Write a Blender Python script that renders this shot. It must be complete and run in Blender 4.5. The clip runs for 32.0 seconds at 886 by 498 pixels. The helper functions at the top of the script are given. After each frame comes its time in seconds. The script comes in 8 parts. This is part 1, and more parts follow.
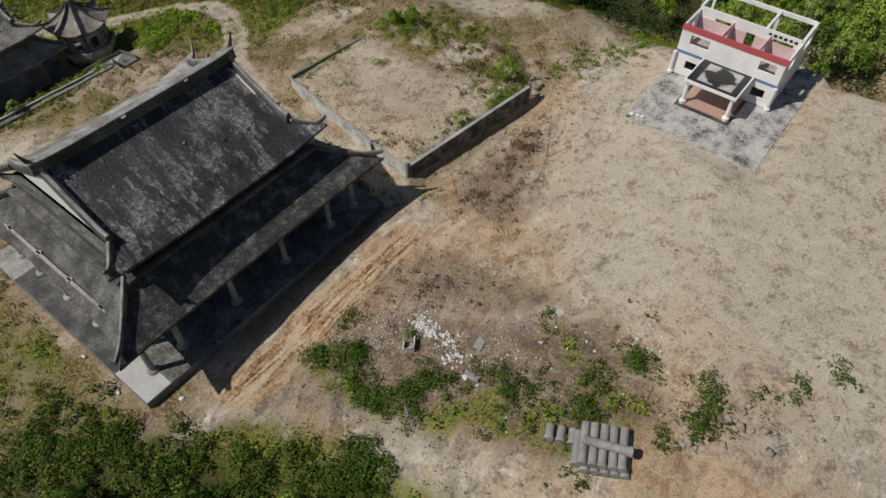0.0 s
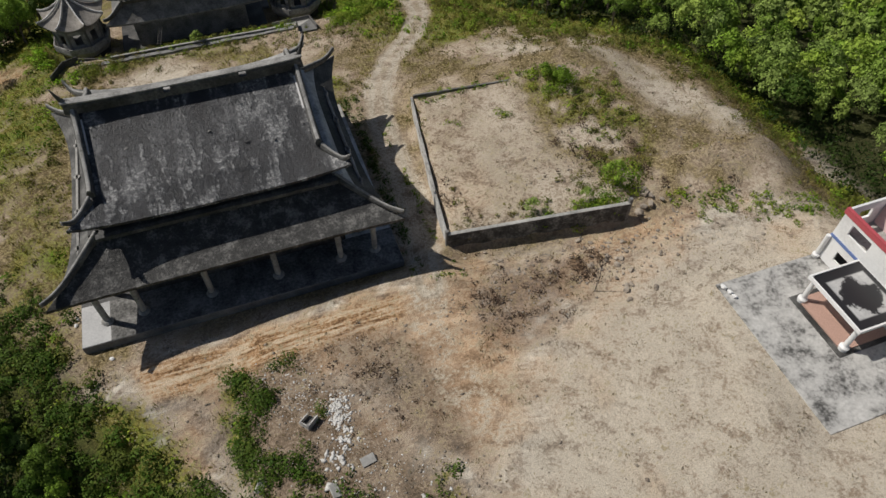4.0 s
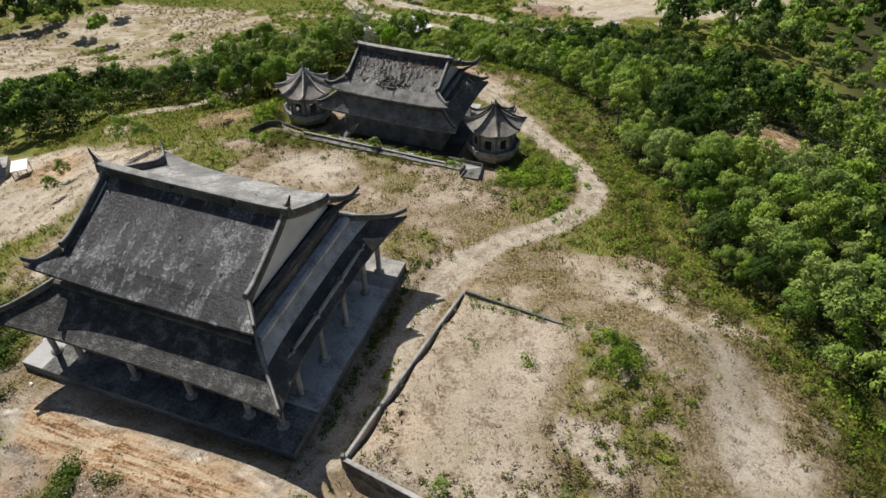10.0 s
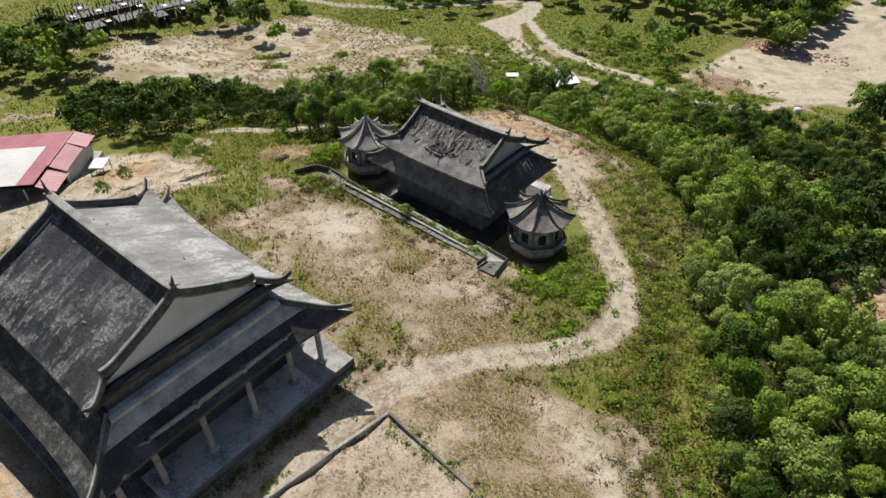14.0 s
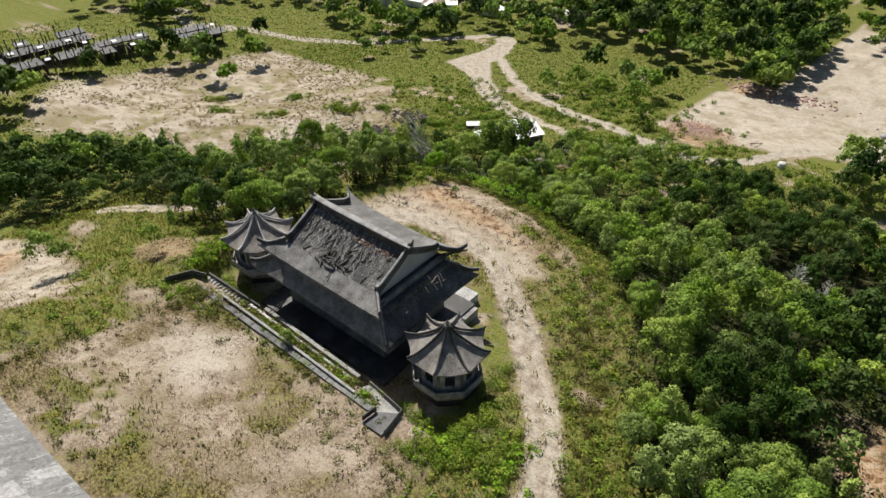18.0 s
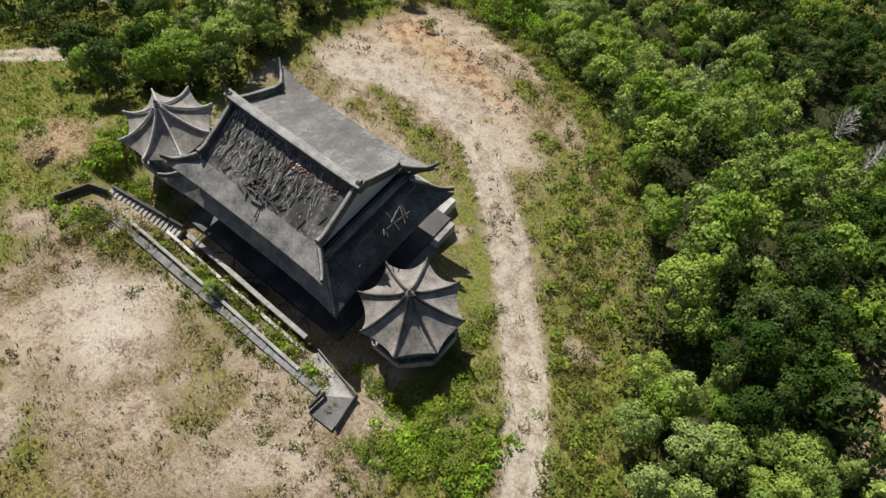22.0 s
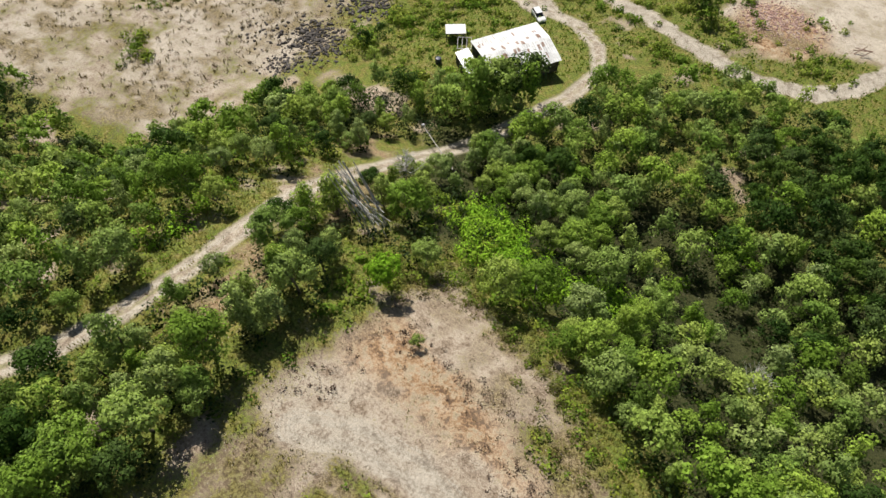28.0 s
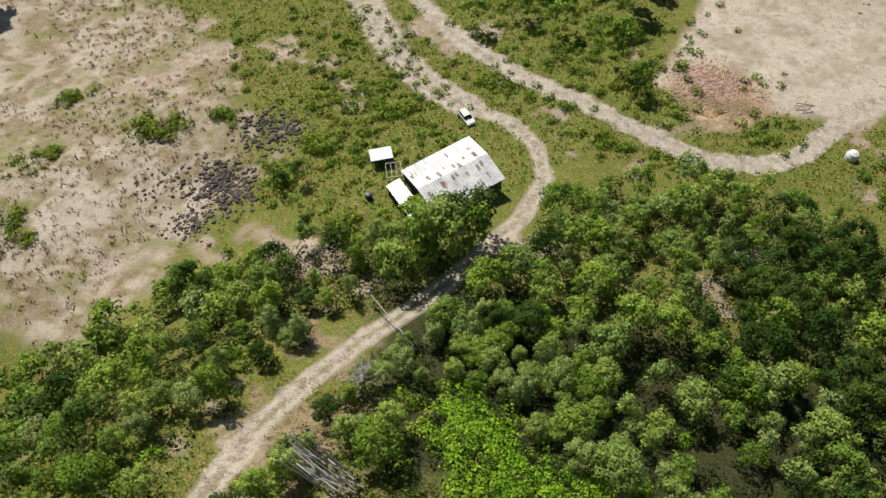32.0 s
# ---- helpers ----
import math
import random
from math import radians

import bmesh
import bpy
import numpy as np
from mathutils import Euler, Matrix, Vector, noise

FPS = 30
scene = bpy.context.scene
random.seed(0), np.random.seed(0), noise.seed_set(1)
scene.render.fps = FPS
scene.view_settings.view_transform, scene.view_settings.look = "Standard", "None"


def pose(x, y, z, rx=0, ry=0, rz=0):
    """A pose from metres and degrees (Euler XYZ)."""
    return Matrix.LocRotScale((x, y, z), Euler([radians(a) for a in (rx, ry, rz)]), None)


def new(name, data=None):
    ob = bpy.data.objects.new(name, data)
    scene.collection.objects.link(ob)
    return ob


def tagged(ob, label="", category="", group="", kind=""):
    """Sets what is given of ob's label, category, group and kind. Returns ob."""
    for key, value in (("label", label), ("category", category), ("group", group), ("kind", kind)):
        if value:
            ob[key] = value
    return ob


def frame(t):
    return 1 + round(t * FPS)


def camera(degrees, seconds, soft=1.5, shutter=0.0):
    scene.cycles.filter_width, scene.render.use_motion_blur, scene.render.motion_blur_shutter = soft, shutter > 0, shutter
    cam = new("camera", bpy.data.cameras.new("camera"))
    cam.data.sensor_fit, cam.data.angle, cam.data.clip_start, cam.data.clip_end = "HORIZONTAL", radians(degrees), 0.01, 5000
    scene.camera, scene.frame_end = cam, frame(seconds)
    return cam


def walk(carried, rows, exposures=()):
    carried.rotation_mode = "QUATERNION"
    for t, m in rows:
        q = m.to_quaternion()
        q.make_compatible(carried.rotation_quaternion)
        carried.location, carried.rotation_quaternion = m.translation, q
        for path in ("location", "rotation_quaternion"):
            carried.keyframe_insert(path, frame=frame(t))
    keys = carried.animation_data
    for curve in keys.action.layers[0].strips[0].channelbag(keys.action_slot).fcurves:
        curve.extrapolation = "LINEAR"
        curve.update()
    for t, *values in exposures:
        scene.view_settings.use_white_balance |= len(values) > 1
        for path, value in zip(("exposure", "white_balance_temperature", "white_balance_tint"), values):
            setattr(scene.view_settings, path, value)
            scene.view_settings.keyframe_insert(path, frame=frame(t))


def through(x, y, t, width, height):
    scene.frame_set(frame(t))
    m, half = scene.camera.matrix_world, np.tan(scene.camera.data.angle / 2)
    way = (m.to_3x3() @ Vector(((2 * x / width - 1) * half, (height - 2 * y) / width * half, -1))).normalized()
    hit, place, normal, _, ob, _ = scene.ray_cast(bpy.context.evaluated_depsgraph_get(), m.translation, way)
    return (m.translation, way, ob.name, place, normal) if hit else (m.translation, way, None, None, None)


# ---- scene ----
cam = camera(66.87, 32.0)
# seconds, eye x y z, turn rx ry rz
PATH = [
    (0.0, -19.58, -32.43, 49.72, 40.08, 0.04, -51.77),
    (0.5, -16.64, -33.61, 49.65, 40.00, 0.02, -47.64),
    (1.0, -13.70, -34.64, 49.59, 40.01, 0.03, -43.69),
    (1.5, -10.75, -35.48, 49.56, 40.01, 0.03, -39.68),
    (2.0, -7.76, -36.11, 49.54, 39.90, -0.03, -35.63),
    (2.5, -4.69, -36.46, 49.56, 39.78, -0.07, -31.53),
    (3.0, -1.63, -36.55, 49.59, 39.63, -0.03, -27.56),
    (3.5, 1.32, -36.52, 49.62, 39.60, 0.02, -23.65),
    (5.5, 12.77, -35.24, 49.58, 39.67, -0.15, -7.74),
    (6.0, 15.61, -34.58, 49.58, 39.73, -0.11, -3.74),
    (6.5, 18.43, -33.65, 49.59, 39.76, -0.07, 0.19),
    (7.0, 21.15, -32.45, 49.65, 40.41, -0.09, 3.86),
    (7.5, 23.77, -31.07, 49.76, 41.92, -0.11, 6.87),
    (8.0, 26.25, -29.49, 49.87, 43.51, -0.09, 9.76),
    (8.5, 28.72, -27.82, 49.96, 45.10, -0.05, 12.68),
    (9.0, 31.16, -25.95, 50.03, 46.72, -0.02, 15.51),
    (9.5, 33.45, -23.92, 50.09, 47.56, 0.02, 17.62),
    (10.0, 35.60, -21.77, 50.14, 47.82, 0.01, 19.74),
    (10.5, 37.71, -19.48, 50.18, 48.05, -0.02, 22.25),
    (11.0, 39.72, -17.11, 50.22, 48.33, 0.09, 24.87),
    (11.5, 41.58, -14.55, 50.27, 48.55, 0.17, 27.56),
    (12.0, 43.27, -11.95, 50.31, 48.79, 0.23, 30.29),
    (12.5, 44.78, -9.29, 50.32, 49.03, 0.22, 33.04),
    (13.0, 46.17, -6.59, 50.32, 49.32, 0.26, 35.69),
    (13.5, 47.30, -3.88, 50.29, 49.65, 0.15, 37.86),
    (14.0, 48.12, -1.24, 50.27, 50.03, 0.19, 39.37),
    (14.5, 48.55, 1.48, 50.26, 50.45, 0.13, 40.16),
    (15.0, 48.60, 4.25, 50.23, 50.93, 0.10, 39.93),
    (15.5, 48.30, 7.03, 50.19, 51.37, -0.15, 39.74),
    (17.5, 45.17, 18.73, 49.92, 51.58, -0.14, 39.42),
    (18.0, 43.98, 21.69, 49.86, 51.32, -0.06, 39.32),
    (18.5, 42.56, 24.52, 49.81, 49.00, -0.00, 39.15),
    (19.0, 40.95, 27.33, 49.77, 44.90, -0.06, 39.09),
    (19.5, 39.27, 30.08, 49.74, 40.73, -0.05, 39.05),
    (20.0, 37.63, 32.66, 49.70, 36.56, -0.06, 39.08),
    (20.5, 36.00, 35.13, 49.67, 32.66, 0.05, 38.95),
    (21.0, 34.28, 37.59, 49.67, 29.72, 0.10, 38.83),
    (21.5, 32.37, 40.20, 49.70, 28.72, 0.10, 38.75),
    (22.0, 30.31, 42.98, 49.73, 28.64, 0.07, 38.84),
    (22.5, 28.18, 45.84, 49.80, 28.53, 0.07, 38.79),
    (23.0, 26.07, 48.67, 49.89, 28.45, 0.05, 38.79),
    (23.5, 23.95, 51.43, 49.96, 28.38, -0.04, 38.85),
    (24.0, 21.86, 54.14, 49.99, 28.41, 0.06, 38.42),
    (24.5, 19.84, 56.78, 49.98, 28.49, 0.06, 38.24),
    (25.0, 17.85, 59.41, 49.90, 28.76, -0.02, 38.33),
    (25.5, 15.90, 61.99, 49.78, 29.02, -0.06, 38.37),
    (27.5, 7.78, 71.89, 49.19, 29.86, -0.13, 38.18),
    (28.0, 5.74, 74.33, 49.12, 29.99, -0.10, 38.17),
    (28.5, 3.69, 76.73, 49.12, 30.16, -0.05, 37.50),
    (29.0, 1.61, 79.19, 49.14, 30.27, -0.02, 36.45),
    (29.5, -0.45, 81.60, 49.21, 30.35, 0.01, 35.34),
    (30.0, -2.50, 84.00, 49.33, 30.38, 0.06, 33.84),
    (30.5, -4.60, 86.41, 49.48, 30.41, 0.04, 31.97),
    (31.0, -6.68, 88.85, 49.62, 30.44, 0.03, 30.01),
    (31.5, -8.75, 91.31, 49.73, 30.42, 0.08, 28.44),
    (32.0, -10.82, 93.90, 49.83, 30.45, 0.05, 26.94),
]
walk(cam, [(r[0], pose(*r[1:])) for r in PATH], [(0.0, -0.6), (3.5, -0.5), (6.0, -0.32), (9.0, -0.08), (13.0, 0.05), (19.0, 0.08), (24.0, 0.1), (28.5, 0.05), (32.0, -0.1)])

# ---------------------------------------------------------------- light
SUN_WAY = Vector((0.66, -0.42, -1.0)).normalized()
world = bpy.data.worlds.new("sky")
scene.world = world
world.use_nodes = True
wn = world.node_tree.nodes
sky = wn.new("ShaderNodeTexSky")
sky.sky_type, sky.sun_disc = "NISHITA", False
sky.sun_elevation = math.asin(-SUN_WAY.z)
sky.sun_rotation = math.atan2(-SUN_WAY.x, -SUN_WAY.y)
sky.air_density, sky.dust_density = 1.0, 1.2
world.node_tree.links.new(sky.outputs[0], wn["Background"].inputs[0])
wn["Background"].inputs[1].default_value = 0.052
sun = new("sun", bpy.data.lights.new("sun", "SUN"))
sun.data.energy, sun.data.angle, sun.data.color = 5.0, radians(0.6), (1.0, 0.95, 0.87)
sun.rotation_mode = "QUATERNION"
sun.rotation_quaternion = SUN_WAY.to_track_quat("-Z", "Y")


# ---------------------------------------------------------------- materials
def shader(name):
    m = bpy.data.materials.new(name)
    m.use_nodes = True
    return m, m.node_tree, m.node_tree.nodes["Principled BSDF"]


def node(tree, kind, **values):
    n = tree.nodes.new("ShaderNode" + kind)
    for key, value in values.items():
        if key in n.inputs:
            n.inputs[key].default_value = value
        elif key == "operation":
            n.operation = value
        elif key == "use_clamp":
            n.use_clamp = value
        elif key == "data_type":
            n.data_type = value
        elif key == "blend_type":
            n.blend_type = value
        elif key == "attribute_name":
            n.attribute_name = value
    return n


def noise_tex(tree, coords, scale, detail=4.0, rough=0.55):
    n = node(tree, "TexNoise", Scale=scale, Detail=detail, Roughness=rough)
    tree.links.new(coords, n.inputs["Vector"])
    return n.outputs["Fac"]


def ramp(tree, fac, *stops):
    r = node(tree, "ValToRGB")
    e = r.color_ramp.elements
    while len(e) < len(stops):
        e.new(0.5)
    for k, (at, value) in zip(e, stops):
        k.position = at
        k.color = (*value, 1) if isinstance(value, tuple) else (value, value, value, 1)
    tree.links.new(fac, r.inputs[0])
    return r.outputs["Color"]


def mix(tree, fac, a, b, blend="MIX"):
    m = node(tree, "Mix", data_type="RGBA", blend_type=blend)
    socks = [m.inputs[0], m.inputs[6], m.inputs[7]]
    for sock, value in zip(socks, (fac, a, b)):
        if isinstance(value, bpy.types.NodeSocket):
            tree.links.new(value, sock)
        elif isinstance(value, tuple):
            sock.default_value = (*value, 1)
        else:
            sock.default_value = value
    return m.outputs[2]


def maths(tree, op, a, b=0.0, clamp=False):
    m = node(tree, "Math", operation=op, use_clamp=clamp)
    for sock, value in zip(m.inputs, (a, b)):
        if isinstance(value, bpy.types.NodeSocket):
            tree.links.new(value, sock)
        else:
            sock.default_value = value
    return m.outputs[0]


def bump(tree, bsdf, height, strength, distance):
    b = node(tree, "Bump", Strength=strength, Distance=distance)
    tree.links.new(height, b.inputs["Height"])
    tree.links.new(b.outputs[0], bsdf.inputs["Normal"])


def weathered(name, dark, mid, light, coarse=0.35, fine=6.0, rough=0.9, relief_m=0.02, metal=0.0, streak=0.0, vary=0.0):
    """A worn surface: broad stains, fine grain, optional streaks that run down the slope."""
    m, tree, bsdf = shader(name)
    pos = node(tree, "NewGeometry").outputs["Position"]
    a = noise_tex(tree, pos, coarse, 6, 0.62)
    b = noise_tex(tree, pos, fine, 5, 0.6)
    c = maths(tree, "ADD", maths(tree, "MULTIPLY", a, 0.65), maths(tree, "MULTIPLY", b, 0.35))
    if streak:
        mp = node(tree, "Mapping")
        mp.inputs["Scale"].default_value = (2.2, 0.18, 0.18) if streak > 0 else (0.18, 2.2, 0.18)
        tree.links.new(pos, mp.inputs["Vector"])
        s = noise_tex(tree, mp.outputs[0], 1.0, 6, 0.65)
        c = maths(tree, "ADD", maths(tree, "MULTIPLY", c, 0.6), maths(tree, "MULTIPLY", s, 0.4))
    col = ramp(tree, c, (0.36, dark), (0.5, mid), (0.64, light))
    if vary:
        rnd = node(tree, "ObjectInfo").outputs["Random"]
        col = mix(tree, 1.0, col, ramp(tree, rnd, (0.0, 1 - vary), (1.0, 1.0)), "MULTIPLY")
    tree.links.new(col, bsdf.inputs["Base Color"])
    bsdf.inputs["Roughness"].default_value = rough
    bsdf.inputs["Metallic"].default_value = metal
    bump(tree, bsdf, b, 0.6, relief_m)
    return m


def leafy(name, *cols, through=0.35):
    m, tree, bsdf = shader(name)
    tint = node(tree, "Attribute", attribute_name="tint").outputs["Fac"]
    rnd = node(tree, "ObjectInfo").outputs["Random"]
    isl = node(tree, "NewGeometry")
    k = maths(tree, "FRACT", maths(tree, "ADD", tint, rnd))
    col = ramp(tree, k, *[(i / (len(cols) - 1), c) for i, c in enumerate(cols)])
    leaf = ramp(tree, isl.outputs["Random Per Island"], (0.0, 0.55), (0.6, 1.0), (1.0, 1.35))
    col = mix(tree, 1.0, col, leaf, "MULTIPLY")
    tree.links.new(col, bsdf.inputs["Base Color"])
    bsdf.inputs["Roughness"].default_value = 0.65
    bsdf.inputs["Specular IOR Level"].default_value = 0.12
    tr = node(tree, "BsdfTranslucent")
    tree.links.new(col, tr.inputs["Color"])
    ms = node(tree, "MixShader")
    ms.inputs[0].default_value = through
    tree.links.new(bsdf.outputs[0], ms.inputs[1])
    tree.links.new(tr.outputs[0], ms.inputs[2])
    tree.links.new(ms.outputs[0], tree.nodes["Material Output"].inputs["Surface"])
    return m


def plain(name, colour, rough=0.6, metal=0.0, grain=12.0, amount=0.25):
    m, tree, bsdf = shader(name)
    pos = node(tree, "NewGeometry").outputs["Position"]
    n = noise_tex(tree, pos, grain, 5)
    col = mix(tree, 1.0, colour, ramp(tree, n, (0.3, 1 - amount), (0.7, 1.0)), "MULTIPLY")
    tree.links.new(col, bsdf.inputs["Base Color"])
    bsdf.inputs["Roughness"].default_value = rough
    bsdf.inputs["Metallic"].default_value = metal
    return m


def tiled_roof(name, dark, mid, light, pale, eave, top, gloss=0.48):
    """Charred roof coat: blistered black bitumen, pale flakes that run down the slope and gather on the lower courses."""
    m, tree, bsdf = shader(name)
    pos = node(tree, "NewGeometry").outputs["Position"]
    mp = node(tree, "Mapping")
    mp.inputs["Scale"].default_value = (0.62, 0.2, 0.2)
    tree.links.new(pos, mp.inputs["Vector"])
    s = noise_tex(tree, mp.outputs[0], 1.0, 8, 0.66)
    a = noise_tex(tree, pos, 0.22, 5, 0.6)
    b = noise_tex(tree, pos, 3.4, 7, 0.74)
    c = maths(tree, "ADD", maths(tree, "MULTIPLY", s, 0.5), maths(tree, "ADD", maths(tree, "MULTIPLY", a, 0.2), maths(tree, "MULTIPLY", b, 0.3)))
    col = ramp(tree, c, (0.38, dark), (0.5, mid), (0.58, light))
    # flakes of grey skin: crisp edges, in broken streaks
    mp2 = node(tree, "Mapping")
    mp2.inputs["Scale"].default_value = (1.5, 0.55, 0.55)
    tree.links.new(pos, mp2.inputs["Vector"])
    flake = noise_tex(tree, mp2.outputs[0], 1.0, 9, 0.72)
    sp = node(tree, "SeparateXYZ")
    tree.links.new(pos, sp.inputs[0])
    low = ramp(tree, maths(tree, "DIVIDE", maths(tree, "SUBTRACT", sp.outputs["Z"], eave), top - eave), (0.0, 0.06), (0.3, 0.045), (0.55, 0.0))
    f = maths(tree, "ADD", maths(tree, "ADD", maths(tree, "MULTIPLY", flake, 0.5), maths(tree, "MULTIPLY", s, 0.5)), maths(tree, "ADD", low, maths(tree, "MULTIPLY", maths(tree, "SUBTRACT", a, 0.5), 0.45)))
    skin = ramp(tree, f, (0.54, 0.0), (0.565, 0.65), (0.63, 0.95))
    col = mix(tree, skin, col, ramp(tree, b, (0.36, mid), (0.5, light), (0.62, pale)))
    tree.links.new(col, bsdf.inputs["Base Color"])
    bsdf.inputs["Roughness"].default_value = gloss
    bump(tree, bsdf, maths(tree, "ADD", maths(tree, "ADD", b, maths(tree, "MULTIPLY", s, 0.6)), maths(tree, "MULTIPLY", skin, 0.35)), 0.9, 0.12)
    return m


CHAR = tiled_roof("charred_roof_coat", (0.01, 0.0105, 0.0125), (0.03, 0.031, 0.036), (0.13, 0.132, 0.138), (0.46, 0.457, 0.45), 10.2, 14.9)
ASH = tiled_roof("ashen_concrete_roof", (0.13, 0.129, 0.126), (0.28, 0.276, 0.268), (0.42, 0.414, 0.404), (0.6, 0.592, 0.58), 9.0, 15.5, 0.6)
SOOT = weathered("sooty_concrete", (0.018, 0.018, 0.018), (0.05, 0.049, 0.048), (0.14, 0.137, 0.13), 0.4, 5, 0.6, 0.05)
GREY = weathered("grey_plaster", (0.09, 0.09, 0.09), (0.17, 0.168, 0.163), (0.27, 0.265, 0.255), 0.35, 6)
PALE = weathered("pale_plaster", (0.36, 0.36, 0.365), (0.47, 0.47, 0.47), (0.56, 0.56, 0.555), 0.3, 6)
RUBBLE_ROOF = weathered("gravelly_burnt_roof", (0.012, 0.012, 0.012), (0.04, 0.039, 0.038), (0.2, 0.195, 0.185), 0.9, 5.5, 0.6, 0.12)
SLAB = weathered("bare_concrete_slab", (0.17, 0.168, 0.16), (0.34, 0.333, 0.315), (0.48, 0.47, 0.45), 0.45, 3.5)
TIMBER = weathered("burnt_timber", (0.035, 0.032, 0.03), (0.1, 0.094, 0.088), (0.26, 0.245, 0.225), 1.5, 14, vary=0.7)
WHITE = weathered("white_painted_wall", (0.68, 0.68, 0.675), (0.8, 0.8, 0.795), (0.86, 0.86, 0.855), 0.5, 5, 0.7, 0.004)
REDBAND = plain("red_painted_band", (0.55, 0.10, 0.12))
BLUEBAND = plain("blue_painted_band", (0.16, 0.24, 0.5))
PINK = weathered("pink_painted_wall", (0.6, 0.42, 0.43), (0.7, 0.5, 0.51), (0.76, 0.58, 0.58), 0.5, 5, 0.75, 0.004)
TERRACOTTA = plain("terracotta_floor", (0.5, 0.32, 0.26), 0.7)
STONE = weathered("quarry_stone", (0.27, 0.225, 0.18), (0.41, 0.35, 0.285), (0.54, 0.475, 0.395), 1.2, 9, vary=0.4)
WHITESTONE = weathered("white_rubble", (0.5, 0.49, 0.47), (0.66, 0.65, 0.63), (0.78, 0.77, 0.75), 1.2, 9, vary=0.3)
PIPE = weathered("concrete_pipe", (0.2, 0.195, 0.185), (0.3, 0.295, 0.285), (0.4, 0.395, 0.38), 0.8, 8, vary=0.2)
DARK = plain("dark_opening", (0.012, 0.012, 0.012), 0.9)
ZINC = weathered("galvanised_sheet", (0.42, 0.415, 0.41), (0.6, 0.6, 0.595), (0.74, 0.74, 0.74), 0.5, 4, 0.5, 0.004, 0.2)
RUST = weathered("rusted_sheet", (0.18, 0.1, 0.07), (0.32, 0.22, 0.17), (0.5, 0.44, 0.4), 0.5, 5, 0.8, 0.004, 0.1)
REDROOF = weathered("red_sheet_roof", (0.3, 0.085, 0.11), (0.37, 0.12, 0.15), (0.44, 0.17, 0.2), 0.3, 4, 0.5, 0.004)
CARWHITE = plain("white_car_paint", (0.82, 0.82, 0.82), 0.25, 0.0, 3, 0.05)
GLASS = plain("dark_car_glass", (0.015, 0.017, 0.02), 0.06, 0.0, 3, 0.1)
RUBBER = plain("tyre_rubber", (0.02, 0.02, 0.02), 0.85)
STEEL = plain("grey_steel", (0.3, 0.3, 0.31), 0.45, 0.6)
BARK = weathered("tree_bark", (0.07, 0.055, 0.042), (0.13, 0.105, 0.085), (0.22, 0.19, 0.16), 1.5, 10)
DEADWOOD = weathered("bleached_dead_wood", (0.26, 0.24, 0.22), (0.42, 0.4, 0.375), (0.56, 0.54, 0.51), 1.5, 10)
LEAF = leafy("tree_leaves", (0.126, 0.220, 0.026), (0.235, 0.370, 0.046), (0.286, 0.378, 0.106), (0.319, 0.449, 0.062), (0.176, 0.290, 0.044), (0.260, 0.352, 0.092), (0.370, 0.475, 0.079), through=0.27)
LEAF_DARK = leafy("dark_tree_leaves", (0.029, 0.066, 0.010), (0.060, 0.119, 0.016), (0.102, 0.150, 0.041), (0.043, 0.092, 0.013), (0.128, 0.198, 0.029), through=0.24)
# undergrowth leaves far below leaf tone: forest shade is in the colour
UNDER = leafy("shade_toned_undergrowth_leaves", (0.02, 0.038, 0.008), (0.042, 0.074, 0.014), (0.056, 0.08, 0.02), (0.03, 0.058, 0.01), through=0.2)
DEEP = leafy("deep_green_bush_leaves", (0.04, 0.085, 0.012), (0.075, 0.14, 0.018), (0.11, 0.165, 0.03), (0.06, 0.11, 0.014), (0.15, 0.17, 0.035), through=0.24)
OLIVE = leafy("olive_scrub_leaves", (0.1, 0.115, 0.028), (0.19, 0.18, 0.045), (0.15, 0.19, 0.035), (0.26, 0.215, 0.075), (0.2, 0.26, 0.04), (0.15, 0.11, 0.05), through=0.35)
LEAF_PALE = leafy("pale_grey_green_leaves", (0.224, 0.324, 0.076), (0.327, 0.414, 0.133), (0.361, 0.459, 0.085), (0.267, 0.342, 0.123), through=0.27)
SHRUB = leafy("shrub_leaves", (0.09, 0.17, 0.016), (0.18, 0.3, 0.026), (0.28, 0.34, 0.045), (0.13, 0.23, 0.022), (0.33, 0.37, 0.055), through=0.27)
LIME = leafy("lime_creeper_leaves", (0.168, 0.344, 0.018), (0.252, 0.447, 0.028), (0.301, 0.464, 0.040), through=0.27)
GRASS = leafy("green_grass", (0.13, 0.155, 0.022), (0.26, 0.245, 0.04), (0.19, 0.19, 0.03), (0.36, 0.31, 0.065), through=0.3)
STRAW = leafy("dry_grass", (0.13, 0.1, 0.045), (0.24, 0.185, 0.08), (0.18, 0.15, 0.06), (0.34, 0.28, 0.13), through=0.2)
TWIGS = leafy("brown_twigs", (0.07, 0.045, 0.032), (0.13, 0.085, 0.06), (0.18, 0.13, 0.09), through=0.1)


# ---------------------------------------------------------------- mesh helpers
def mesh_of(name, verts, faces, material=None, smooth=False):
    me = bpy.data.meshes.new(name)
    me.from_pydata([tuple(v) for v in verts], [], faces)
    if material:
        me.materials.append(material)
    if smooth:
        me.shade_smooth()
    me.update()
    return me


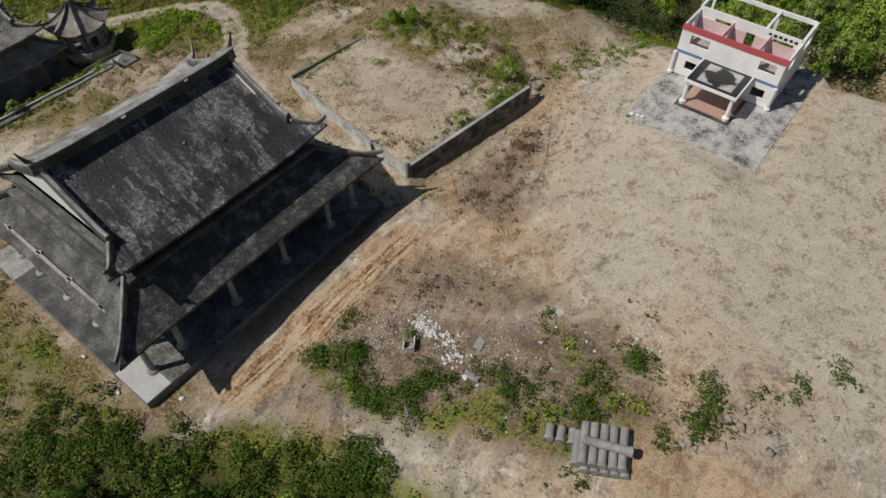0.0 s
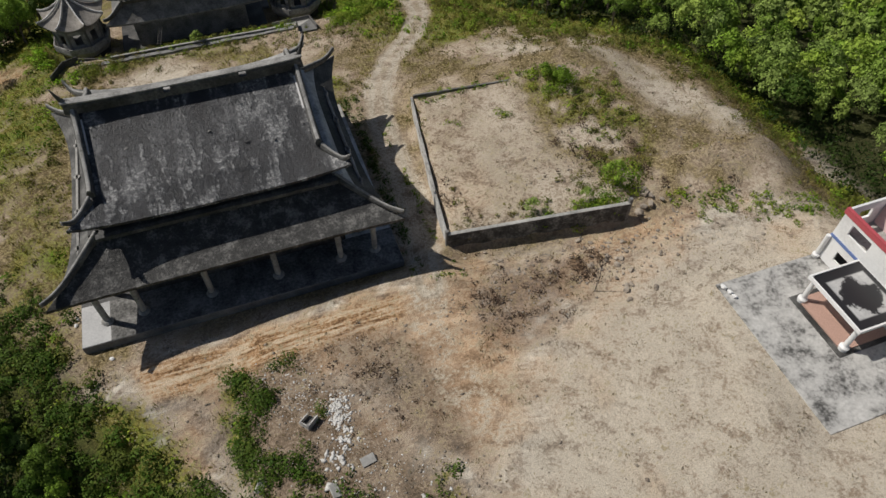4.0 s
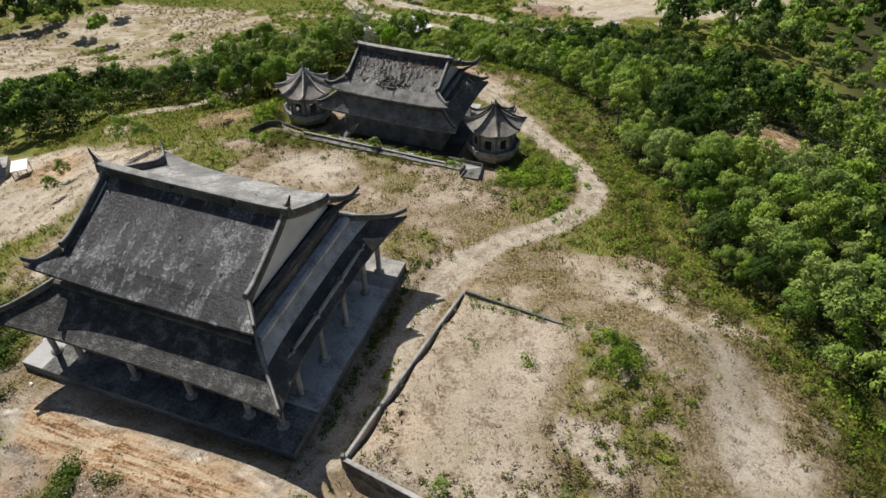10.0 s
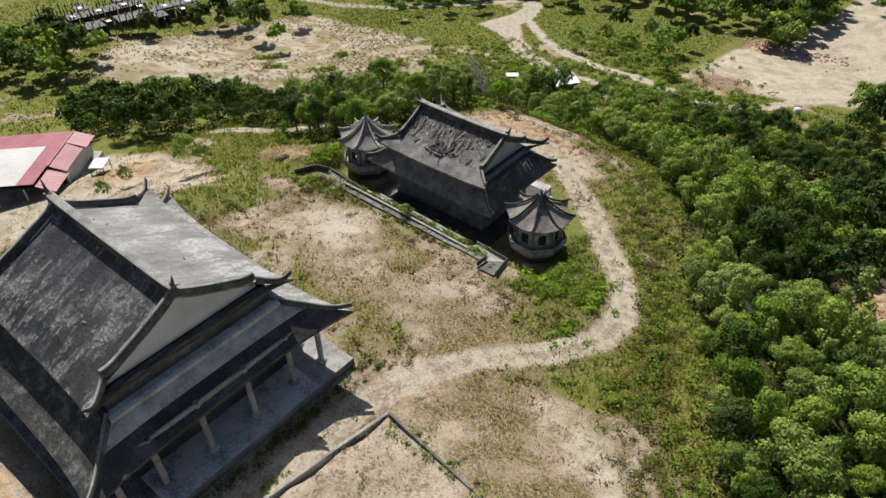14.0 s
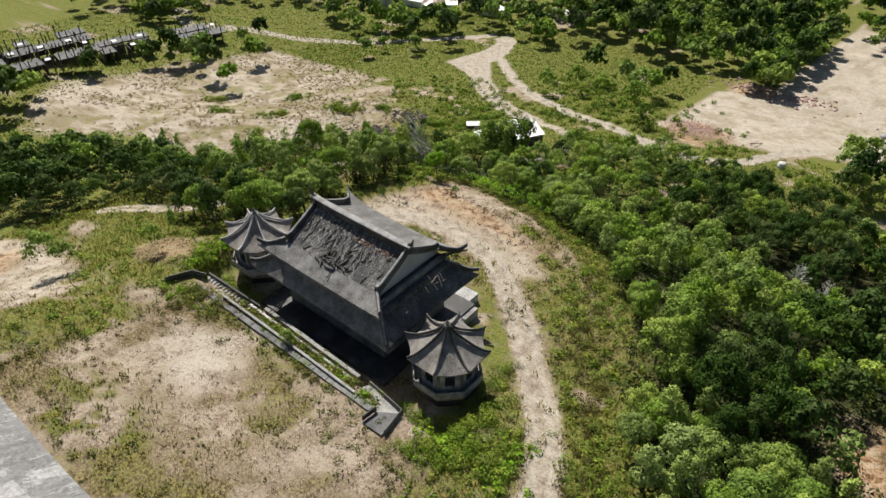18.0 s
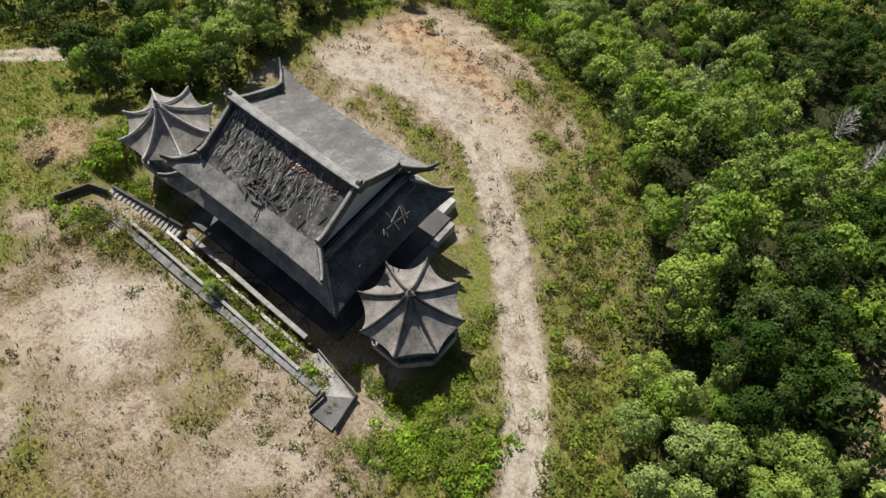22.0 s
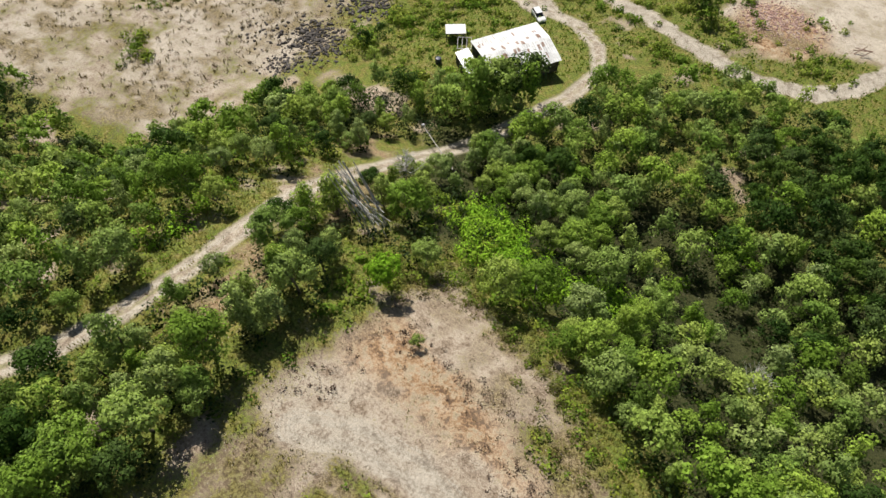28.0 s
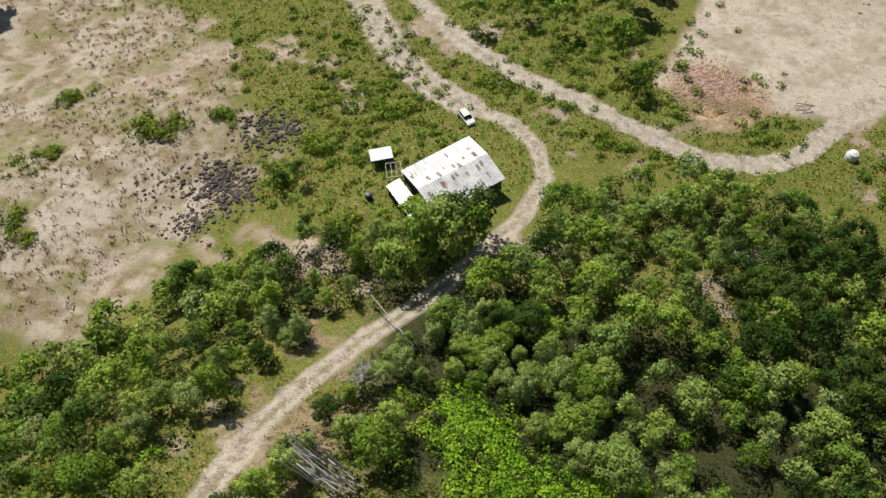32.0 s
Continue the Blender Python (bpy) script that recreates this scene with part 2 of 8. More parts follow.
def part(name, bm, material, parent, label=""):
    """Links a bmesh (or a finished mesh) as one mesh object under a thing or a part."""
    if isinstance(bm, bmesh.types.BMesh):
        me = bpy.data.meshes.new(name)
        bmesh.ops.recalc_face_normals(bm, faces=bm.faces)
        bm.to_mesh(me)
        bm.free()
        me.materials.append(material)
    else:
        me = bm
    ob = new(name, me)
    ob.parent = parent
    if label:
        ob["label"] = label
    return ob


def thing(name, x, y, z, label, category, group="", turn=0.0, kind=""):
    ob = new(name)
    ob.empty_display_size = 0.5
    ob.matrix_basis = pose(x, y, z, 0, 0, turn)
    return tagged(ob, label, category, group, kind)


def box(x0, y0, z0, x1, y1, z1, bm=None, edge=0.0):
    own = bm is None
    bm = bm or bmesh.new()
    m = Matrix.Translation(((x0 + x1) / 2, (y0 + y1) / 2, (z0 + z1) / 2)) @ Matrix.Diagonal((x1 - x0, y1 - y0, z1 - z0, 1))
    made = bmesh.ops.create_cube(bm, size=1, matrix=m)
    if edge and own:
        bmesh.ops.bevel(bm, geom=bm.edges[:], offset=edge, segments=1, affect="EDGES")
    return bm


def tube(points, radii, sides=8, bm=None, caps=True):
    """A round bar through the points."""
    bm = bm or bmesh.new()
    rings = []
    pts = [Vector(p) for p in points]
    for i, p in enumerate(pts):
        d = (pts[min(i + 1, len(pts) - 1)] - pts[max(i - 1, 0)]).normalized()
        a = d.orthogonal().normalized()
        b = d.cross(a)
        r = radii[i] if isinstance(radii, (list, tuple)) else radii
        rings.append([bm.verts.new(p + (a * math.cos(2 * math.pi * k / sides) + b * math.sin(2 * math.pi * k / sides)) * r) for k in range(sides)])
    for r0, r1 in zip(rings, rings[1:]):
        # the ring with the nearest start keeps the bar from twisting
        off = min(range(sides), key=lambda k: (r1[k].co - r0[0].co).length)
        for k in range(sides):
            bm.faces.new((r0[k], r0[(k + 1) % sides], r1[(k + 1 + off) % sides], r1[(k + off) % sides]))
    if caps:
        bm.faces.new(rings[0])
        bm.faces.new(rings[-1])
    return bm


def beam(points, width, height, bm=None, taper=1.0, up=(0, 0, 1)):
    """A rectangular bar along the points, standing on them."""
    bm = bm or bmesh.new()
    pts = [Vector(p) for p in points]
    rings = []
    for i, p in enumerate(pts):
        d = (pts[min(i + 1, len(pts) - 1)] - pts[max(i - 1, 0)]).normalized()
        side = d.cross(Vector(up)).normalized()
        top = side.cross(d).normalized()
        f = 1 + (taper - 1) * i / (len(pts) - 1)
        w, h = width * f / 2, height * f
        rings.append([bm.verts.new(p + side * s * w + top * t * h) for s, t in ((-1, 0), (1, 0), (1, 0.72), (0.55, 1), (-0.55, 1), (-1, 0.72))])
    n = len(rings[0])
    for r0, r1 in zip(rings, rings[1:]):
        for k in range(n):
            bm.faces.new((r0[k], r0[(k + 1) % n], r1[(k + 1) % n], r1[k]))
    bm.faces.new(rings[0])
    bm.faces.new(rings[-1])
    return bm


def lathe(profile, sides=16, bm=None, at=(0, 0, 0)):
    """A turned shape from (radius, height) pairs."""
    bm = bm or bmesh.new()
    rings = []
    for r, z in profile:
        rings.append([bm.verts.new((at[0] + r * math.cos(2 * math.pi * k / sides), at[1] + r * math.sin(2 * math.pi * k / sides), at[2] + z)) for k in range(sides)])
    for a, b in zip(rings, rings[1:]):
        for k in range(sides):
            bm.faces.new((a[k], a[(k + 1) % sides], b[(k + 1) % sides], b[k]))
    bm.faces.new(rings[0])
    bm.faces.new(rings[-1])
    return bm


def sheet(fn, nu, nv, thick):
    """A curved slab: fn(u, v) for u, v in 0..1 gives the top; it is thick metres deep."""
    bm = bmesh.new()
    top = [[bm.verts.new(fn(i / nu, j / nv)) for j in range(nv + 1)] for i in range(nu + 1)]
    low = [[bm.verts.new(Vector(fn(i / nu, j / nv)) - Vector((0, 0, thick))) for j in range(nv + 1)] for i in range(nu + 1)]
    for i in range(nu):
        for j in range(nv):
            bm.faces.new((top[i][j], top[i + 1][j], top[i + 1][j + 1], top[i][j + 1]))
            bm.faces.new((low[i][j], low[i][j + 1], low[i + 1][j + 1], low[i + 1][j]))
    for i in range(nu):
        bm.faces.new((top[i][0], low[i][0], low[i + 1][0], top[i + 1][0]))
        bm.faces.new((top[i][nv], top[i + 1][nv], low[i + 1][nv], low[i][nv]))
    for j in range(nv):
        bm.faces.new((top[0][j], top[0][j + 1], low[0][j + 1], low[0][j]))
        bm.faces.new((top[nu][j], low[nu][j], low[nu][j + 1], top[nu][j + 1]))
    return bm


# ---------------------------------------------------------------- the lie of the land

def ss(a, b, v):
    u = np.clip((v - a) / (b - a), 0.0, 1.0)
    return u * u * (3 - 2 * u)
def smax(a, b, k):
    h = np.clip(0.5 + 0.5 * (a - b) / k, 0, 1)
    return b * (1 - h) + a * h + k * h * (1 - h)
def relief(x, y):
    """Height of the open ground: a hilltop that falls away to a valley in the north and west."""
    x, y = np.asarray(x, float), np.asarray(y, float)
    north = 2.2 * ss(27, 48, y) + 4.6 * ss(48, 72, y) + 2.2 * ss(72, 92, y) + 22.5 * ss(86, 134, y) + 6.5 * ss(134, 175, y) + 7 * ss(170, 240, y) + 6 * ss(240, 420, y)
    west = 6.5 * ss(-20, -46, x) + 3 * ss(-46, -58, x) + 27 * ss(-50, -150, x) + 8 * ss(-140, -320, x)
    east = 5.0 * ss(54, 72, x) + 12 * ss(66, 130, x)
    south = 9 * ss(-12, -28, 0.75 * x + 0.66 * y) * ss(2, -9, x) * ss(10, -4, y)
    deep = 52.0
    keep = (1 - np.clip(north / deep, 0, 1)) * (1 - np.clip(west / deep, 0, 1)) * (1 - np.clip(east / deep, 0, 1)) * (1 - np.clip(south / deep, 0, 1))
    z = -0.45 - deep * (1 - keep)
    # sandy plain west of the road, at the foot of a steep bank
    plain_ = ss(-44, -80, x) * ss(66, 97, y) * ss(190, 150, y)
    z = z + plain_ * (np.minimum(z, -39.8) - z)
    fill = 2.0 + 0.06 * (x - 16) - 0.12 * (y + 10.5) - 9 * ss(50, 66, x) - 8 * ss(0, -14, x) - 5 * ss(-34, -60, y)
    z = smax(z, np.minimum(fill, 4.6) - 30 * ss(2, 14, y), 0.7)
    z = z + 2.4 * ss(36, 46, x) * ss(62, 52, x) * ss(32, 6, y) * ss(-6, 4, y)
    # walled yard, filled up behind its retaining wall
    inside = ss(18.4, 19.0, x - 0.14 * (y - 2)) * ss(50, 37.5, x - 0.14 * y) * ss(0.2, 0.9, y + 0.2 * (x - 18.5) - 2) * ss(30, 23.5, y)
    z = np.maximum(z, z + inside * (1.5 + 0.07 * (x - 18.5) - z))
    # gully along the foot of the yard's front wall
    foot = y + 0.22 * (x - 18.5) - 2.1
    z = z - 1.0 * ss(17.5, 20, x) * ss(39, 35, x) * ss(0.3, -0.3, foot) * ss(-4.2, -1.4, foot)
    # sunk court of the rear temple
    court = ss(-21, -18, x) * ss(21, 19, x) * ss(50.5, 51.5, y) * ss(75, 70, y)
    z = z + court * (np.minimum(z, -6.0) - z)
    return z


def value_noise(x, y, size, seed=0):
    """Smooth random field with features of about the given size, 0 to 1."""
    u, v = np.asarray(x) / size + seed * 17.31, np.asarray(y) / size - seed * 9.77
    i, j = np.floor(u), np.floor(v)
    fu, fv = u - i, v - j
    fu, fv = fu * fu * (3 - 2 * fu), fv * fv * (3 - 2 * fv)

    def h(a, b):
        s = np.sin(a * 127.1 + b * 311.7 + seed * 74.7) * 43758.5453
        return s - np.floor(s)
    return (h(i, j) * (1 - fu) + h(i + 1, j) * fu) * (1 - fv) + (h(i, j + 1) * (1 - fu) + h(i + 1, j + 1) * fu) * fv


def fractal(x, y, size, seed=0, octaves=4):
    total, amp, norm = 0.0, 1.0, 0.0
    for k in range(octaves):
        total = total + amp * value_noise(x, y, size / 2 ** k, seed + k)
        norm += amp
        amp *= 0.55
    return total / norm


def near_line(x, y, pts):
    """Distance to a polyline."""
    best = np.full(np.shape(x), 1e9)
    for (ax, ay), (bx, by) in zip(pts, pts[1:]):
        dx, dy = bx - ax, by - ay
        t = np.clip(((x - ax) * dx + (y - ay) * dy) / (dx * dx + dy * dy), 0, 1)
        best = np.minimum(best, np.hypot(x - ax - t * dx, y - ay - t * dy))
    return best


def inside(x, y, poly):
    """Whether points lie in a polygon."""
    x, y = np.asarray(x, float), np.asarray(y, float)
    hit = np.zeros(x.shape, bool)
    n = len(poly)
    for k in range(n):
        (ax, ay), (bx, by) = poly[k], poly[(k + 1) % n]
        cross = ((ay > y) != (by > y)) & (x < (bx - ax) * (y - ay) / (by - ay + 1e-12) + ax)
        hit ^= cross
    return hit


def zone(x, y, poly, soft):
    """1 inside a polygon, fading to 0 over the soft metres at its edge."""
    d = near_line(x, y, poly + poly[:1])
    sd = np.where(inside(x, y, poly), d, -d)
    return ss(-soft / 2, soft / 2, sd)


HILL_TRACK = [(15.2, -2.5), (16.2, 4.4), (17.2, 10.1), (17.6, 18.2), (18.0, 23.8), (19.4, 29.5), (22.5, 35.3), (27.5, 41.0), (30.4, 46.5), (30.8, 50.6), (28.9, 54.6), (24.4, 61.5), (17.5, 69.5), (10.3, 76.1), (3.6, 81.1), (-3.2, 82.4), (-9.2, 81.2), (-13.4, 78.8)]
YARD_TRACK = [(15.2, -1.5), (13.2, -6.8), (13.6, -10.6), (15.1, -16.4), (20, -24)]
VALLEY_ROAD = [(-93, 224), (-90, 205), (-77.3, 187.7), (-62.9, 176.3), (-52.8, 170.9), (-43.9, 168.9), (-36.1, 168.6), (-29.3, 164.6), (-25.1, 157.5), (-25.3, 147.4), (-28.4, 136.4), (-31.7, 127.5), (-34.6, 119.5), (-36, 110.6), (-36.5, 102.5), (-35.5, 93), (-35, 86), (-36, 77), (-39, 69), (-43, 62), (-50, 54)]
LOT_TRACK = [(-86, 212), (-66.2, 192.8), (-51.1, 183.9), (-37.8, 180.0), (-26.4, 178.5), (-15.2, 175.9), (-3.2, 175.0), (6.3, 178.8), (11.6, 185.3), (16.6, 198.5), (21.8, 206.1)]
SAND_PATH = [(38, 33), (45, 27), (49, 18), (50, 12), (53.5, 8), (60, 4), (68, 0)]
PLAIN = [(-162, 80), (-178, 99), (-172, 135), (-156, 168), (-112, 172), (-89, 160), (-68, 140), (-70, 124), (-68, 114), (-74, 102), (-92, 97), (-121, 92), (-141, 73)]
FAR_ROAD = [(-236, 181), (-216, 167.5), (-204, 164), (-194, 169), (-185, 175), (-160, 181), (-138, 194), (-118, 215), (-103, 232)]
FORK = [(-97, 196), (-84, 190), (-66, 178), (-58, 172), (-60, 177), (-74, 190), (-84, 204), (-86, 218), (-92, 232), (-98, 236), (-100, 230), (-94, 222), (-95, 210)]
MOUND = [(-4.2, -5.1), (3.6, -5.4), (7.1, -14.0), (13.6, -23.8), (8, -32.0), (0.8, -27.4), (-1, -22.3), (-3.2, -16.1), (-4.5, -9.4)]
SCRUB_STRIP = [(6.9, -4.2), (11.6, -6.2), (13.5, -11.8), (13.4, -19.6), (9.9, -18.5), (6.8, -11.4), (4.2, -5.3)]
BANK = [(18.3, -4.0), (22.3, -3.0), (30.5, -5.0), (26.3, -8.3), (22.1, -11.1), (17.8, -10.8), (17.2, -7.0)]
MUD_CUT = [(12.3, -2.0), (11.9, -5.0), (-3.4, -5.0), (-9.5, -4.4), (-11, -1.0), (-2.6, -1.4), (4.6, -1.7)]
RED_LOT = [(-64, 20), (-60, 40), (-50, 43), (-34, 44), (-27, 38), (-31, 22), (-40, 12), (-55, 10)]
CUT = (56.0, 79.0)
ISLE = [(-9, 74.5), (9, 74), (14, 70), (17, 66), (14.5, 71), (10, 74.5), (4, 78.8), (-3, 80), (-9, 79)]
YARD_WALLED = [(18.6, 2.3), (35.4, -1.4), (41, 10), (39.5, 21.0), (22.0, 23.0)]
PALE_PATCH = [(-12.5, 41.5), (-9, 45.5), (-4.5, 47), (-1.2, 44), (-0.5, 40.5), (-4.7, 38)]
CLEARING = [(-18.5, 77), (-16.5, 86), (-15, 93.5), (-9, 94), (0, 90.5), (7, 87.5), (12, 82), (8, 76), (0, 78), (-9, 77)]
EAST_EDGE = [(61, -14), (59.5, 2), (60, 12), (57, 21), (50, 28), (44.7, 33), (40, 38.5), (37, 45), (35, 53), (29, 62), (25, 71), (21, 79), (15, 87), (5, 95), (-4, 99), (-14, 101), (-18, 96)]


def ground_height(x, y):
    z = relief(x, y)
    rough_zone = 1 - 0.75 * np.maximum(ss(3.2, 1.5, near_line(x, y, HILL_TRACK)), ss(3.5, 2, near_line(x, y, VALLEY_ROAD)))
    far = ss(140, 40, np.abs(y - 40)) * ss(120, 60, np.abs(x))
    z = z + rough_zone * far * (0.5 * (fractal(x, y, 9, 3, 3) - 0.5) + 0.22 * (fractal(x, y, 1.9, 9, 2) - 0.5))
    d = near_line(x, y, HILL_TRACK[2:])
    z = z - 0.12 * (np.exp(-((d - 0.85) / 0.28) ** 2)) * ss(0, 3, y)
    flat = ss(-16, -15, x) * ss(16, 15, x) * ss(0.5, 2, y) * ss(28, 27, y)
    z = z + flat * (-0.45 - z)
    flat = ss(34, 37, x) * ss(60, 57, x) * ss(-29, -26.5, y) * ss(-11, -13, y)
    z = z + flat * (4.1 - z)
    return z


def axis(stops, far):
    """Grid lines: (from, to, step) stretches, then ever wider ones out to far."""
    core = []
    for lo, hi, step in stops:
        core += list(np.arange(lo, hi - 1e-6, step))
    core.append(stops[-1][1])
    out, s = [], stops[-1][2]
    p = core[-1]
    while p < far:
        s *= 1.09
        p += s
        out.append(p)
    back, s = [], stops[0][2]
    p = core[0]
    while p > -far:
        s *= 1.09
        p -= s
        back.append(p)
    return np.array(back[::-1] + core + out)


def build_ground():
    gx, gy = axis([(-122, -58, 1.2), (-58, 64, 0.72)], 2600), axis([(-42, 126, 0.72), (126, 236, 1.2)], 2600)
    X, Y = np.meshgrid(gx, gy, indexing="ij")
    Z = ground_height(X, Y)
    nx, ny = X.shape
    verts = np.stack([X, Y, Z], -1).reshape(-1, 3)
    idx = np.arange(nx * ny).reshape(nx, ny)
    quads = np.stack([idx[:-1, :-1], idx[1:, :-1], idx[1:, 1:], idx[:-1, 1:]], -1).reshape(-1, 4)
    me = bpy.data.meshes.new("ground")
    me.vertices.add(len(verts))
    me.vertices.foreach_set("co", verts.ravel())
    me.loops.add(quads.size)
    me.loops.foreach_set("vertex_index", quads.ravel())
    me.polygons.add(len(quads))
    me.polygons.foreach_set("loop_start", np.arange(0, quads.size, 4))
    me.polygons.foreach_set("loop_total", np.full(len(quads), 4))
    me.update(calc_edges=True)
    me.shade_smooth()
    x, y = verts[:, 0], verts[:, 1]
    m = land_cover(x, y)
    for name, keys in COVERS:
        attr = me.attributes.new(name, "FLOAT_COLOR", "POINT")
        attr.data.foreach_set("color", np.stack([m[k] for k in keys], -1).astype(np.float32).ravel())
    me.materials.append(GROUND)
    return tagged(new("ground", me), "bare sandy hilltop with dirt tracks, dry grass and weeds", "ground", kind="structure")


def land_cover(x, y):
    """What covers the ground at each point, each from 0 to 1."""
    n1, n2, n3 = fractal(x, y, 14, 21), fractal(x, y, 5, 31), fractal(x, y, 30, 41, 3)
    n4 = fractal(x, y, 2.2, 57, 3)
    d_hill, d_road, d_lot = near_line(x, y, HILL_TRACK), near_line(x, y, VALLEY_ROAD), near_line(x, y, LOT_TRACK)
    wob = (n2 - 0.5) * 1.6
    rut = 1 - 0.8 * np.exp(-(d_hill / 0.42) ** 2) * ss(24, 30, y) * ss(0.3, 0.5, n4)
    track = np.maximum.reduce([ss(2.0, 1.2, d_hill + wob * 0.7) * rut, ss(1.6, 1.0, d_road + wob * 0.6) * (1 - 0.75 * np.exp(-(d_road / 0.38) ** 2) * ss(0.35, 0.5, n4)), ss(2.2, 1.4, d_lot + wob * 0.6), 0.35 * ss(2.6, 1.2, near_line(x, y, YARD_TRACK) + wob), ss(2.4, 1.5, near_line(x, y, FAR_ROAD)), zone(x, y, FORK, 2), ss(3.4, 2.4, near_line(x, y, VALLEY_ROAD[:6]) + wob * 0.5)])
    east = zone(x, y, EAST_EDGE + [(-40, 130), (150, 170), (150, 0)], 7)
    front = zone(x, y, [(-15, -1.5), (-6, 1), (14, 0.5), (18, 1), (37, -2), (48, -4), (62, -10), (62, -60), (-8, -60), (-6, -22), (-8, -14), (-13, -8)], 4)
    walled = zone(x, y, YARD_WALLED, 1.0)
    clearing = zone(x, y, CLEARING, 4)
    mound = np.maximum(zone(x, y, MOUND, 4), 0.8 * zone(x, y, SCRUB_STRIP, 3))
    bank = 0.6 * zone(x, y, BANK, 4)
    sand = np.maximum.reduce([zone(x, y, PALE_PATCH, 4), 0.75 * clearing * ss(0.36, 0.56, n2), 0.9 * ss(4.5, 2, near_line(x, y, SAND_PATH) + wob * 2),
                              0.55 * walled * (0.4 + 0.6 * ss(0.42, 0.58, n1)), 0.8 * ss(5, 2, np.hypot(x + 25, (y - 16) * 0.7) + wob * 2), zone(x, y, RED_LOT, 4) * (0.7 + 0.3 * ss(0.35, 0.5, n2)),
                              zone(x, y, PLAIN, 7) * (0.35 + 0.65 * ss(0.4, 0.58, n1 * 0.5 + n2 * 0.5)),
                              zone(x, y, [(-16, 189), (-14, 232), (0, 245), (6, 330), (80, 330), (70, 220), (24, 203), (10, 194)], 5) * 1.3])
    sand = np.maximum(sand, 1.05 * zone(x, y, [(20, -14), (30, -8), (44, -7), (60, -9), (62, -30), (42, -46), (13, -48), (11, -26)], 14))
    valley = ss(118, 140, y) + ss(-40, -60, x)
    green = np.maximum.reduce([east * ss(0.3, 0.5, n2 + 0.15), 0.75 * ss(0.42, 0.56, n1) * ss(26, 36, y) * (1 - clearing) * ss(0.3, 0.6, n2), ss(-14.6, -17, x) * np.maximum(ss(0.3, 0.46, n2 * 0.5 + n1 * 0.5), 0.85 * ss(-34, -29, x) * ss(46, 40, y) * ss(0.25, 0.4, n4)),
                               0.9 * ss(2.6, 0.6, np.abs(y - 47.3)) * ss(-22, -18, x) * ss(14, 10, x) * ss(0.3, 0.5, n2), 0.8 * ss(5, 1, np.hypot((x - 8.5) * 0.6, y - 43) - 2) * ss(0.4, 0.55, n2), 0.85 * ss(5.5, 1.5, np.abs(y - 30.5)) * ss(-18, -12, x) * ss(17.5, 14.5, x) * ss(0.3, 0.5, n4),
                               ss(19, 22, x) * ss(29, 25, x) * ss(47, 52, y) * ss(0.35, 0.5, n2), np.clip(valley, 0, 1) * ss(0.3, 0.42, n1 * 0.6 + n2 * 0.4), 0.7 * ss(1.6, 0.5, np.abs(d_hill - 3.0)) * ss(0.5, 0.62, n2) * ss(22, 30, y),
                               ss(-8, -12, x + 0.7 * (y + 6)) * ss(0, -6, y), ss(70, 80, x), ss(5.5, 3, np.abs(near_line(x, y, HILL_TRACK[8:14]) - 6.0)) * ss(0.2, 0.38, n2), 0.8 * ss(5, 2, near_line(x, y, HILL_TRACK[12:16]) - 3) * ss(0.4, 0.55, n2)])
    green = green * (1 - np.clip(sand * 1.2, 0, 1)) * (1 - front * ss(-12, -2, x)) * (1 - 0.9 * walled * ss(0.75, 0.4, n2))
    green = np.maximum.reduce([green, 0.8 * zone(x, y, MOUND, 2) * ss(0.46, 0.56, n2) * ss(0.35, 0.5, n4), 0.55 * zone(x, y, [(33, 22), (41, 22), (45, 10), (40, 2), (36, 3), (34, 14)], 4) * ss(0.36, 0.52, n4)])
    dry = np.clip(0.55 * ss(0.42, 0.58, n2) + 0.4 * ss(0.4, 0.6, n4), 0, 1) * (1 - 0.75 * front) * (1 - 0.5 * clearing) * (1 - 0.55 * walled) * (1 - 0.5 * np.clip(sand, 0, 1))
    dry = np.maximum(dry, 0.9 * ss(3.5, 1, np.abs(near_line(x, y, EAST_EDGE) - 2)) * ss(0.4, 0.5, n2))
    west_dry = ss(-13, -17, x) * ss(-36, -26, x) * ss(-3, 4, y) * ss(36, 26, y)
    dry = np.maximum(dry, 0.95 * west_dry * ss(0.33, 0.5, n4))
    green = green * (1 - 0.6 * west_dry * ss(0.32, 0.55, n2))
    hilltop = ss(20, 27, y) * ss(92, 80, y) * ss(-22, -17, x) * ss(34, 28, x)
    dry = np.maximum(dry, 0.85 * green * hilltop * ss(0.3, 0.5, n4))
    green = green * (1 - 0.5 * hilltop * ss(0.3, 0.55, n2))
    dry = np.maximum(dry, 0.85 * zone(x, y, [(33, 22), (44, 23), (48, 8), (42, 1), (36, 2), (32, 10)], 4) * ss(0.33, 0.5, n4))
    dry = np.maximum(dry, 0.75 * zone(x, y, PLAIN, 7) * ss(0.45, 0.58, n2) * ss(0.38, 0.55, n4))
    isle = zone(x, y, ISLE, 2)
    dry = np.maximum(dry, isle * ss(0.3, 0.45, n4))
    green = np.maximum(green, 0.75 * isle * ss(0.45, 0.55, n4))
    sand = sand * (1 - 0.7 * isle)
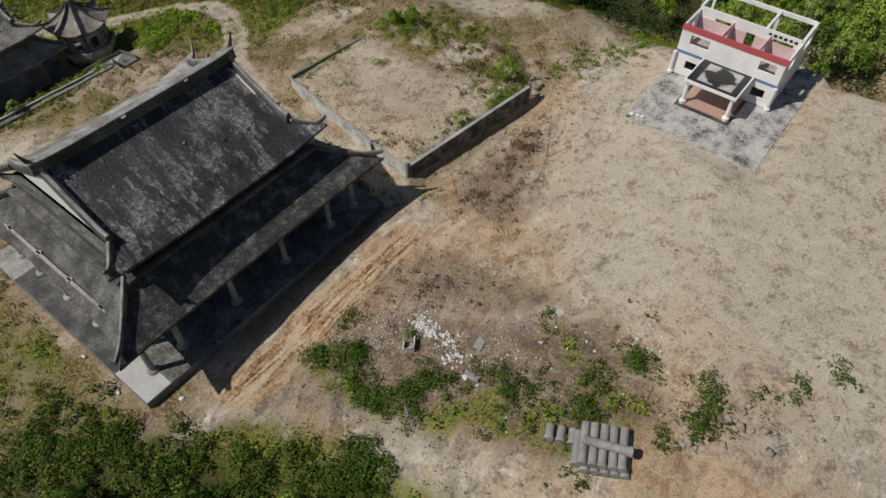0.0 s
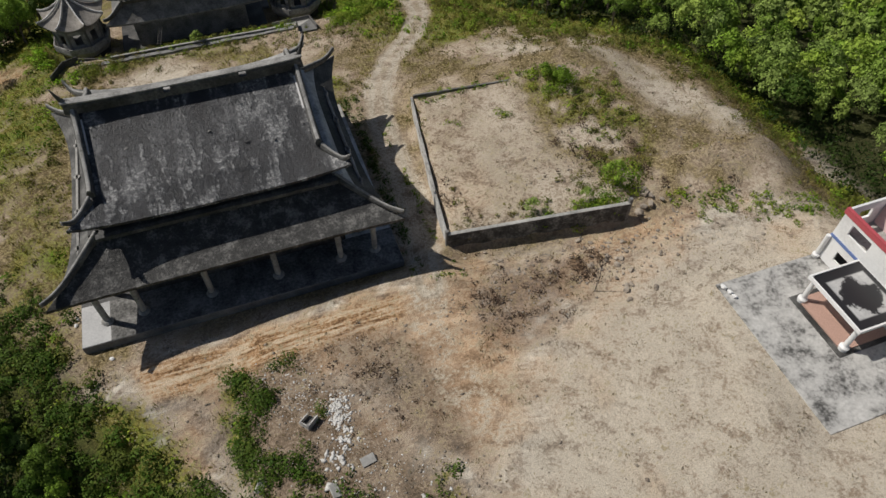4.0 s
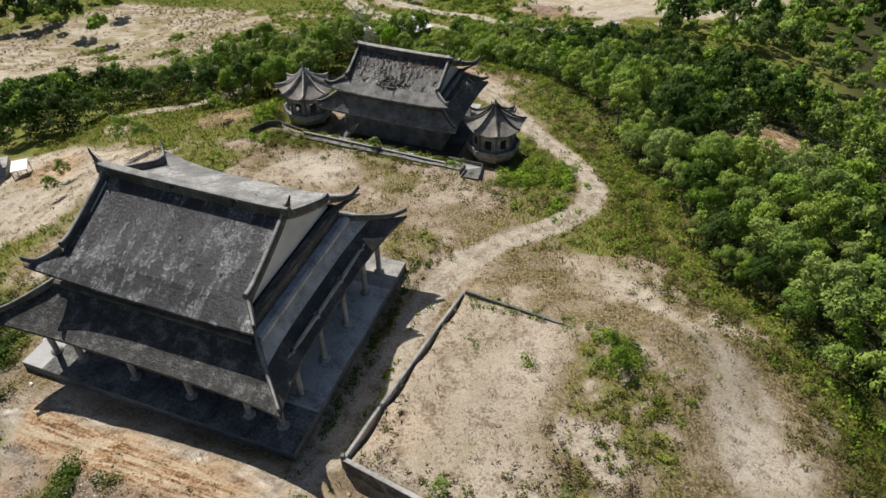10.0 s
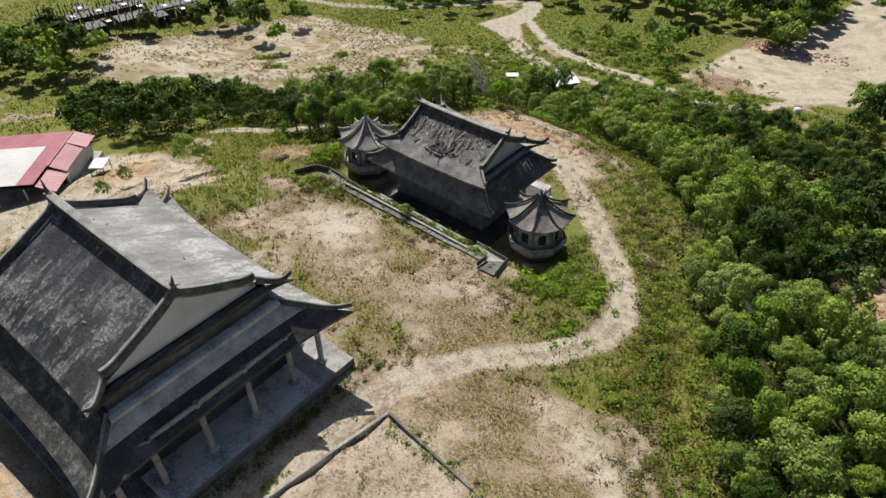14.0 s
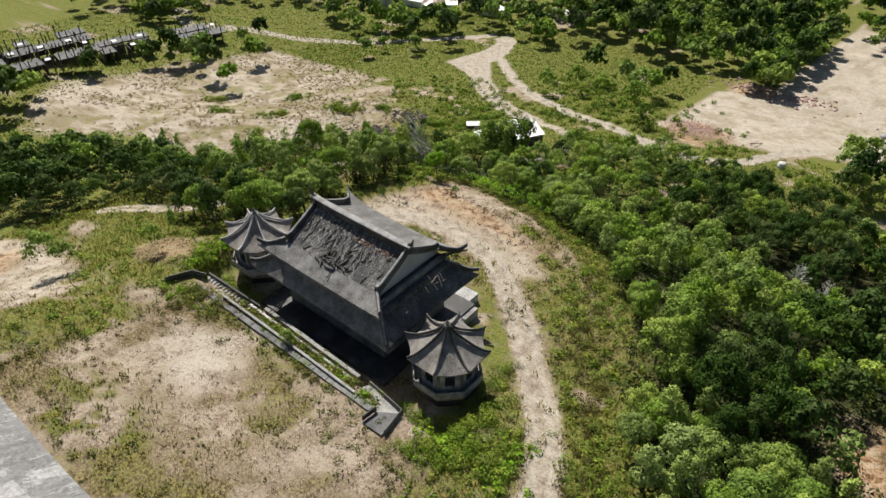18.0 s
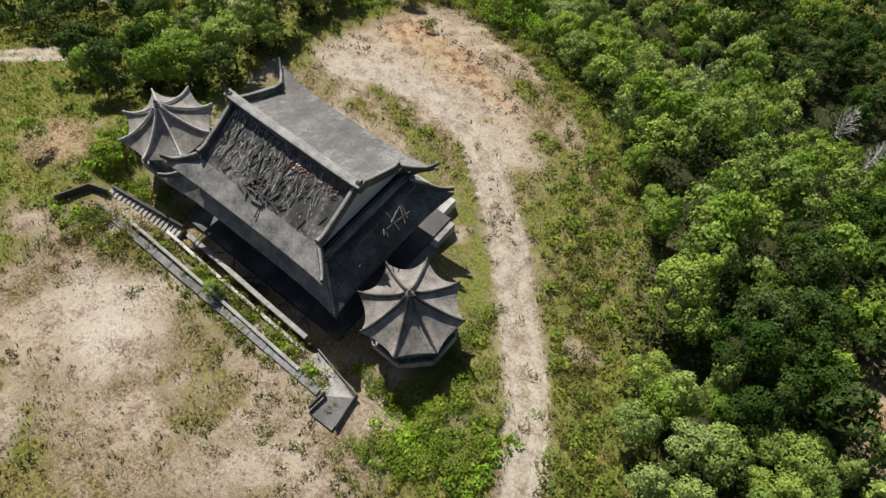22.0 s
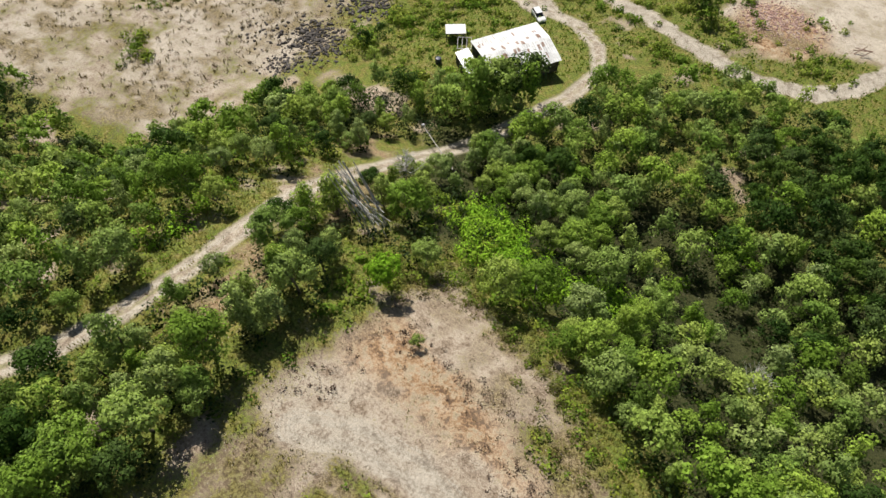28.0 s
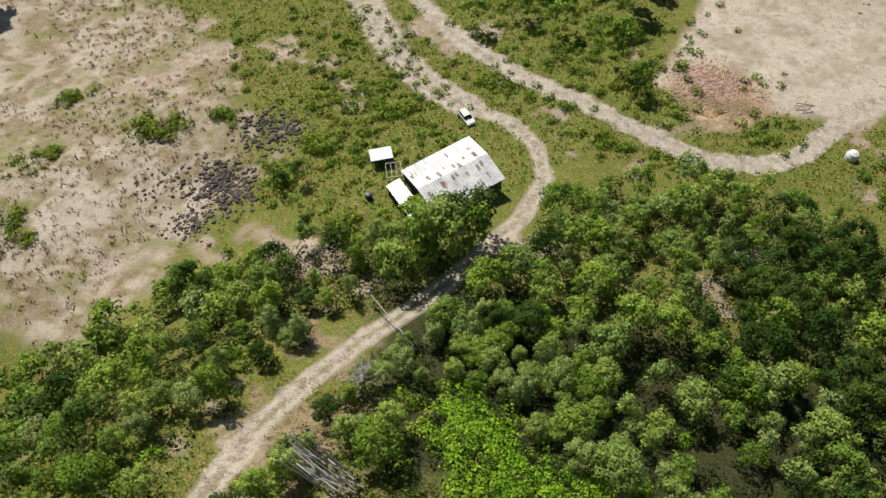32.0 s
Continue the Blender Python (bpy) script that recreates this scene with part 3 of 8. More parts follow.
    clay = np.maximum.reduce([1.5 * zone(x, y, MUD_CUT, 2.5), 1.1 * ss(9, 4, np.hypot((x - CUT[0]) / 1.3, y - CUT[1]) + wob), 0.95 * zone(x, y, CLEARING, 6) * ss(0.38, 0.52, n2) * ss(82, 89, y), 0.9 * ss(5, 2, np.hypot(x + 46, (y - 35) * 0.6) + wob),
                              ss(7, 3, np.hypot(x + 26, (y - 51) * 1.5)), 0.35 * walled * ss(0.5, 0.4, n1) * ss(8, 2, y - 0.2 * x), 0.4 * front * ss(0.54, 0.64, n1), ss(12, 6, np.hypot(x + 5, y - 192)), ss(10, 5, np.hypot(x + 6, (y - 240) * 1.5)), 0.8 * ss(6, 2, np.abs(d_road - 5)) * ss(75, 82, y) * ss(128, 118, y) * ss(0.5, 0.6, n2)])
    # litter also marks where woodland shade is painted into the ground
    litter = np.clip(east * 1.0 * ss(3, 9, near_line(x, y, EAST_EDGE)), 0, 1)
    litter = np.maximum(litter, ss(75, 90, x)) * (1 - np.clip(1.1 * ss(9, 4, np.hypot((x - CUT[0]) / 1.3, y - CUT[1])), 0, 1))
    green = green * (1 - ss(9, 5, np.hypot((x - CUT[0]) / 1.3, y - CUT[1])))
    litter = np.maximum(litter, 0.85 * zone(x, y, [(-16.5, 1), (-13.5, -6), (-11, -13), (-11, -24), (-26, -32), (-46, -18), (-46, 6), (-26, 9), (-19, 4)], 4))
    return dict(track=track, green=green * (1 - track) * (1 - np.clip(clay, 0, 1)), dry=dry * (1 - track), sand=sand, clay=clay, yard=front, litter=litter * (1 - track), mound=mound, bank=bank, mud=zone(x, y, MUD_CUT, 2.5), to_hill=np.minimum(d_hill / 4, 1.0), to_road=np.minimum(d_road / 4, 1.0))


COVERS = (("cover_a", ("track", "green", "dry", "sand")), ("cover_b", ("clay", "yard", "litter", "mound")), ("cover_c", ("bank", "to_hill", "to_road", "mud")))


def ground_material():
    m, tree, bsdf = shader("open_ground")
    pos = node(tree, "NewGeometry").outputs["Position"]
    masks = {}
    for name, keys in COVERS:
        a = node(tree, "Attribute", attribute_name=name)
        sp = node(tree, "SeparateColor")
        tree.links.new(a.outputs["Color"], sp.inputs[0])
        for k, s in zip(keys, (*sp.outputs, a.outputs["Alpha"])):
            masks[k] = s
    big, mid, fine, grit = noise_tex(tree, pos, 0.09, 5), noise_tex(tree, pos, 0.7, 6, 0.65), noise_tex(tree, pos, 3.5, 6, 0.7), noise_tex(tree, pos, 14, 4, 0.7)
    scrape = node(tree, "TexNoise", Scale=0.22, Detail=7, Roughness=0.6, Distortion=2.5)
    tree.links.new(pos, scrape.inputs["Vector"])
    scrape = scrape.outputs["Fac"]
    blend = maths(tree, "ADD", maths(tree, "MULTIPLY", mid, 0.5), maths(tree, "MULTIPLY", fine, 0.5))

    def edge(mask, hard=0.8, wild=2.6):
        # a mask with a ragged, soft edge
        v = maths(tree, "ADD", mask, maths(tree, "MULTIPLY", maths(tree, "SUBTRACT", blend, 0.5), wild))
        return ramp(tree, v, (0.5 - hard / 2, 0.0), (0.5 + hard / 2, 1.0))
    soil = ramp(tree, blend, (0.405, (0.24, 0.18, 0.125)), (0.49, (0.43, 0.345, 0.26)), (0.575, (0.6, 0.51, 0.4)))
    soil = mix(tree, ramp(tree, big, (0.45, 0.0), (0.7, 0.5)), soil, ramp(tree, blend, (0.405, (0.2, 0.145, 0.095)), (0.575, (0.38, 0.29, 0.205))))
    yard = ramp(tree, blend, (0.4, (0.24, 0.195, 0.155)), (0.49, (0.39, 0.33, 0.27)), (0.58, (0.54, 0.475, 0.405)))
    yard = mix(tree, ramp(tree, scrape, (0.5, 0.0), (0.6, 0.85)), yard, ramp(tree, fine, (0.4, (0.56, 0.51, 0.43)), (0.65, (0.72, 0.68, 0.6))))
    yard = mix(tree, ramp(tree, big, (0.49, 0.0), (0.58, 0.8)), yard, ramp(tree, blend, (0.405, (0.36, 0.225, 0.13)), (0.575, (0.54, 0.39, 0.25))))
    yard = mix(tree, ramp(tree, big, (0.38, 0.75), (0.46, 0.0)), yard, ramp(tree, blend, (0.405, (0.27, 0.245, 0.2)), (0.575, (0.5, 0.46, 0.39))))
    # wheel marks that sweep over the yard
    sweep = node(tree, "Mapping")
    sweep.inputs["Scale"].default_value = (0.05, 0.75, 1.0)
    sweep.inputs["Rotation"].default_value = (0, 0, 0.75)
    warp = node(tree, "TexNoise", Scale=0.05, Detail=2)
    tree.links.new(pos, warp.inputs["Vector"])
    bent = node(tree, "VectorMath", operation="MULTIPLY_ADD")
    bent.inputs[1].default_value = (22, 22, 0)
    tree.links.new(warp.outputs["Color"], bent.inputs[0])
    tree.links.new(pos, bent.inputs[2])
    tree.links.new(bent.outputs[0], sweep.inputs["Vector"])
    wheel = noise_tex(tree, sweep.outputs[0], 1.0, 5, 0.62)
    yard = mix(tree, 1.0, yard, ramp(tree, wheel, (0.36, 0.62), (0.46, 0.92), (0.52, 1.05), (0.6, 1.34)), "MULTIPLY")
    col = mix(tree, edge(masks["yard"]), soil, yard)
    sandy = ramp(tree, blend, (0.405, (0.33, 0.267, 0.205)), (0.49, (0.53, 0.46, 0.368)), (0.575, (0.67, 0.61, 0.515)))
    sandy = mix(tree, ramp(tree, scrape, (0.48, 0.0), (0.7, 0.6)), sandy, (0.72, 0.65, 0.54))
    col = mix(tree, edge(masks["sand"], 1.0), col, sandy)
    mp = node(tree, "Mapping")
    mp.inputs["Scale"].default_value = (0.25, 2.6, 1.0)
    mp.inputs["Rotation"].default_value = (0, 0, 0.06)
    tree.links.new(pos, mp.inputs["Vector"])
    ruts = noise_tex(tree, mp.outputs[0], 1.0, 5, 0.6)
    clay = ramp(tree, maths(tree, "ADD", mix(tree, masks["mud"], maths(tree, "MULTIPLY", mid, 0.6), maths(tree, "MULTIPLY", ruts, 0.6)), maths(tree, "MULTIPLY", fine, 0.4)), (0.42, (0.15, 0.085, 0.045)), (0.48, (0.45, 0.275, 0.145)), (0.55, (0.64, 0.52, 0.38)))
    col = mix(tree, edge(masks["clay"]), col, clay)
    col = mix(tree, edge(masks["mound"], 0.9), col, ramp(tree, blend, (0.405, (0.1, 0.075, 0.05)), (0.49, (0.23, 0.172, 0.122)), (0.575, (0.38, 0.31, 0.24))))
    col = mix(tree, edge(masks["bank"], 0.7), col, ramp(tree, fine, (0.4, (0.1, 0.065, 0.045)), (0.575, (0.26, 0.18, 0.125))))
    col = mix(tree, edge(masks["dry"], 0.7, 3.2), col, ramp(tree, fine, (0.4, (0.11, 0.085, 0.04)), (0.5, (0.22, 0.17, 0.085)), (0.575, (0.38, 0.305, 0.18))))
    col = mix(tree, edge(masks["green"], 0.5, 3.2), col, mix(tree, ramp(tree, mid, (0.44, 0.0), (0.62, 0.85)), ramp(tree, fine, (0.4, (0.085, 0.11, 0.022)), (0.575, (0.21, 0.25, 0.05))), ramp(tree, fine, (0.4, (0.13, 0.11, 0.03)), (0.575, (0.32, 0.265, 0.085)))))
    # leaf litter, taken near black to carry the shade between the trees
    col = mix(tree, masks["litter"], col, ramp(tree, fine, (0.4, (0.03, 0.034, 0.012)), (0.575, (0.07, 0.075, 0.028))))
    sway = maths(tree, "MULTIPLY", maths(tree, "SUBTRACT", blend, 0.5), 0.5)
    worn = 0.0
    for key, mid_ in (("to_hill", 0.42), ("to_road", 0.3)):
        d = maths(tree, "ADD", masks[key], sway)
        worn = maths(tree, "MAXIMUM", worn, ramp(tree, d, (0.03, mid_), (0.1, mid_ + 0.05), (0.15, 1.0), (0.27, 0.95), (0.33, 0.5), (0.44, 0.0)))
    lone = maths(tree, "MULTIPLY", edge(masks["track"], 0.5), maths(tree, "GREATER_THAN", maths(tree, "MINIMUM", masks["to_hill"], masks["to_road"]), 0.36))
    col = mix(tree, maths(tree, "MAXIMUM", worn, lone), col, ramp(tree, blend, (0.405, (0.29, 0.245, 0.19)), (0.49, (0.455, 0.4, 0.32)), (0.575, (0.58, 0.52, 0.43))))
    col = mix(tree, 1.0, col, ramp(tree, grit, (0.34, 0.66), (0.5, 1.0), (0.68, 1.2)), "MULTIPLY")
    cells = node(tree, "TexVoronoi", Scale=0.9)
    tree.links.new(pos, cells.inputs["Vector"])
    clump = maths(tree, "ADD", cells.outputs["Distance"], maths(tree, "MULTIPLY", fine, 0.25))
    patchy = maths(tree, "MULTIPLY", ramp(tree, clump, (0.2, 1.0), (0.32, 0.0)), ramp(tree, mid, (0.46, 0.0), (0.56, 0.75)))
    patchy = maths(tree, "MULTIPLY", patchy, maths(tree, "SUBTRACT", 1.0, maths(tree, "MULTIPLY", maths(tree, "MAXIMUM", masks["yard"], masks["sand"], True), 0.88)))
    col = mix(tree, maths(tree, "MULTIPLY", patchy, maths(tree, "SUBTRACT", 1.0, masks["track"])), col, ramp(tree, grit, (0.35, (0.07, 0.055, 0.03)), (0.65, (0.17, 0.135, 0.075))))
    peb = node(tree, "TexVoronoi", Scale=3.2)
    tree.links.new(pos, peb.inputs["Vector"])
    stone = maths(tree, "MULTIPLY", ramp(tree, peb.outputs["Distance"], (0.1, 1.0), (0.17, 0.0)), ramp(tree, noise_tex(tree, pos, 0.35, 4), (0.5, 0.0), (0.62, 0.7)))
    col = mix(tree, stone, col, (0.6, 0.55, 0.47))
    tree.links.new(col, bsdf.inputs["Base Color"])
    bsdf.inputs["Roughness"].default_value = 0.95
    bsdf.inputs["Specular IOR Level"].default_value = 0.15
    bump(tree, bsdf, maths(tree, "ADD", fine, maths(tree, "MULTIPLY", grit, 0.4)), 0.9, 0.12)
    return m


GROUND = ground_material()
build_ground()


def at_ground(x, y):
    return float(ground_height(np.array([x]), np.array([y]))[0])


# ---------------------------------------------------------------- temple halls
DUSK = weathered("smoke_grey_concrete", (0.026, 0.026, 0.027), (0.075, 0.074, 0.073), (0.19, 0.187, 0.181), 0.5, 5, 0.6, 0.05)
# dusty concrete, paler than its own tone to include bounce light on shaded ledges
LEDGE = weathered("dusty_bounce_lightened_concrete", (0.24, 0.237, 0.23), (0.52, 0.513, 0.5), (0.7, 0.69, 0.67), 0.6, 5)
ROUGHCAST = weathered("rough_grey_roof_cement", (0.03, 0.03, 0.03), (0.09, 0.089, 0.087), (0.21, 0.207, 0.2), 0.5, 5.5, 0.95, 0.1)
GABLE = weathered("pale_gable_render", (0.62, 0.62, 0.63), (0.72, 0.72, 0.73), (0.8, 0.8, 0.8), 0.3, 5, 0.8, 0.01)
# stained slab; base raised to stand in for bounce light on the east side
STAINED_LIFTED = weathered("stained_slab_bounce_lightened", (0.26, 0.257, 0.25), (0.64, 0.63, 0.61), (0.76, 0.75, 0.73), 0.5, 4)
# smoke stains plus the shade under the front eave, both in the colour
SMOKED = weathered("smoked_eave_shade_floor", (0.05, 0.049, 0.048), (0.16, 0.157, 0.152), (0.32, 0.315, 0.305), 0.5, 4)
SMOKEWALL = weathered("smoke_washed_wall", (0.09, 0.089, 0.087), (0.2, 0.198, 0.192), (0.33, 0.325, 0.315), 0.6, 5, 0.9, 0.03)
CAPPING = weathered("pale_ridge_capping", (0.14, 0.138, 0.133), (0.28, 0.275, 0.265), (0.42, 0.415, 0.4), 0.8, 6)
SIDES = (("front", 0), ("east", 1), ("rear", 2), ("west", 3))


def turn_to(side, a, p):
    """Lays out a slope that was drawn for the front (towards -y) on one of the four sides."""
    x, y, z = p
    return ((x, y, z), (-y, x, z), (-x, -y, z), (y, -x, z))[side]


def eave_lift(s, amount):
    return amount * abs(s) ** 3.5


def skirt_slope(side, inner, z_in, eave, tip, z_eave, z_tip, sag, thick, nu=28, nv=6, power=3.5, v0=0.0, v1=1.0):
    """One side of a roof that runs round a wall, with corners that sweep up."""
    odd = side % 2
    ix, iy = (inner[1], inner[0]) if odd else inner
    ex, ey = (eave[1], eave[0]) if odd else eave
    tx, ty = (tip[1], tip[0]) if odd else tip

    def fn(u, v):
        v = v0 + (v1 - v0) * v
        s = 2 * u - 1
        k = abs(s) ** power
        x_in, y_in = s * ix, -iy
        x_out, y_out = s * tx, -(ey + (ty - ey) * k)
        z_out = z_eave + (z_tip - z_eave) * k
        w = v
        z = z_in + (z_out - z_in) * w - sag * math.sin(math.pi * w) * (1 - 0.5 * k)
        return turn_to(side, 0, (x_in + (x_out - x_in) * w, y_in + (y_out - y_in) * w, z))
    return sheet(fn, nu, nv, thick)


def hip_line(qx, qy, inner, z_in, tip, z_tip, sag, rise, n=14):
    pts = []
    for k in range(n + 1):
        w = k / n
        x = inner[0] + (tip[0] - inner[0]) * w
        y = inner[1] + (tip[1] - inner[1]) * w
        z = z_in + (z_tip - z_in) * w - sag * math.sin(math.pi * w) + rise * max(0, w - 0.6) ** 2 * 6.25
        pts.append((qx * x, qy * y, z))
    return pts


def ladder(parent_pose, length, label):
    t = thing("ladder", 0, 0, 0, label, "ladder")
    t.matrix_basis = parent_pose
    for s in (-0.24, 0.24):
        part("rail", box(s - 0.035, 0, -0.03, s + 0.035, length, 0.03), TIMBER, t)
    for k in range(int(length / 0.42)):
        part("rung", box(-0.22, 0.25 + k * 0.42, -0.02, 0.22, 0.30 + k * 0.42, 0.02), TIMBER, t)
    return t


def hall(name, cx, cy, label, base_z, plat, low, upp, ridge, wall, mats, columns=None, burnt=False):
    """A two-tiered hall: platform, walls or columns, lower roof, upper hip-and-gable roof."""
    t = thing(name, cx, cy, 0, label, "temple")
    px_, py_, pz = plat
    part("platform", box(-px_, -py_, base_z, px_, py_, pz, edge=0.05), mats["platform"], t, "grey concrete platform")
    if "floor" in mats:
        # veranda paving, one strip to a side; front and west tones include eave shade
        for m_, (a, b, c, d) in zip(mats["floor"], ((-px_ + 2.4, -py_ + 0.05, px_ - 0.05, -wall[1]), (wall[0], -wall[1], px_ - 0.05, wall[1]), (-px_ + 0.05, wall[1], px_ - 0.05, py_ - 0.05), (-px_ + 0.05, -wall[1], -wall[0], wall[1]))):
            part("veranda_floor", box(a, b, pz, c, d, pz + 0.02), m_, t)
        # south-west corner: paler piece paints the sunlight that falls there
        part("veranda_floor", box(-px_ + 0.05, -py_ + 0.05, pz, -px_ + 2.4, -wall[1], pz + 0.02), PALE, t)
    wx, wy = wall
    # core walls
    zt = low["z_in"] + 0.3
    for side, (hx, hy) in enumerate(((wx, wy), (wy, wx), (wx, wy), (wy, wx))):
        bm = bmesh.new()
        x0, x1 = (-hx, hx) if side % 2 == 0 else (-hx + 0.3, hx - 0.3)
        v = [turn_to(side, 0, p) for p in ((x0, -hy, pz), (x1, -hy + 0.3, zt))]
        (ax, ay, az), (bx, by, bz) = v
        part("wall", box(min(ax, bx), min(ay, by), az, max(ax, bx), max(ay, by), bz, bm), mats["wall"], t)
    if columns:
        for x, y in columns["at"]:
            c = part("column", lathe([(0.34, 0.0), (0.34, 0.18), (0.27, 0.26), (0.27, columns["top"] - pz)], 14, at=(x, y, pz)), mats["column"], t, "round grey concrete column")
            part("plinth", lathe([(0.52, 0.0), (0.55, 0.12), (0.42, 0.3), (0.35, 0.34)], 14, at=(x, y, pz)), mats["column"], c)
        r = columns["ring"]
        for a, b in (((-r[0], -r[1]), (r[0], -r[1])), ((r[0], -r[1]), (r[0], r[1])), ((r[0], r[1]), (-r[0], r[1])), ((-r[0], r[1]), (-r[0], -r[1]))):
            part("tie_beam", beam([(*a, columns["top"] - 0.5), (*b, columns["top"] - 0.5)], 0.3, 0.5), mats["column"], t)
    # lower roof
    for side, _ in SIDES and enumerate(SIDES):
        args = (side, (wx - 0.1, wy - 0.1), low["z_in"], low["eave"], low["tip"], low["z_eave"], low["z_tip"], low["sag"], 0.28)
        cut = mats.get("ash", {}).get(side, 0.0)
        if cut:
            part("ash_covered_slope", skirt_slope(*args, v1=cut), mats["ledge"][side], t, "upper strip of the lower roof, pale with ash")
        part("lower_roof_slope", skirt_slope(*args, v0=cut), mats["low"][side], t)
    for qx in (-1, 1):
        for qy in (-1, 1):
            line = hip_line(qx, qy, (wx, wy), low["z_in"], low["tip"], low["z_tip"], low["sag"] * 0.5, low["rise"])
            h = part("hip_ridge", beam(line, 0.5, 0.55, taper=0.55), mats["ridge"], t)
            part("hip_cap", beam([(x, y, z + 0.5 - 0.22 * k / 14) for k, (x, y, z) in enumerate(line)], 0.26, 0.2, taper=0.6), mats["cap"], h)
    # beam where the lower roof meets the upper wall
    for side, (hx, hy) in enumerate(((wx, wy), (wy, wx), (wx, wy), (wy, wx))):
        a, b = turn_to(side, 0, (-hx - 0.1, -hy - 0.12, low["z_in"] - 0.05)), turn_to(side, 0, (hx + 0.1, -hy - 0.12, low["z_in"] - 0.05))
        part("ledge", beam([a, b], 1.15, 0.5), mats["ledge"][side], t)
    ux, uy = upp["wall"]
    for side, (hx, hy) in enumerate(((ux, uy), (uy, ux), (ux, uy), (uy, ux))):
        x0, x1 = (-hx, hx) if side % 2 == 0 else (-hx + 0.3, hx - 0.3)
        (ax, ay, az), (bx, by, bz) = [turn_to(side, 0, p) for p in ((x0, -hy, low["z_in"] - 0.2), (x1, -hy + 0.3, upp["z_eave"] + 0.25))]
        part("upper_wall", box(min(ax, bx), min(ay, by), az, max(ax, bx), max(ay, by), bz), mats["upper"], t)
    # upper roof: two long slopes
    gx, gy, zr, zg = ridge["gx"], ridge["gy"], ridge["z"], ridge["z_gable"]
    ex, ey = upp["eave"]
    tx, ty = upp["tip"]
    for front in (-1, 1):
        def fn(u, v, front=front):
            s = 2 * u - 1
            k = abs(s) ** 3.5
            split = 0.62
            if v <= split:
                w = v / split
                x, y = s * gx, gy * w
                z = zr + (zg - zr) * (w ** 0.85)
            else:
                w = (v - split) / (1 - split)
                x = s * (gx + (tx - gx) * w)
                y = gy + (ey + (ty - ey) * k - gy) * w
                z = zg + (upp["z_eave"] + (upp["z_tip"] - upp["z_eave"]) * k - zg) * (w ** (0.9 if k < 0.3 else 1.0))
            return (x, front * y, z)
        if front < 0 and "apron" in mats:
            part("burnt_roof_panel", sheet(lambda u, v: fn(u, v * 0.62), 40, 10, 0.25), mats["slope"], t)
            part("eave_apron", sheet(lambda u, v: fn(u, 0.62 + v * 0.38), 40, 6, 0.25), mats["apron"], t, "paler grey apron of roof above the eave")
        else:
            part("upper_roof_slope", sheet(fn, 40, 16, 0.25), mats["slope"] if front < 0 else mats["rear"], t)
    for side in (1, 3):
        part("gable_skirt", skirt_slope(side, (gx - 0.1, gy), zg - 0.75, (gx + 0.45, ey), upp["tip"], upp["z_eave"] + 0.1, upp["z_tip"], 0.05, 0.22, power=7.0), mats["skirt"], t)
    for q in (-1, 1):
        bm = bmesh.new()
        w = 0.25
        vs = []
        for off in (0, w):
            for y, z in ((-gy - 0.2, zg - 0.8), (gy + 0.2, zg - 0.8), (gy * 0.45, zr - (zr - zg) * 0.5), (0, zr - 0.1), (-gy * 0.45, zr - (zr - zg) * 0.5)):
                vs.append(bm.verts.new((q * (gx - 0.32 - off), y, z)))
        bm.faces.new(vs[:5])
        bm.faces.new(vs[5:][::-1])
        for k in range(5):
            bm.faces.new((vs[k], vs[(k + 1) % 5], vs[5 + (k + 1) % 5], vs[5 + k]))
        part("gable_wall", bm, mats["gable"], t, "pale plastered triangular gable wall")
    # ridge with raised rim, and the ridges that come down from it
    n = 24
    line = [(-gx - 0.5 + (2 * gx + 1.0) * k / n, 0, zr - 0.1 + ridge["sweep"] * abs(2 * k / n - 1) ** 5) for k in range(n + 1)]
    cuts = sorted([-gx - 0.5, *[q for s in ridge.get("slots", ()) for q in (s - 0.3, s + 0.3)], gx + 0.5])
    for s in ridge.get("slots", ()):
        part("ridge_infill", box(s - 0.3, -0.22, zr - 0.1, s + 0.3, 0.22, zr + 0.3), mats["ridge"], t)
    for a, b in zip(cuts[::2], cuts[1::2]):
        steps = [a + (b - a) * k / 8 for k in range(9)]
        rb = part("main_ridge", beam([(x, 0, zr - 0.1 + ridge["sweep"] * abs(x / (gx + 0.5)) ** 5) for x in steps], 0.6, ridge["deep"]), mats["ridge"], t)
    part("ridge_cap", beam([(x, y, z + ridge["deep"]) for x, y, z in line], 0.75, 0.16), mats["cap"], rb, "pale coping on the ridge")
    for qx in (-1, 1):
        horn = [(qx * (gx + 0.3 + 0.5 * k / 6), 0, zr + ridge["sweep"] + ridge["deep"] * 0.7 + ridge["horn"] * (k / 6) ** 1.6) for k in range(7)]
        part("ridge_horn", beam(horn, 0.42, 0.5, taper=0.2, up=(-qx * 0.6, 0, 1)), mats["ridge"], t)
        for qy in (-1, 1):
            pts = []
            for k in range(13):
                w = k / 12
                pts.append((qx * (gx - 0.15), qy * gy * w, zr + (zg - zr) * (w ** 0.85) + (0.0 if w < 0.8 else 0.35 * ((w - 0.8) / 0.2) ** 2)))
            g = part("gable_ridge", beam(pts, 0.55, 0.6), mats["ridge"], t)
            part("gable_cap", beam([(x, y, z + 0.58) for x, y, z in pts], 0.3, 0.16), mats["cap"], g)
            line = hip_line(qx, qy, (gx, gy), zg, (tx, ty), upp["z_tip"], 0.25, upp["rise"])
            h = part("hip_ridge", beam(line, 0.5, 0.55, taper=0.5), mats["ridge"], t)
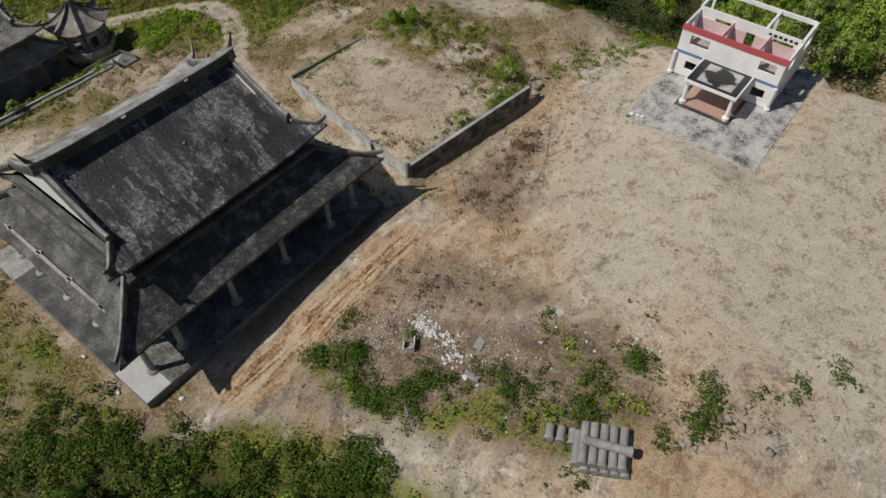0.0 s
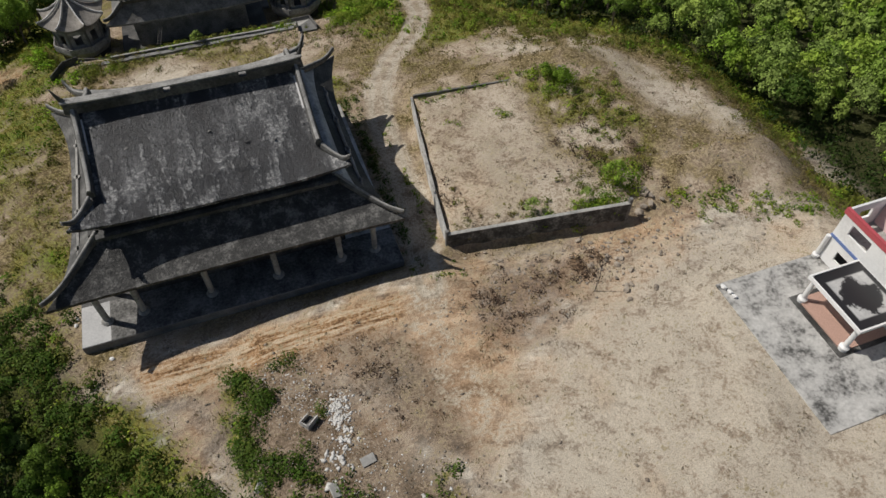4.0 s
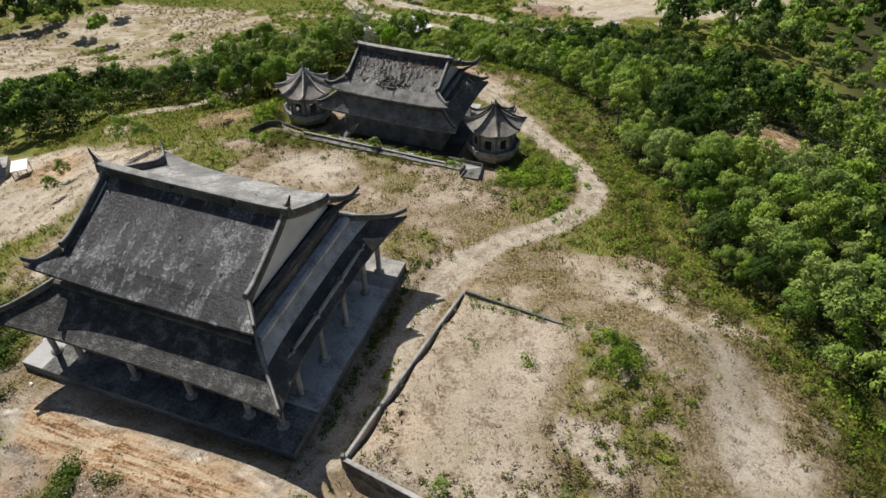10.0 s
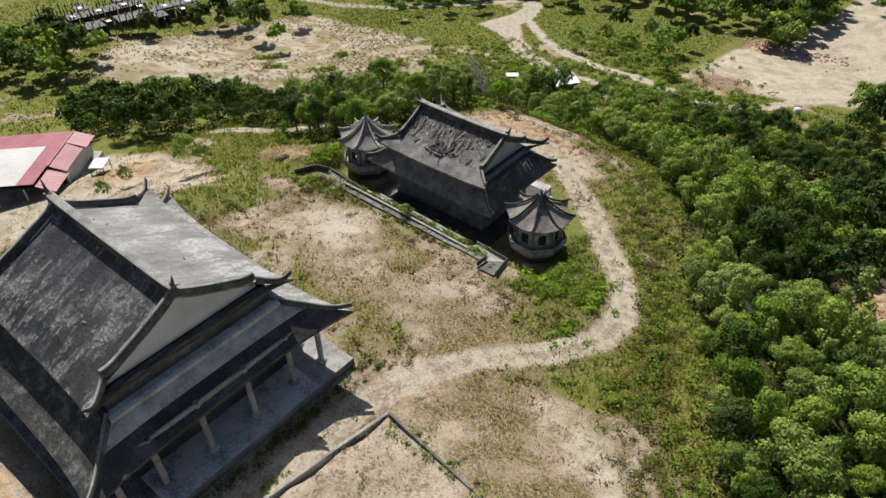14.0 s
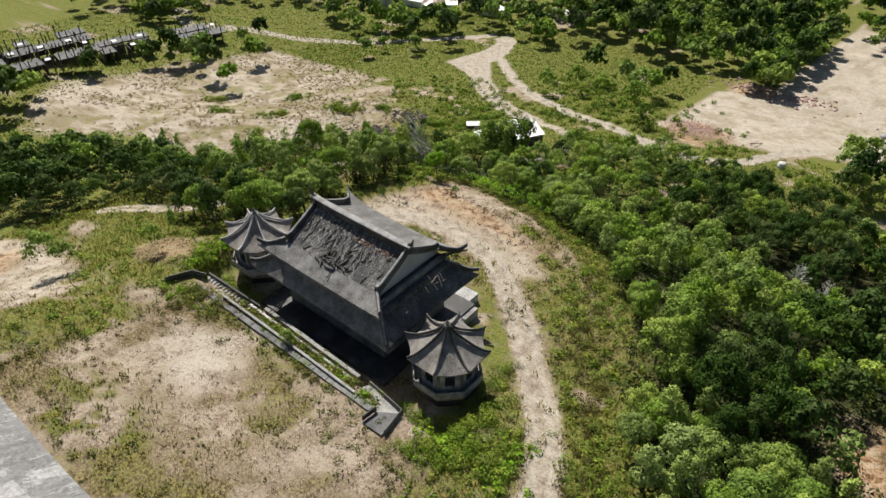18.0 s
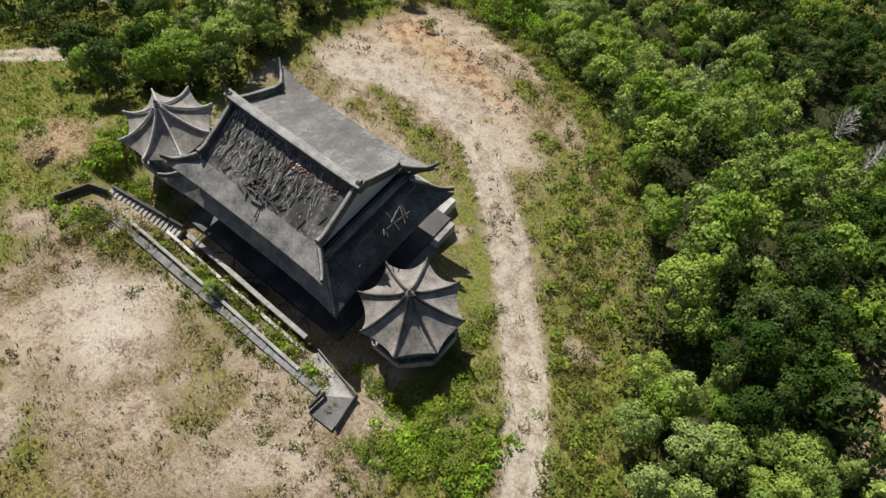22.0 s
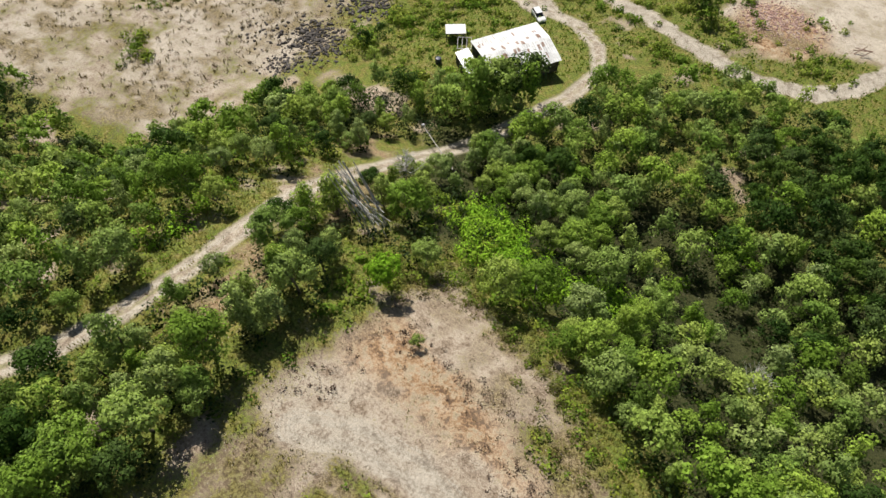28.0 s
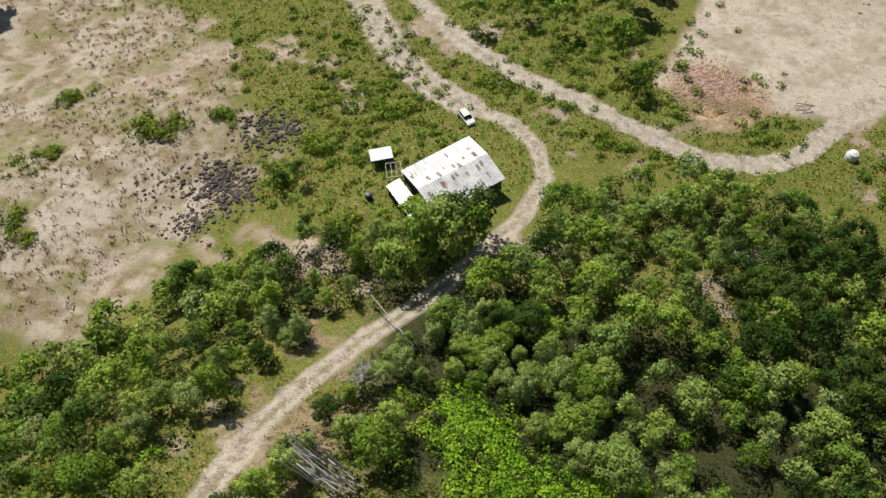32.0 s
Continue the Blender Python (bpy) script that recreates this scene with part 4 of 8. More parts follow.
            part("hip_cap", beam([(x, y, z + 0.5 - 0.24 * k / 14) for k, (x, y, z) in enumerate(line)], 0.26, 0.2, taper=0.6), mats["cap"], h)
    return t


# front and east lower slopes: soot, darkened further to paint in their shade
HALL_MATS = dict(platform=GREY, wall=SOOT, column=SLAB, low=(RUBBLE_ROOF, SOOT, ASH, ROUGHCAST), ridge=DUSK, cap=CAPPING, ledge=(DUSK, LEDGE, LEDGE, ROUGHCAST), upper=DUSK, slope=CHAR, rear=ASH, skirt=SOOT, gable=GABLE, floor=(SMOKED, STAINED_LIFTED, SLAB, DUSK), ash={1: 0.42})
RINGX, RINGY = 12.1, 10.1
cols = [(x, -RINGY) for x in (-RINGX, -9.0, -3.1, 2.9, 8.8, RINGX)] + [(x, RINGY) for x in (-RINGX, -9.0, -3.1, 2.9, 8.8, RINGX)]
cols += [(x, y) for x in (-RINGX, RINGX) for y in (-6.8, -2.4, 2.2, 6.7)]
great_hall = hall("temple_hall", -0.25, 14.15, "burnt two-tiered temple hall with blackened upswept roofs on a concrete platform", -0.7, (14.3, 12.3, 0.45),
                  dict(z_in=8.6, eave=(12.85, 11.9), tip=(14.5, 12.75), z_eave=5.9, z_tip=6.7, sag=0.25, rise=0.7),
                  dict(wall=(9.6, 7.7), eave=(10.6, 8.9), tip=(11.2, 9.35), z_eave=10.2, z_tip=11.2, rise=0.7),
                  dict(gx=9.2, gy=6.9, z=14.9, z_gable=11.4, sweep=0.25, deep=1.0, horn=1.5, slots=(-1.65, 4.55)), (9.8, 7.9), HALL_MATS,
                  dict(at=cols, top=6.7, ring=(RINGX, RINGY)))

BURNT = tiled_roof("burnt_bare_roof", (0.02, 0.0195, 0.019), (0.06, 0.0585, 0.056), (0.15, 0.146, 0.14), (0.34, 0.33, 0.315), 2.6, 6.5)
APRON = weathered("grey_eave_cement", (0.08, 0.078, 0.076), (0.195, 0.191, 0.185), (0.32, 0.313, 0.302), 0.7, 5, 0.92, 0.04)
ASH2 = tiled_roof("grey_concrete_roof", (0.09, 0.087, 0.083), (0.18, 0.174, 0.165), (0.27, 0.262, 0.25), (0.38, 0.37, 0.352), 0.0, 9.0, 0.75)
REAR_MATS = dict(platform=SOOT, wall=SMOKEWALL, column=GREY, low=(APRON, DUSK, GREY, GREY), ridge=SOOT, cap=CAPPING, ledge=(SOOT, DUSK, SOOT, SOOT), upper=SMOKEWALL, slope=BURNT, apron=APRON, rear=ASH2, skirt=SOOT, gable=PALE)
rear_hall = hall("temple_hall", -0.4, 61.6, "smaller burnt temple hall, front roof slope strewn with charred timbers", -7.2, (10.2, 8.0, -5.6),
                 dict(z_in=1.3, eave=(10.0, 7.1), tip=(10.75, 7.7), z_eave=-1.0, z_tip=-0.3, sag=0.1, rise=0.6),
                 dict(wall=(7.6, 5.1), eave=(9.0, 6.7), tip=(9.5, 7.1), z_eave=2.2, z_tip=3.0, rise=0.6),
                 dict(gx=7.1, gy=4.9, z=5.8, z_gable=3.2, sweep=0.2, deep=0.8, horn=1.2), (7.7, 5.2), REAR_MATS)


# ---------------------------------------------------------------- pavilions
def pavilion(cx, cy, base, label, rib):
    t = thing("pavilion", cx, cy, 0, label, "pavilion", "octagonal pavilions beside the rear hall")
    ang = [radians(22.5 + 45 * k) for k in range(8)]

    def ring(r, z):
        return [(r * math.cos(a), r * math.sin(a), z) for a in ang]

    def drum(r0, z0, r1, z1, name, mat, label=""):
        bm = bmesh.new()
        a, b = [bm.verts.new(p) for p in ring(r0, z0)], [bm.verts.new(p) for p in ring(r1, z1)]
        for k in range(8):
            bm.faces.new((a[k], a[(k + 1) % 8], b[(k + 1) % 8], b[k]))
        bm.faces.new(a[::-1])
        bm.faces.new(b)
        return part(name, bm, mat, t, label)
    drum(3.3, base, 3.3, -5.0, "plinth", SOOT)
    drum(3.2, -5.3, 3.9, -4.2, "floor_slab", PAVWALL)
    for k in range(8):
        a = Vector(ring(3.8, 0)[k])
        b = Vector(ring(3.8, 0)[(k + 1) % 8])
        part("parapet", beam([(a.x, a.y, -4.2), (b.x, b.y, -4.2)], 0.2, 0.85), PAVWALL, t)
        c = Vector(ring(3.1, 0)[k])
        part("column", lathe([(0.2, 0), (0.17, 0.2), (0.17, 3.5)], 10, at=(c.x, c.y, -4.2)), GREY, t)
    # walls between the columns, each round an open window
    for k in range(8):
        bm = bmesh.new()
        for x0, z0, x1, z1 in ((-1.1, -4.2, 1.1, -3.25), (-1.1, -3.245, -0.5, -1.75), (0.5, -3.245, 1.1, -1.75), (-1.1, -1.745, 1.1, -0.95)):
            box(x0, -0.09, z0, x1, 0.09, z1, bm)
        am = (ang[k] + ang[(k + 1) % 8] + (2 * math.pi if k == 7 else 0)) / 2
        d = 3.02 * math.cos(math.pi / 8)
        bmesh.ops.transform(bm, matrix=Matrix.Translation((d * math.cos(am), d * math.sin(am), 0)) @ Matrix.Rotation(am - math.pi / 2, 4, "Z"), verts=bm.verts)
        part("window_wall", bm, PAVWALL, t)
    drum(2.9, -4.19, 2.9, -4.15, "room_floor", GREY)
    lintel = ring(3.1, -1.2)
    for k in range(8):
        part("lintel", beam([lintel[k], lintel[(k + 1) % 8]], 0.24, 0.4), GREY, t)
    for k in range(8):
        a0, a1 = ang[k], ang[(k + 1) % 8] + (2 * math.pi if k == 7 else 0)

        def fn(u, v, a0=a0, a1=a1):
            s = 2 * u - 1
            kk = abs(s) ** 2.2
            am = (a0 + a1) / 2
            half = math.tan((a1 - a0) / 2)
            rr = 0.25 + (4.05 - 0.25) * v + 0.45 * kk * v ** 3
            d = rr * math.cos((a1 - a0) / 2)
            x, y = d, d * half * s
            z = 2.5 - 3.05 * v ** 0.72 + 0.75 * kk * v ** 4
            return (x * math.cos(am) - y * math.sin(am), x * math.sin(am) + y * math.cos(am), z)
        part("roof_panel", sheet(fn, 10, 8, 0.14), PAVROOF, t)
        pts = [((0.25 + 4.3 * w) * math.cos(a0), (0.25 + 4.3 * w) * math.sin(a0), 2.52 - 3.05 * w ** 0.72 + 0.78 * w ** 4) for w in [j / 10 for j in range(11)]]
        part("roof_rib", beam(pts, 0.2, 0.26, taper=0.8), rib, t)
    part("finial", lathe([(0.28, 2.4), (0.32, 2.7), (0.16, 2.85), (0.2, 3.05), (0.02, 3.4)], 10), GREY, t)
    return t


PAVWALL = weathered("smoke_stained_pale_plaster", (0.1, 0.098, 0.095), (0.31, 0.305, 0.296), (0.5, 0.49, 0.475), 0.9, 5)
PAVROOF = weathered("grey_pavilion_roof", (0.13, 0.117, 0.105), (0.255, 0.235, 0.213), (0.38, 0.355, 0.325), 0.8, 6)
east_pavilion = pavilion(14.6, 58.3, -7.6, "grey octagonal pavilion with upswept ribbed roof, roof intact", SOOT)
west_pavilion = pavilion(-15.4, 58.3, -7.6, "charred octagonal pavilion with pale ribs on its upswept roof", LEDGE)


# ---------------------------------------------------------------- terrace in front of the rear hall
def wall_run(name, pts, z0, z1, thick, mat, label, cap=None, kind="structure"):
    """A wall along a line; z0 and z1 may run from end to end."""
    t = thing(name, 0, 0, 0, label, "wall", kind=kind)
    n = len(pts) - 1
    for k in range(n):
        f0, f1 = k / n, (k + 1) / n
        za, zb = (z1[0] + (z1[1] - z1[0]) * f for f in (f0, f1))
        la, lb = (z0[0] + (z0[1] - z0[0]) * f for f in (f0, f1))
        a, b = Vector(pts[k]), Vector(pts[k + 1])
        d = (b - a).normalized()
        side = Vector((-d.y, d.x)) * thick / 2
        bm = bmesh.new()
        v = [bm.verts.new((*p, z)) for p, z in ((a - side, la), (b - side, lb), (b + side, lb), (a + side, la), (a - side, za), (b - side, zb), (b + side, zb), (a + side, za))]
        for f in ((0, 1, 2, 3), (4, 5, 6, 7), (0, 1, 5, 4), (1, 2, 6, 5), (2, 3, 7, 6), (3, 0, 4, 7)):
            bm.faces.new([v[i] for i in f])
        w = part("wall_bay", bm, mat, t)
        if cap:
            part("coping", beam([(*a, za + 0.003), (*b, zb + 0.003)], thick + 0.12, 0.1), cap, w)
    return t


wall_run("wall_terrace", [(-7.4, 52.2), (-3, 52.1), (2, 51.95), (8.2, 51.8)], (-7, -7), (-3.9, -3.9), 0.3, SOOT, "low blackened retaining wall with pale coping", SLAB)
walk_strip = thing("terrace_walk", 0, 0, 0, "worn concrete walk between weeds, in long slabs", "walk", kind="structure")
for k in range(14):
    a, b = -15.2 + 2.0 * k, -15.2 + 2.0 * k + 1.97
    part("walk_slab", box(a, 48.55, -3.6, b, 49.2, -2.44 - 0.04 * (k % 3), edge=0.02), SMOKEWALL, walk_strip)
wall_run("wall_planter", [(-11.4, 49.6), (-3, 49.5), (4, 49.35), (10.3, 49.2)], (-5, -5), (-2.3, -2.3), 0.16, SMOKEWALL, "thin concrete planter wall overgrown with weeds", SLAB)
wall_run("wall_planter", [(-8.6, 51.1), (-3, 50.95), (4, 50.8), (9.2, 50.7)], (-6, -6), (-3.2, -3.2), 0.16, SMOKEWALL, "lower concrete planter wall with pale coping and weeds", LEDGE)


def stair_flight(top, bottom, z_top, z_bot, width, n, label):
    """A splayed flight of steps between two side walls."""
    t = thing("stairs", 0, 0, 0, label, "stairs", kind="structure")
    a, b = Vector(top), Vector(bottom)
    d = (b - a).normalized()
    side = Vector((-d.y, d.x))
    for k in range(n):
        p, q = a + (b - a) * (k / n), a + (b - a) * ((k + 1) / n)
        z = z_top + (z_bot - z_top) * k / n
        bm = bmesh.new()
        corners = [p + side * width / 2, p - side * width / 2, q - side * width / 2, q + side * width / 2]
        lo = [bm.verts.new((*c, z - 0.6)) for c in corners]
        hi = [bm.verts.new((*c, z)) for c in corners]
        bm.faces.new(lo[::-1])
        bm.faces.new(hi)
        for i in range(4):
            bm.faces.new((lo[i], lo[(i + 1) % 4], hi[(i + 1) % 4], hi[i]))
        part("step", bm, SLAB, t)
    for s in (-1, 1):
        off = side * s * (width / 2 + 0.12)
        bm = bmesh.new()
        pa, pb = a + off, b + off
        w = side * 0.11
        v = [bm.verts.new((*c, z)) for c, z in ((pa - w, z_top - 1.2), (pb - w, z_bot - 1.0), (pb + w, z_bot - 1.0), (pa + w, z_top - 1.2), (pa - w, z_top + 0.4), (pb - w, z_bot + 0.55), (pb + w, z_bot + 0.55), (pa + w, z_top + 0.4))]
        for f in ((0, 1, 2, 3), (4, 5, 6, 7), (0, 1, 5, 4), (1, 2, 6, 5), (2, 3, 7, 6), (3, 0, 4, 7)):
            bm.faces.new([v[i] for i in f])
        part("stair_wall", bm, SOOT, t)
    return t


stair_flight((-15.7, 49.9), (-9.0, 51.6), -2.7, -5.5, 2.0, 17, "blackened concrete stairs going down to the court")
ramp_walk = thing("ramp", 0, 0, 0, "pale concrete ramp with low side walls leading to the court", "ramp", kind="structure")


def flat_piece(pts, depth):
    """A slab over a four-cornered outline of (x, y, z)."""
    bm = bmesh.new()
    hi = [bm.verts.new(p) for p in pts]
    lo = [bm.verts.new((x, y, z - depth)) for x, y, z in pts]
    bm.faces.new(hi)
    bm.faces.new(lo[::-1])
    for k in range(len(pts)):
        bm.faces.new((hi[k], lo[k], lo[(k + 1) % len(pts)], hi[(k + 1) % len(pts)]))
    return bm


part("ramp_slab", flat_piece([(9.4, 50.1, -3.3), (10.2, 51.4, -3.3), (15.3, 50.3, -2.6), (13.4, 49.0, -2.6)], 0.9), SLAB, ramp_walk)
part("landing_slab", flat_piece([(13.4, 48.99, -2.6), (15.32, 50.29, -2.6), (15.7, 47.3, -2.45), (13.3, 47.2, -2.45)], 0.9), GREY, ramp_walk)
part("parapet", beam([(10.2, 51.5, -3.6), (15.4, 50.5, -2.9), (15.8, 47.6, -2.7)], 0.16, 0.75), GREY, ramp_walk)
part("parapet", beam([(13.3, 49.1, -2.5), (13.2, 47.4, -2.4)], 0.16, 0.6), SOOT, ramp_walk)
part("kerb", beam([(9.35, 50.1, -3.15), (13.2, 49.05, -2.45)], 0.12, 0.16), SLAB, ramp_walk)
landing = thing("stair_landing", 0, 0, 0, "weedy concrete landing with dark parapet walls", "landing", kind="structure")
part("floor_slab", box(-18.6, 46.6, -3.2, -15.4, 49.4, -2.68), GREY, landing)
part("parapet", beam([(-18.6, 46.8, -2.9), (-17.2, 49.7, -2.9), (-15.4, 50.3, -2.9)], 0.18, 1.2), SOOT, landing)
rear_slab = thing("rear_terrace", 0, 0, 0, "pale concrete terrace slab along the back of the rear hall", "terrace", kind="structure")
part("floor_slab", box(-7.2, 69.6, -7.4, 1.9, 72.4, -5.9), SLAB, rear_slab)
part("floor_slab", box(1.95, 69.6, -7.4, 8.7, 71.7, -6.0), LEDGE, rear_slab)
side_slab = thing("side_terrace", 0, 0, 0, "grey concrete side terrace with a pale end", "terrace", kind="structure")
part("floor_slab", box(9.85, 61.0, -7.4, 10.9, 66.2, -5.7), GREY, side_slab)
part("floor_slab", box(9.5, 66.25, -7.4, 10.4, 69.4, -5.8), SLAB, side_slab)

# ---------------------------------------------------------------- walled yard
STAINWALL = weathered("black_stained_wall", (0.018, 0.018, 0.018), (0.08, 0.079, 0.076), (0.3, 0.296, 0.285), 0.9, 5)
wall_run("wall_yard_front", [(18.55, 2.2), (22.8, 1.3), (27, 0.4), (31.2, -0.5), (35.4, -1.45)], (-1.2, 1.0), (2.0, 3.9), 0.25, STAINWALL, "black-stained concrete retaining wall of the yard", SLAB)
wall_run("wall_yard_side", [(18.5, 2.4), (19.2, 7.5), (20.0, 12.7), (20.8, 17.9), (21.7, 23.1)], (-1.2, -1.0), (1.66, 1.8), 0.15, LEDGE, "pale concrete side wall of the yard", SLAB)
wall_run("wall_yard_back", [(21.9, 23.1), (27, 22.4), (33, 21.6), (38.8, 20.8)], (-1.0, 0.0), (2.1, 2.7), 0.2, GREY, "low overgrown back wall of the yard")
for x, y, z in ((35.4, -1.4, 4.5), (38.9, 20.7, 3.6), (38.7, 18.6, 3.3), (18.5, 2.3, 2.4)):
    p = thing("wall_post", x, y, 0, "concrete post at the yard wall", "post", "yard wall posts")
    part("shaft", box(-0.16, -0.16, at_ground(x, y) - 0.6, 0.16, 0.16, z, edge=0.02), GREY, p)


# ---------------------------------------------------------------- white house shell
def pane_wall(t, axis_, at, lo, hi, z0, z1, holes, mat, thick=0.2, name="wall"):
    """One wall in a plane x=at or y=at with real openings (lo, hi, z0, z1)."""
    us = sorted({lo, hi, *[h for a in holes for h in a[:2]]})
    ws = sorted({z0, z1, *[h for a in holes for h in a[2:]]})
    solid = [[not any(h[0] < (us[i] + us[i + 1]) / 2 < h[1] and h[2] < (ws[j] + ws[j + 1]) / 2 < h[3] for h in holes) for j in range(len(ws) - 1)] for i in range(len(us) - 1)]
    bm = bmesh.new()
    grid = {}

    def v(i, j, s):
        if (i, j, s) not in grid:
            o = at + s * thick / 2
            grid[i, j, s] = bm.verts.new((o, us[i], ws[j]) if axis_ == "x" else (us[i], o, ws[j]))
        return grid[i, j, s]

    def is_solid(i, j):
        return 0 <= i < len(us) - 1 and 0 <= j < len(ws) - 1 and solid[i][j]
    for i in range(len(us) - 1):
        for j in range(len(ws) - 1):
            if not solid[i][j]:
                continue
            for s in (-1, 1):
                bm.faces.new((v(i, j, s), v(i + 1, j, s), v(i + 1, j + 1, s), v(i, j + 1, s)))
            for (p, q), nb in ((((i, j), (i + 1, j)), (i, j - 1)), (((i, j + 1), (i + 1, j + 1)), (i, j + 1)), (((i, j), (i, j + 1)), (i - 1, j)), (((i + 1, j), (i + 1, j + 1)), (i + 1, j))):
                if not is_solid(*nb):
                    bm.faces.new((v(*p, -1), v(*q, -1), v(*q, 1), v(*p, 1)))
    return part(name, bm, mat, t)


def white_house():
    t = thing("house_shell", 0, 0, 0, "roofless white two-storey house shell with red and blue bands", "house")
    g = 4.3
    x0, x1, xm, y0, y1 = 47.4, 56.2, 51.6, -23.9, -12.7
    part("floor", box(x0, y0, g - 0.3, x1, y1, g + 0.02), SLAB, t)
    part("storey_floor", box(x0 + 0.12, y0 + 0.12, g + 2.75, xm, y1 - 0.12, g + 2.95), SLAB, t)
    win = [(-23.2, -21.4, g + 3.9, g + 5.0), (-15.9, -13.8, g + 3.9, g + 5.0), (-23.0, -21.6, g + 0.9, g + 1.9), (-15.4, -14.0, g + 0.9, g + 1.9), (-19.6, -17.9, g + 0.02, g + 2.2)]
    pane_wall(t, "x", x0, y0, y1, g, g + 5.8, win, WHITE)
    pane_wall(t, "y", y0, x0 + 0.1, x1, g, g + 5.8, [(49, 50.4, g + 3.9, g + 5), (53.4, 55.6, g + 3.9, g + 5), (49, 50.4, g + 0.9, g + 2)], WHITE)
    pane_wall(t, "y", y1, x0 + 0.1, xm, g, g + 5.8, [(49, 50.4, g + 3.9, g + 5)], WHITE)
    pane_wall(t, "x", xm, y0 + 0.1, y1 - 0.1, g, g + 6.1, [(-23.2, -21, g + 4.3, g + 5.3), (-19.2, -18.2, g + 3.0, g + 5), (-16.5, -14.6, g + 4.3, g + 5.3)], WHITE)
    pane_wall(t, "y", -16.6, x0 + 0.1, xm - 0.1, g + 2.95, g + 5.6, [(49.2, 50.2, g + 2.95, g + 5.0)], PINK, 0.15, "partition")
    pane_wall(t, "y", -20.7, x0 + 0.1, xm - 0.1, g + 2.95, g + 5.6, [(49.2, 50.2, g + 2.95, g + 5.0)], PINK, 0.15, "partition")
    pane_wall(t, "x", 51.45, y0 + 0.2, y1 - 0.2, g + 2.96, g + 5.0, [(-19.2, -18.2, g + 2.96, g + 5)], PINK, 0.06, "pink_lining")
    part("red_band", box(x0 - 0.16, y0 - 0.12, g + 5.35, x0 - 0.102, y1 + 0.12, g + 5.85), REDBAND, t, "red painted top band")
    part("red_coping", box(x0 - 0.16, y0 - 0.12, g + 5.8, x0 + 0.14, y1 + 0.12, g + 5.92), REDBAND, t)
    part("blue_band", box(x0 - 0.14, y0 - 0.05, g + 2.65, x0 - 0.102, -21.3, g + 2.95), BLUEBAND, t, "blue painted band")
    part("blue_band", box(x0 - 0.14, -15.9, g + 2.65, x0 - 0.102, y1 + 0.05, g + 2.95), BLUEBAND, t, "blue painted band")
    # open concrete frame at the back
    for x in (56.0,):
        for y in (y0, -20.0, y1):
            part("frame_post", box(x - 0.15, y - 0.15, g, x + 0.15, y + 0.15, g + 6.1), WHITE, t)
        part("frame_beam", box(x - 0.16, y0, g + 5.75, x + 0.16, y1, g + 6.15), WHITE, t)
    for y in (y0, -20.0, y1):
        part("frame_beam", box(xm + 0.1, y - 0.14, g + 5.75, 55.85, y + 0.14, g + 6.15), WHITE, t)
    part("stair_tower", box(52.2, y1 + 0.15 - 2.4, g + 2.8, 55.0, y1 - 0.1, g + 3.0), SLAB, t)
    for y in (y0 - 0.02, y1 + 0.02):
        part("corner_foot", lathe([(0.3, g - 0.05), (0.34, g + 0.25), (0.2, g + 0.4), (0.2, g + 2.7)], 12, at=(x0 - 0.3, y, 0)), WHITE, t)
    # dark bars stand for lettering that cannot be read
    for k in range(6):
        part("lettering_bar", box(xm - 0.13, -23.5 + k * 0.55, g + 5.5 + 0.05 * (k % 2), xm - 0.102, -23.15 + k * 0.55, g + 5.8), DARK, t)
    # porch
    p = thing("porch", 0, 0, 0, "flat-roofed porch with puddled black roof and white posts", "porch")
    a0, a1, b0, b1 = 42.4, 47.2, -21.3, -16.0
    part("porch_floor", box(a0 + 0.2, b0, g - 0.25, a1, b1, g + 0.06), TERRACOTTA, p, "terracotta floor")
    part("porch_step", box(a0 - 0.3, b0 - 0.4, g - 0.3, a1, b1 + 0.4, g - 0.05), SOOT, p)
    part("roof_slab", box(a0, b0 - 0.2, g + 2.75, a1 + 0.05, b1 + 0.2, g + 2.95), WHITE, p)
    rf = part("roof_coat", box(a0 + 0.15, b0 - 0.05, g + 2.953, a1, b1 + 0.05, g + 2.975), PUDDLE, p, "pale roof with black wet stains")
    for (c0, d0, c1, d1) in ((a0, b0 - 0.2, a1, b0 - 0.05), (a0, b1 + 0.05, a1, b1 + 0.2), (a0, b0 - 0.05, a0 + 0.15, b1 + 0.05)):
        part("roof_rim", box(c0, d0, g + 2.953, c1, d1, g + 3.08), WHITE, p)
    for y in (b0 + 0.2, b1 - 0.2):
        part("porch_post", lathe([(0.36, g - 0.05), (0.4, g + 0.3), (0.22, g + 0.5), (0.2, g + 2.5), (0.32, g + 2.75)], 14, at=(a0 + 0.45, y, 0)), WHITE, p)
    return t


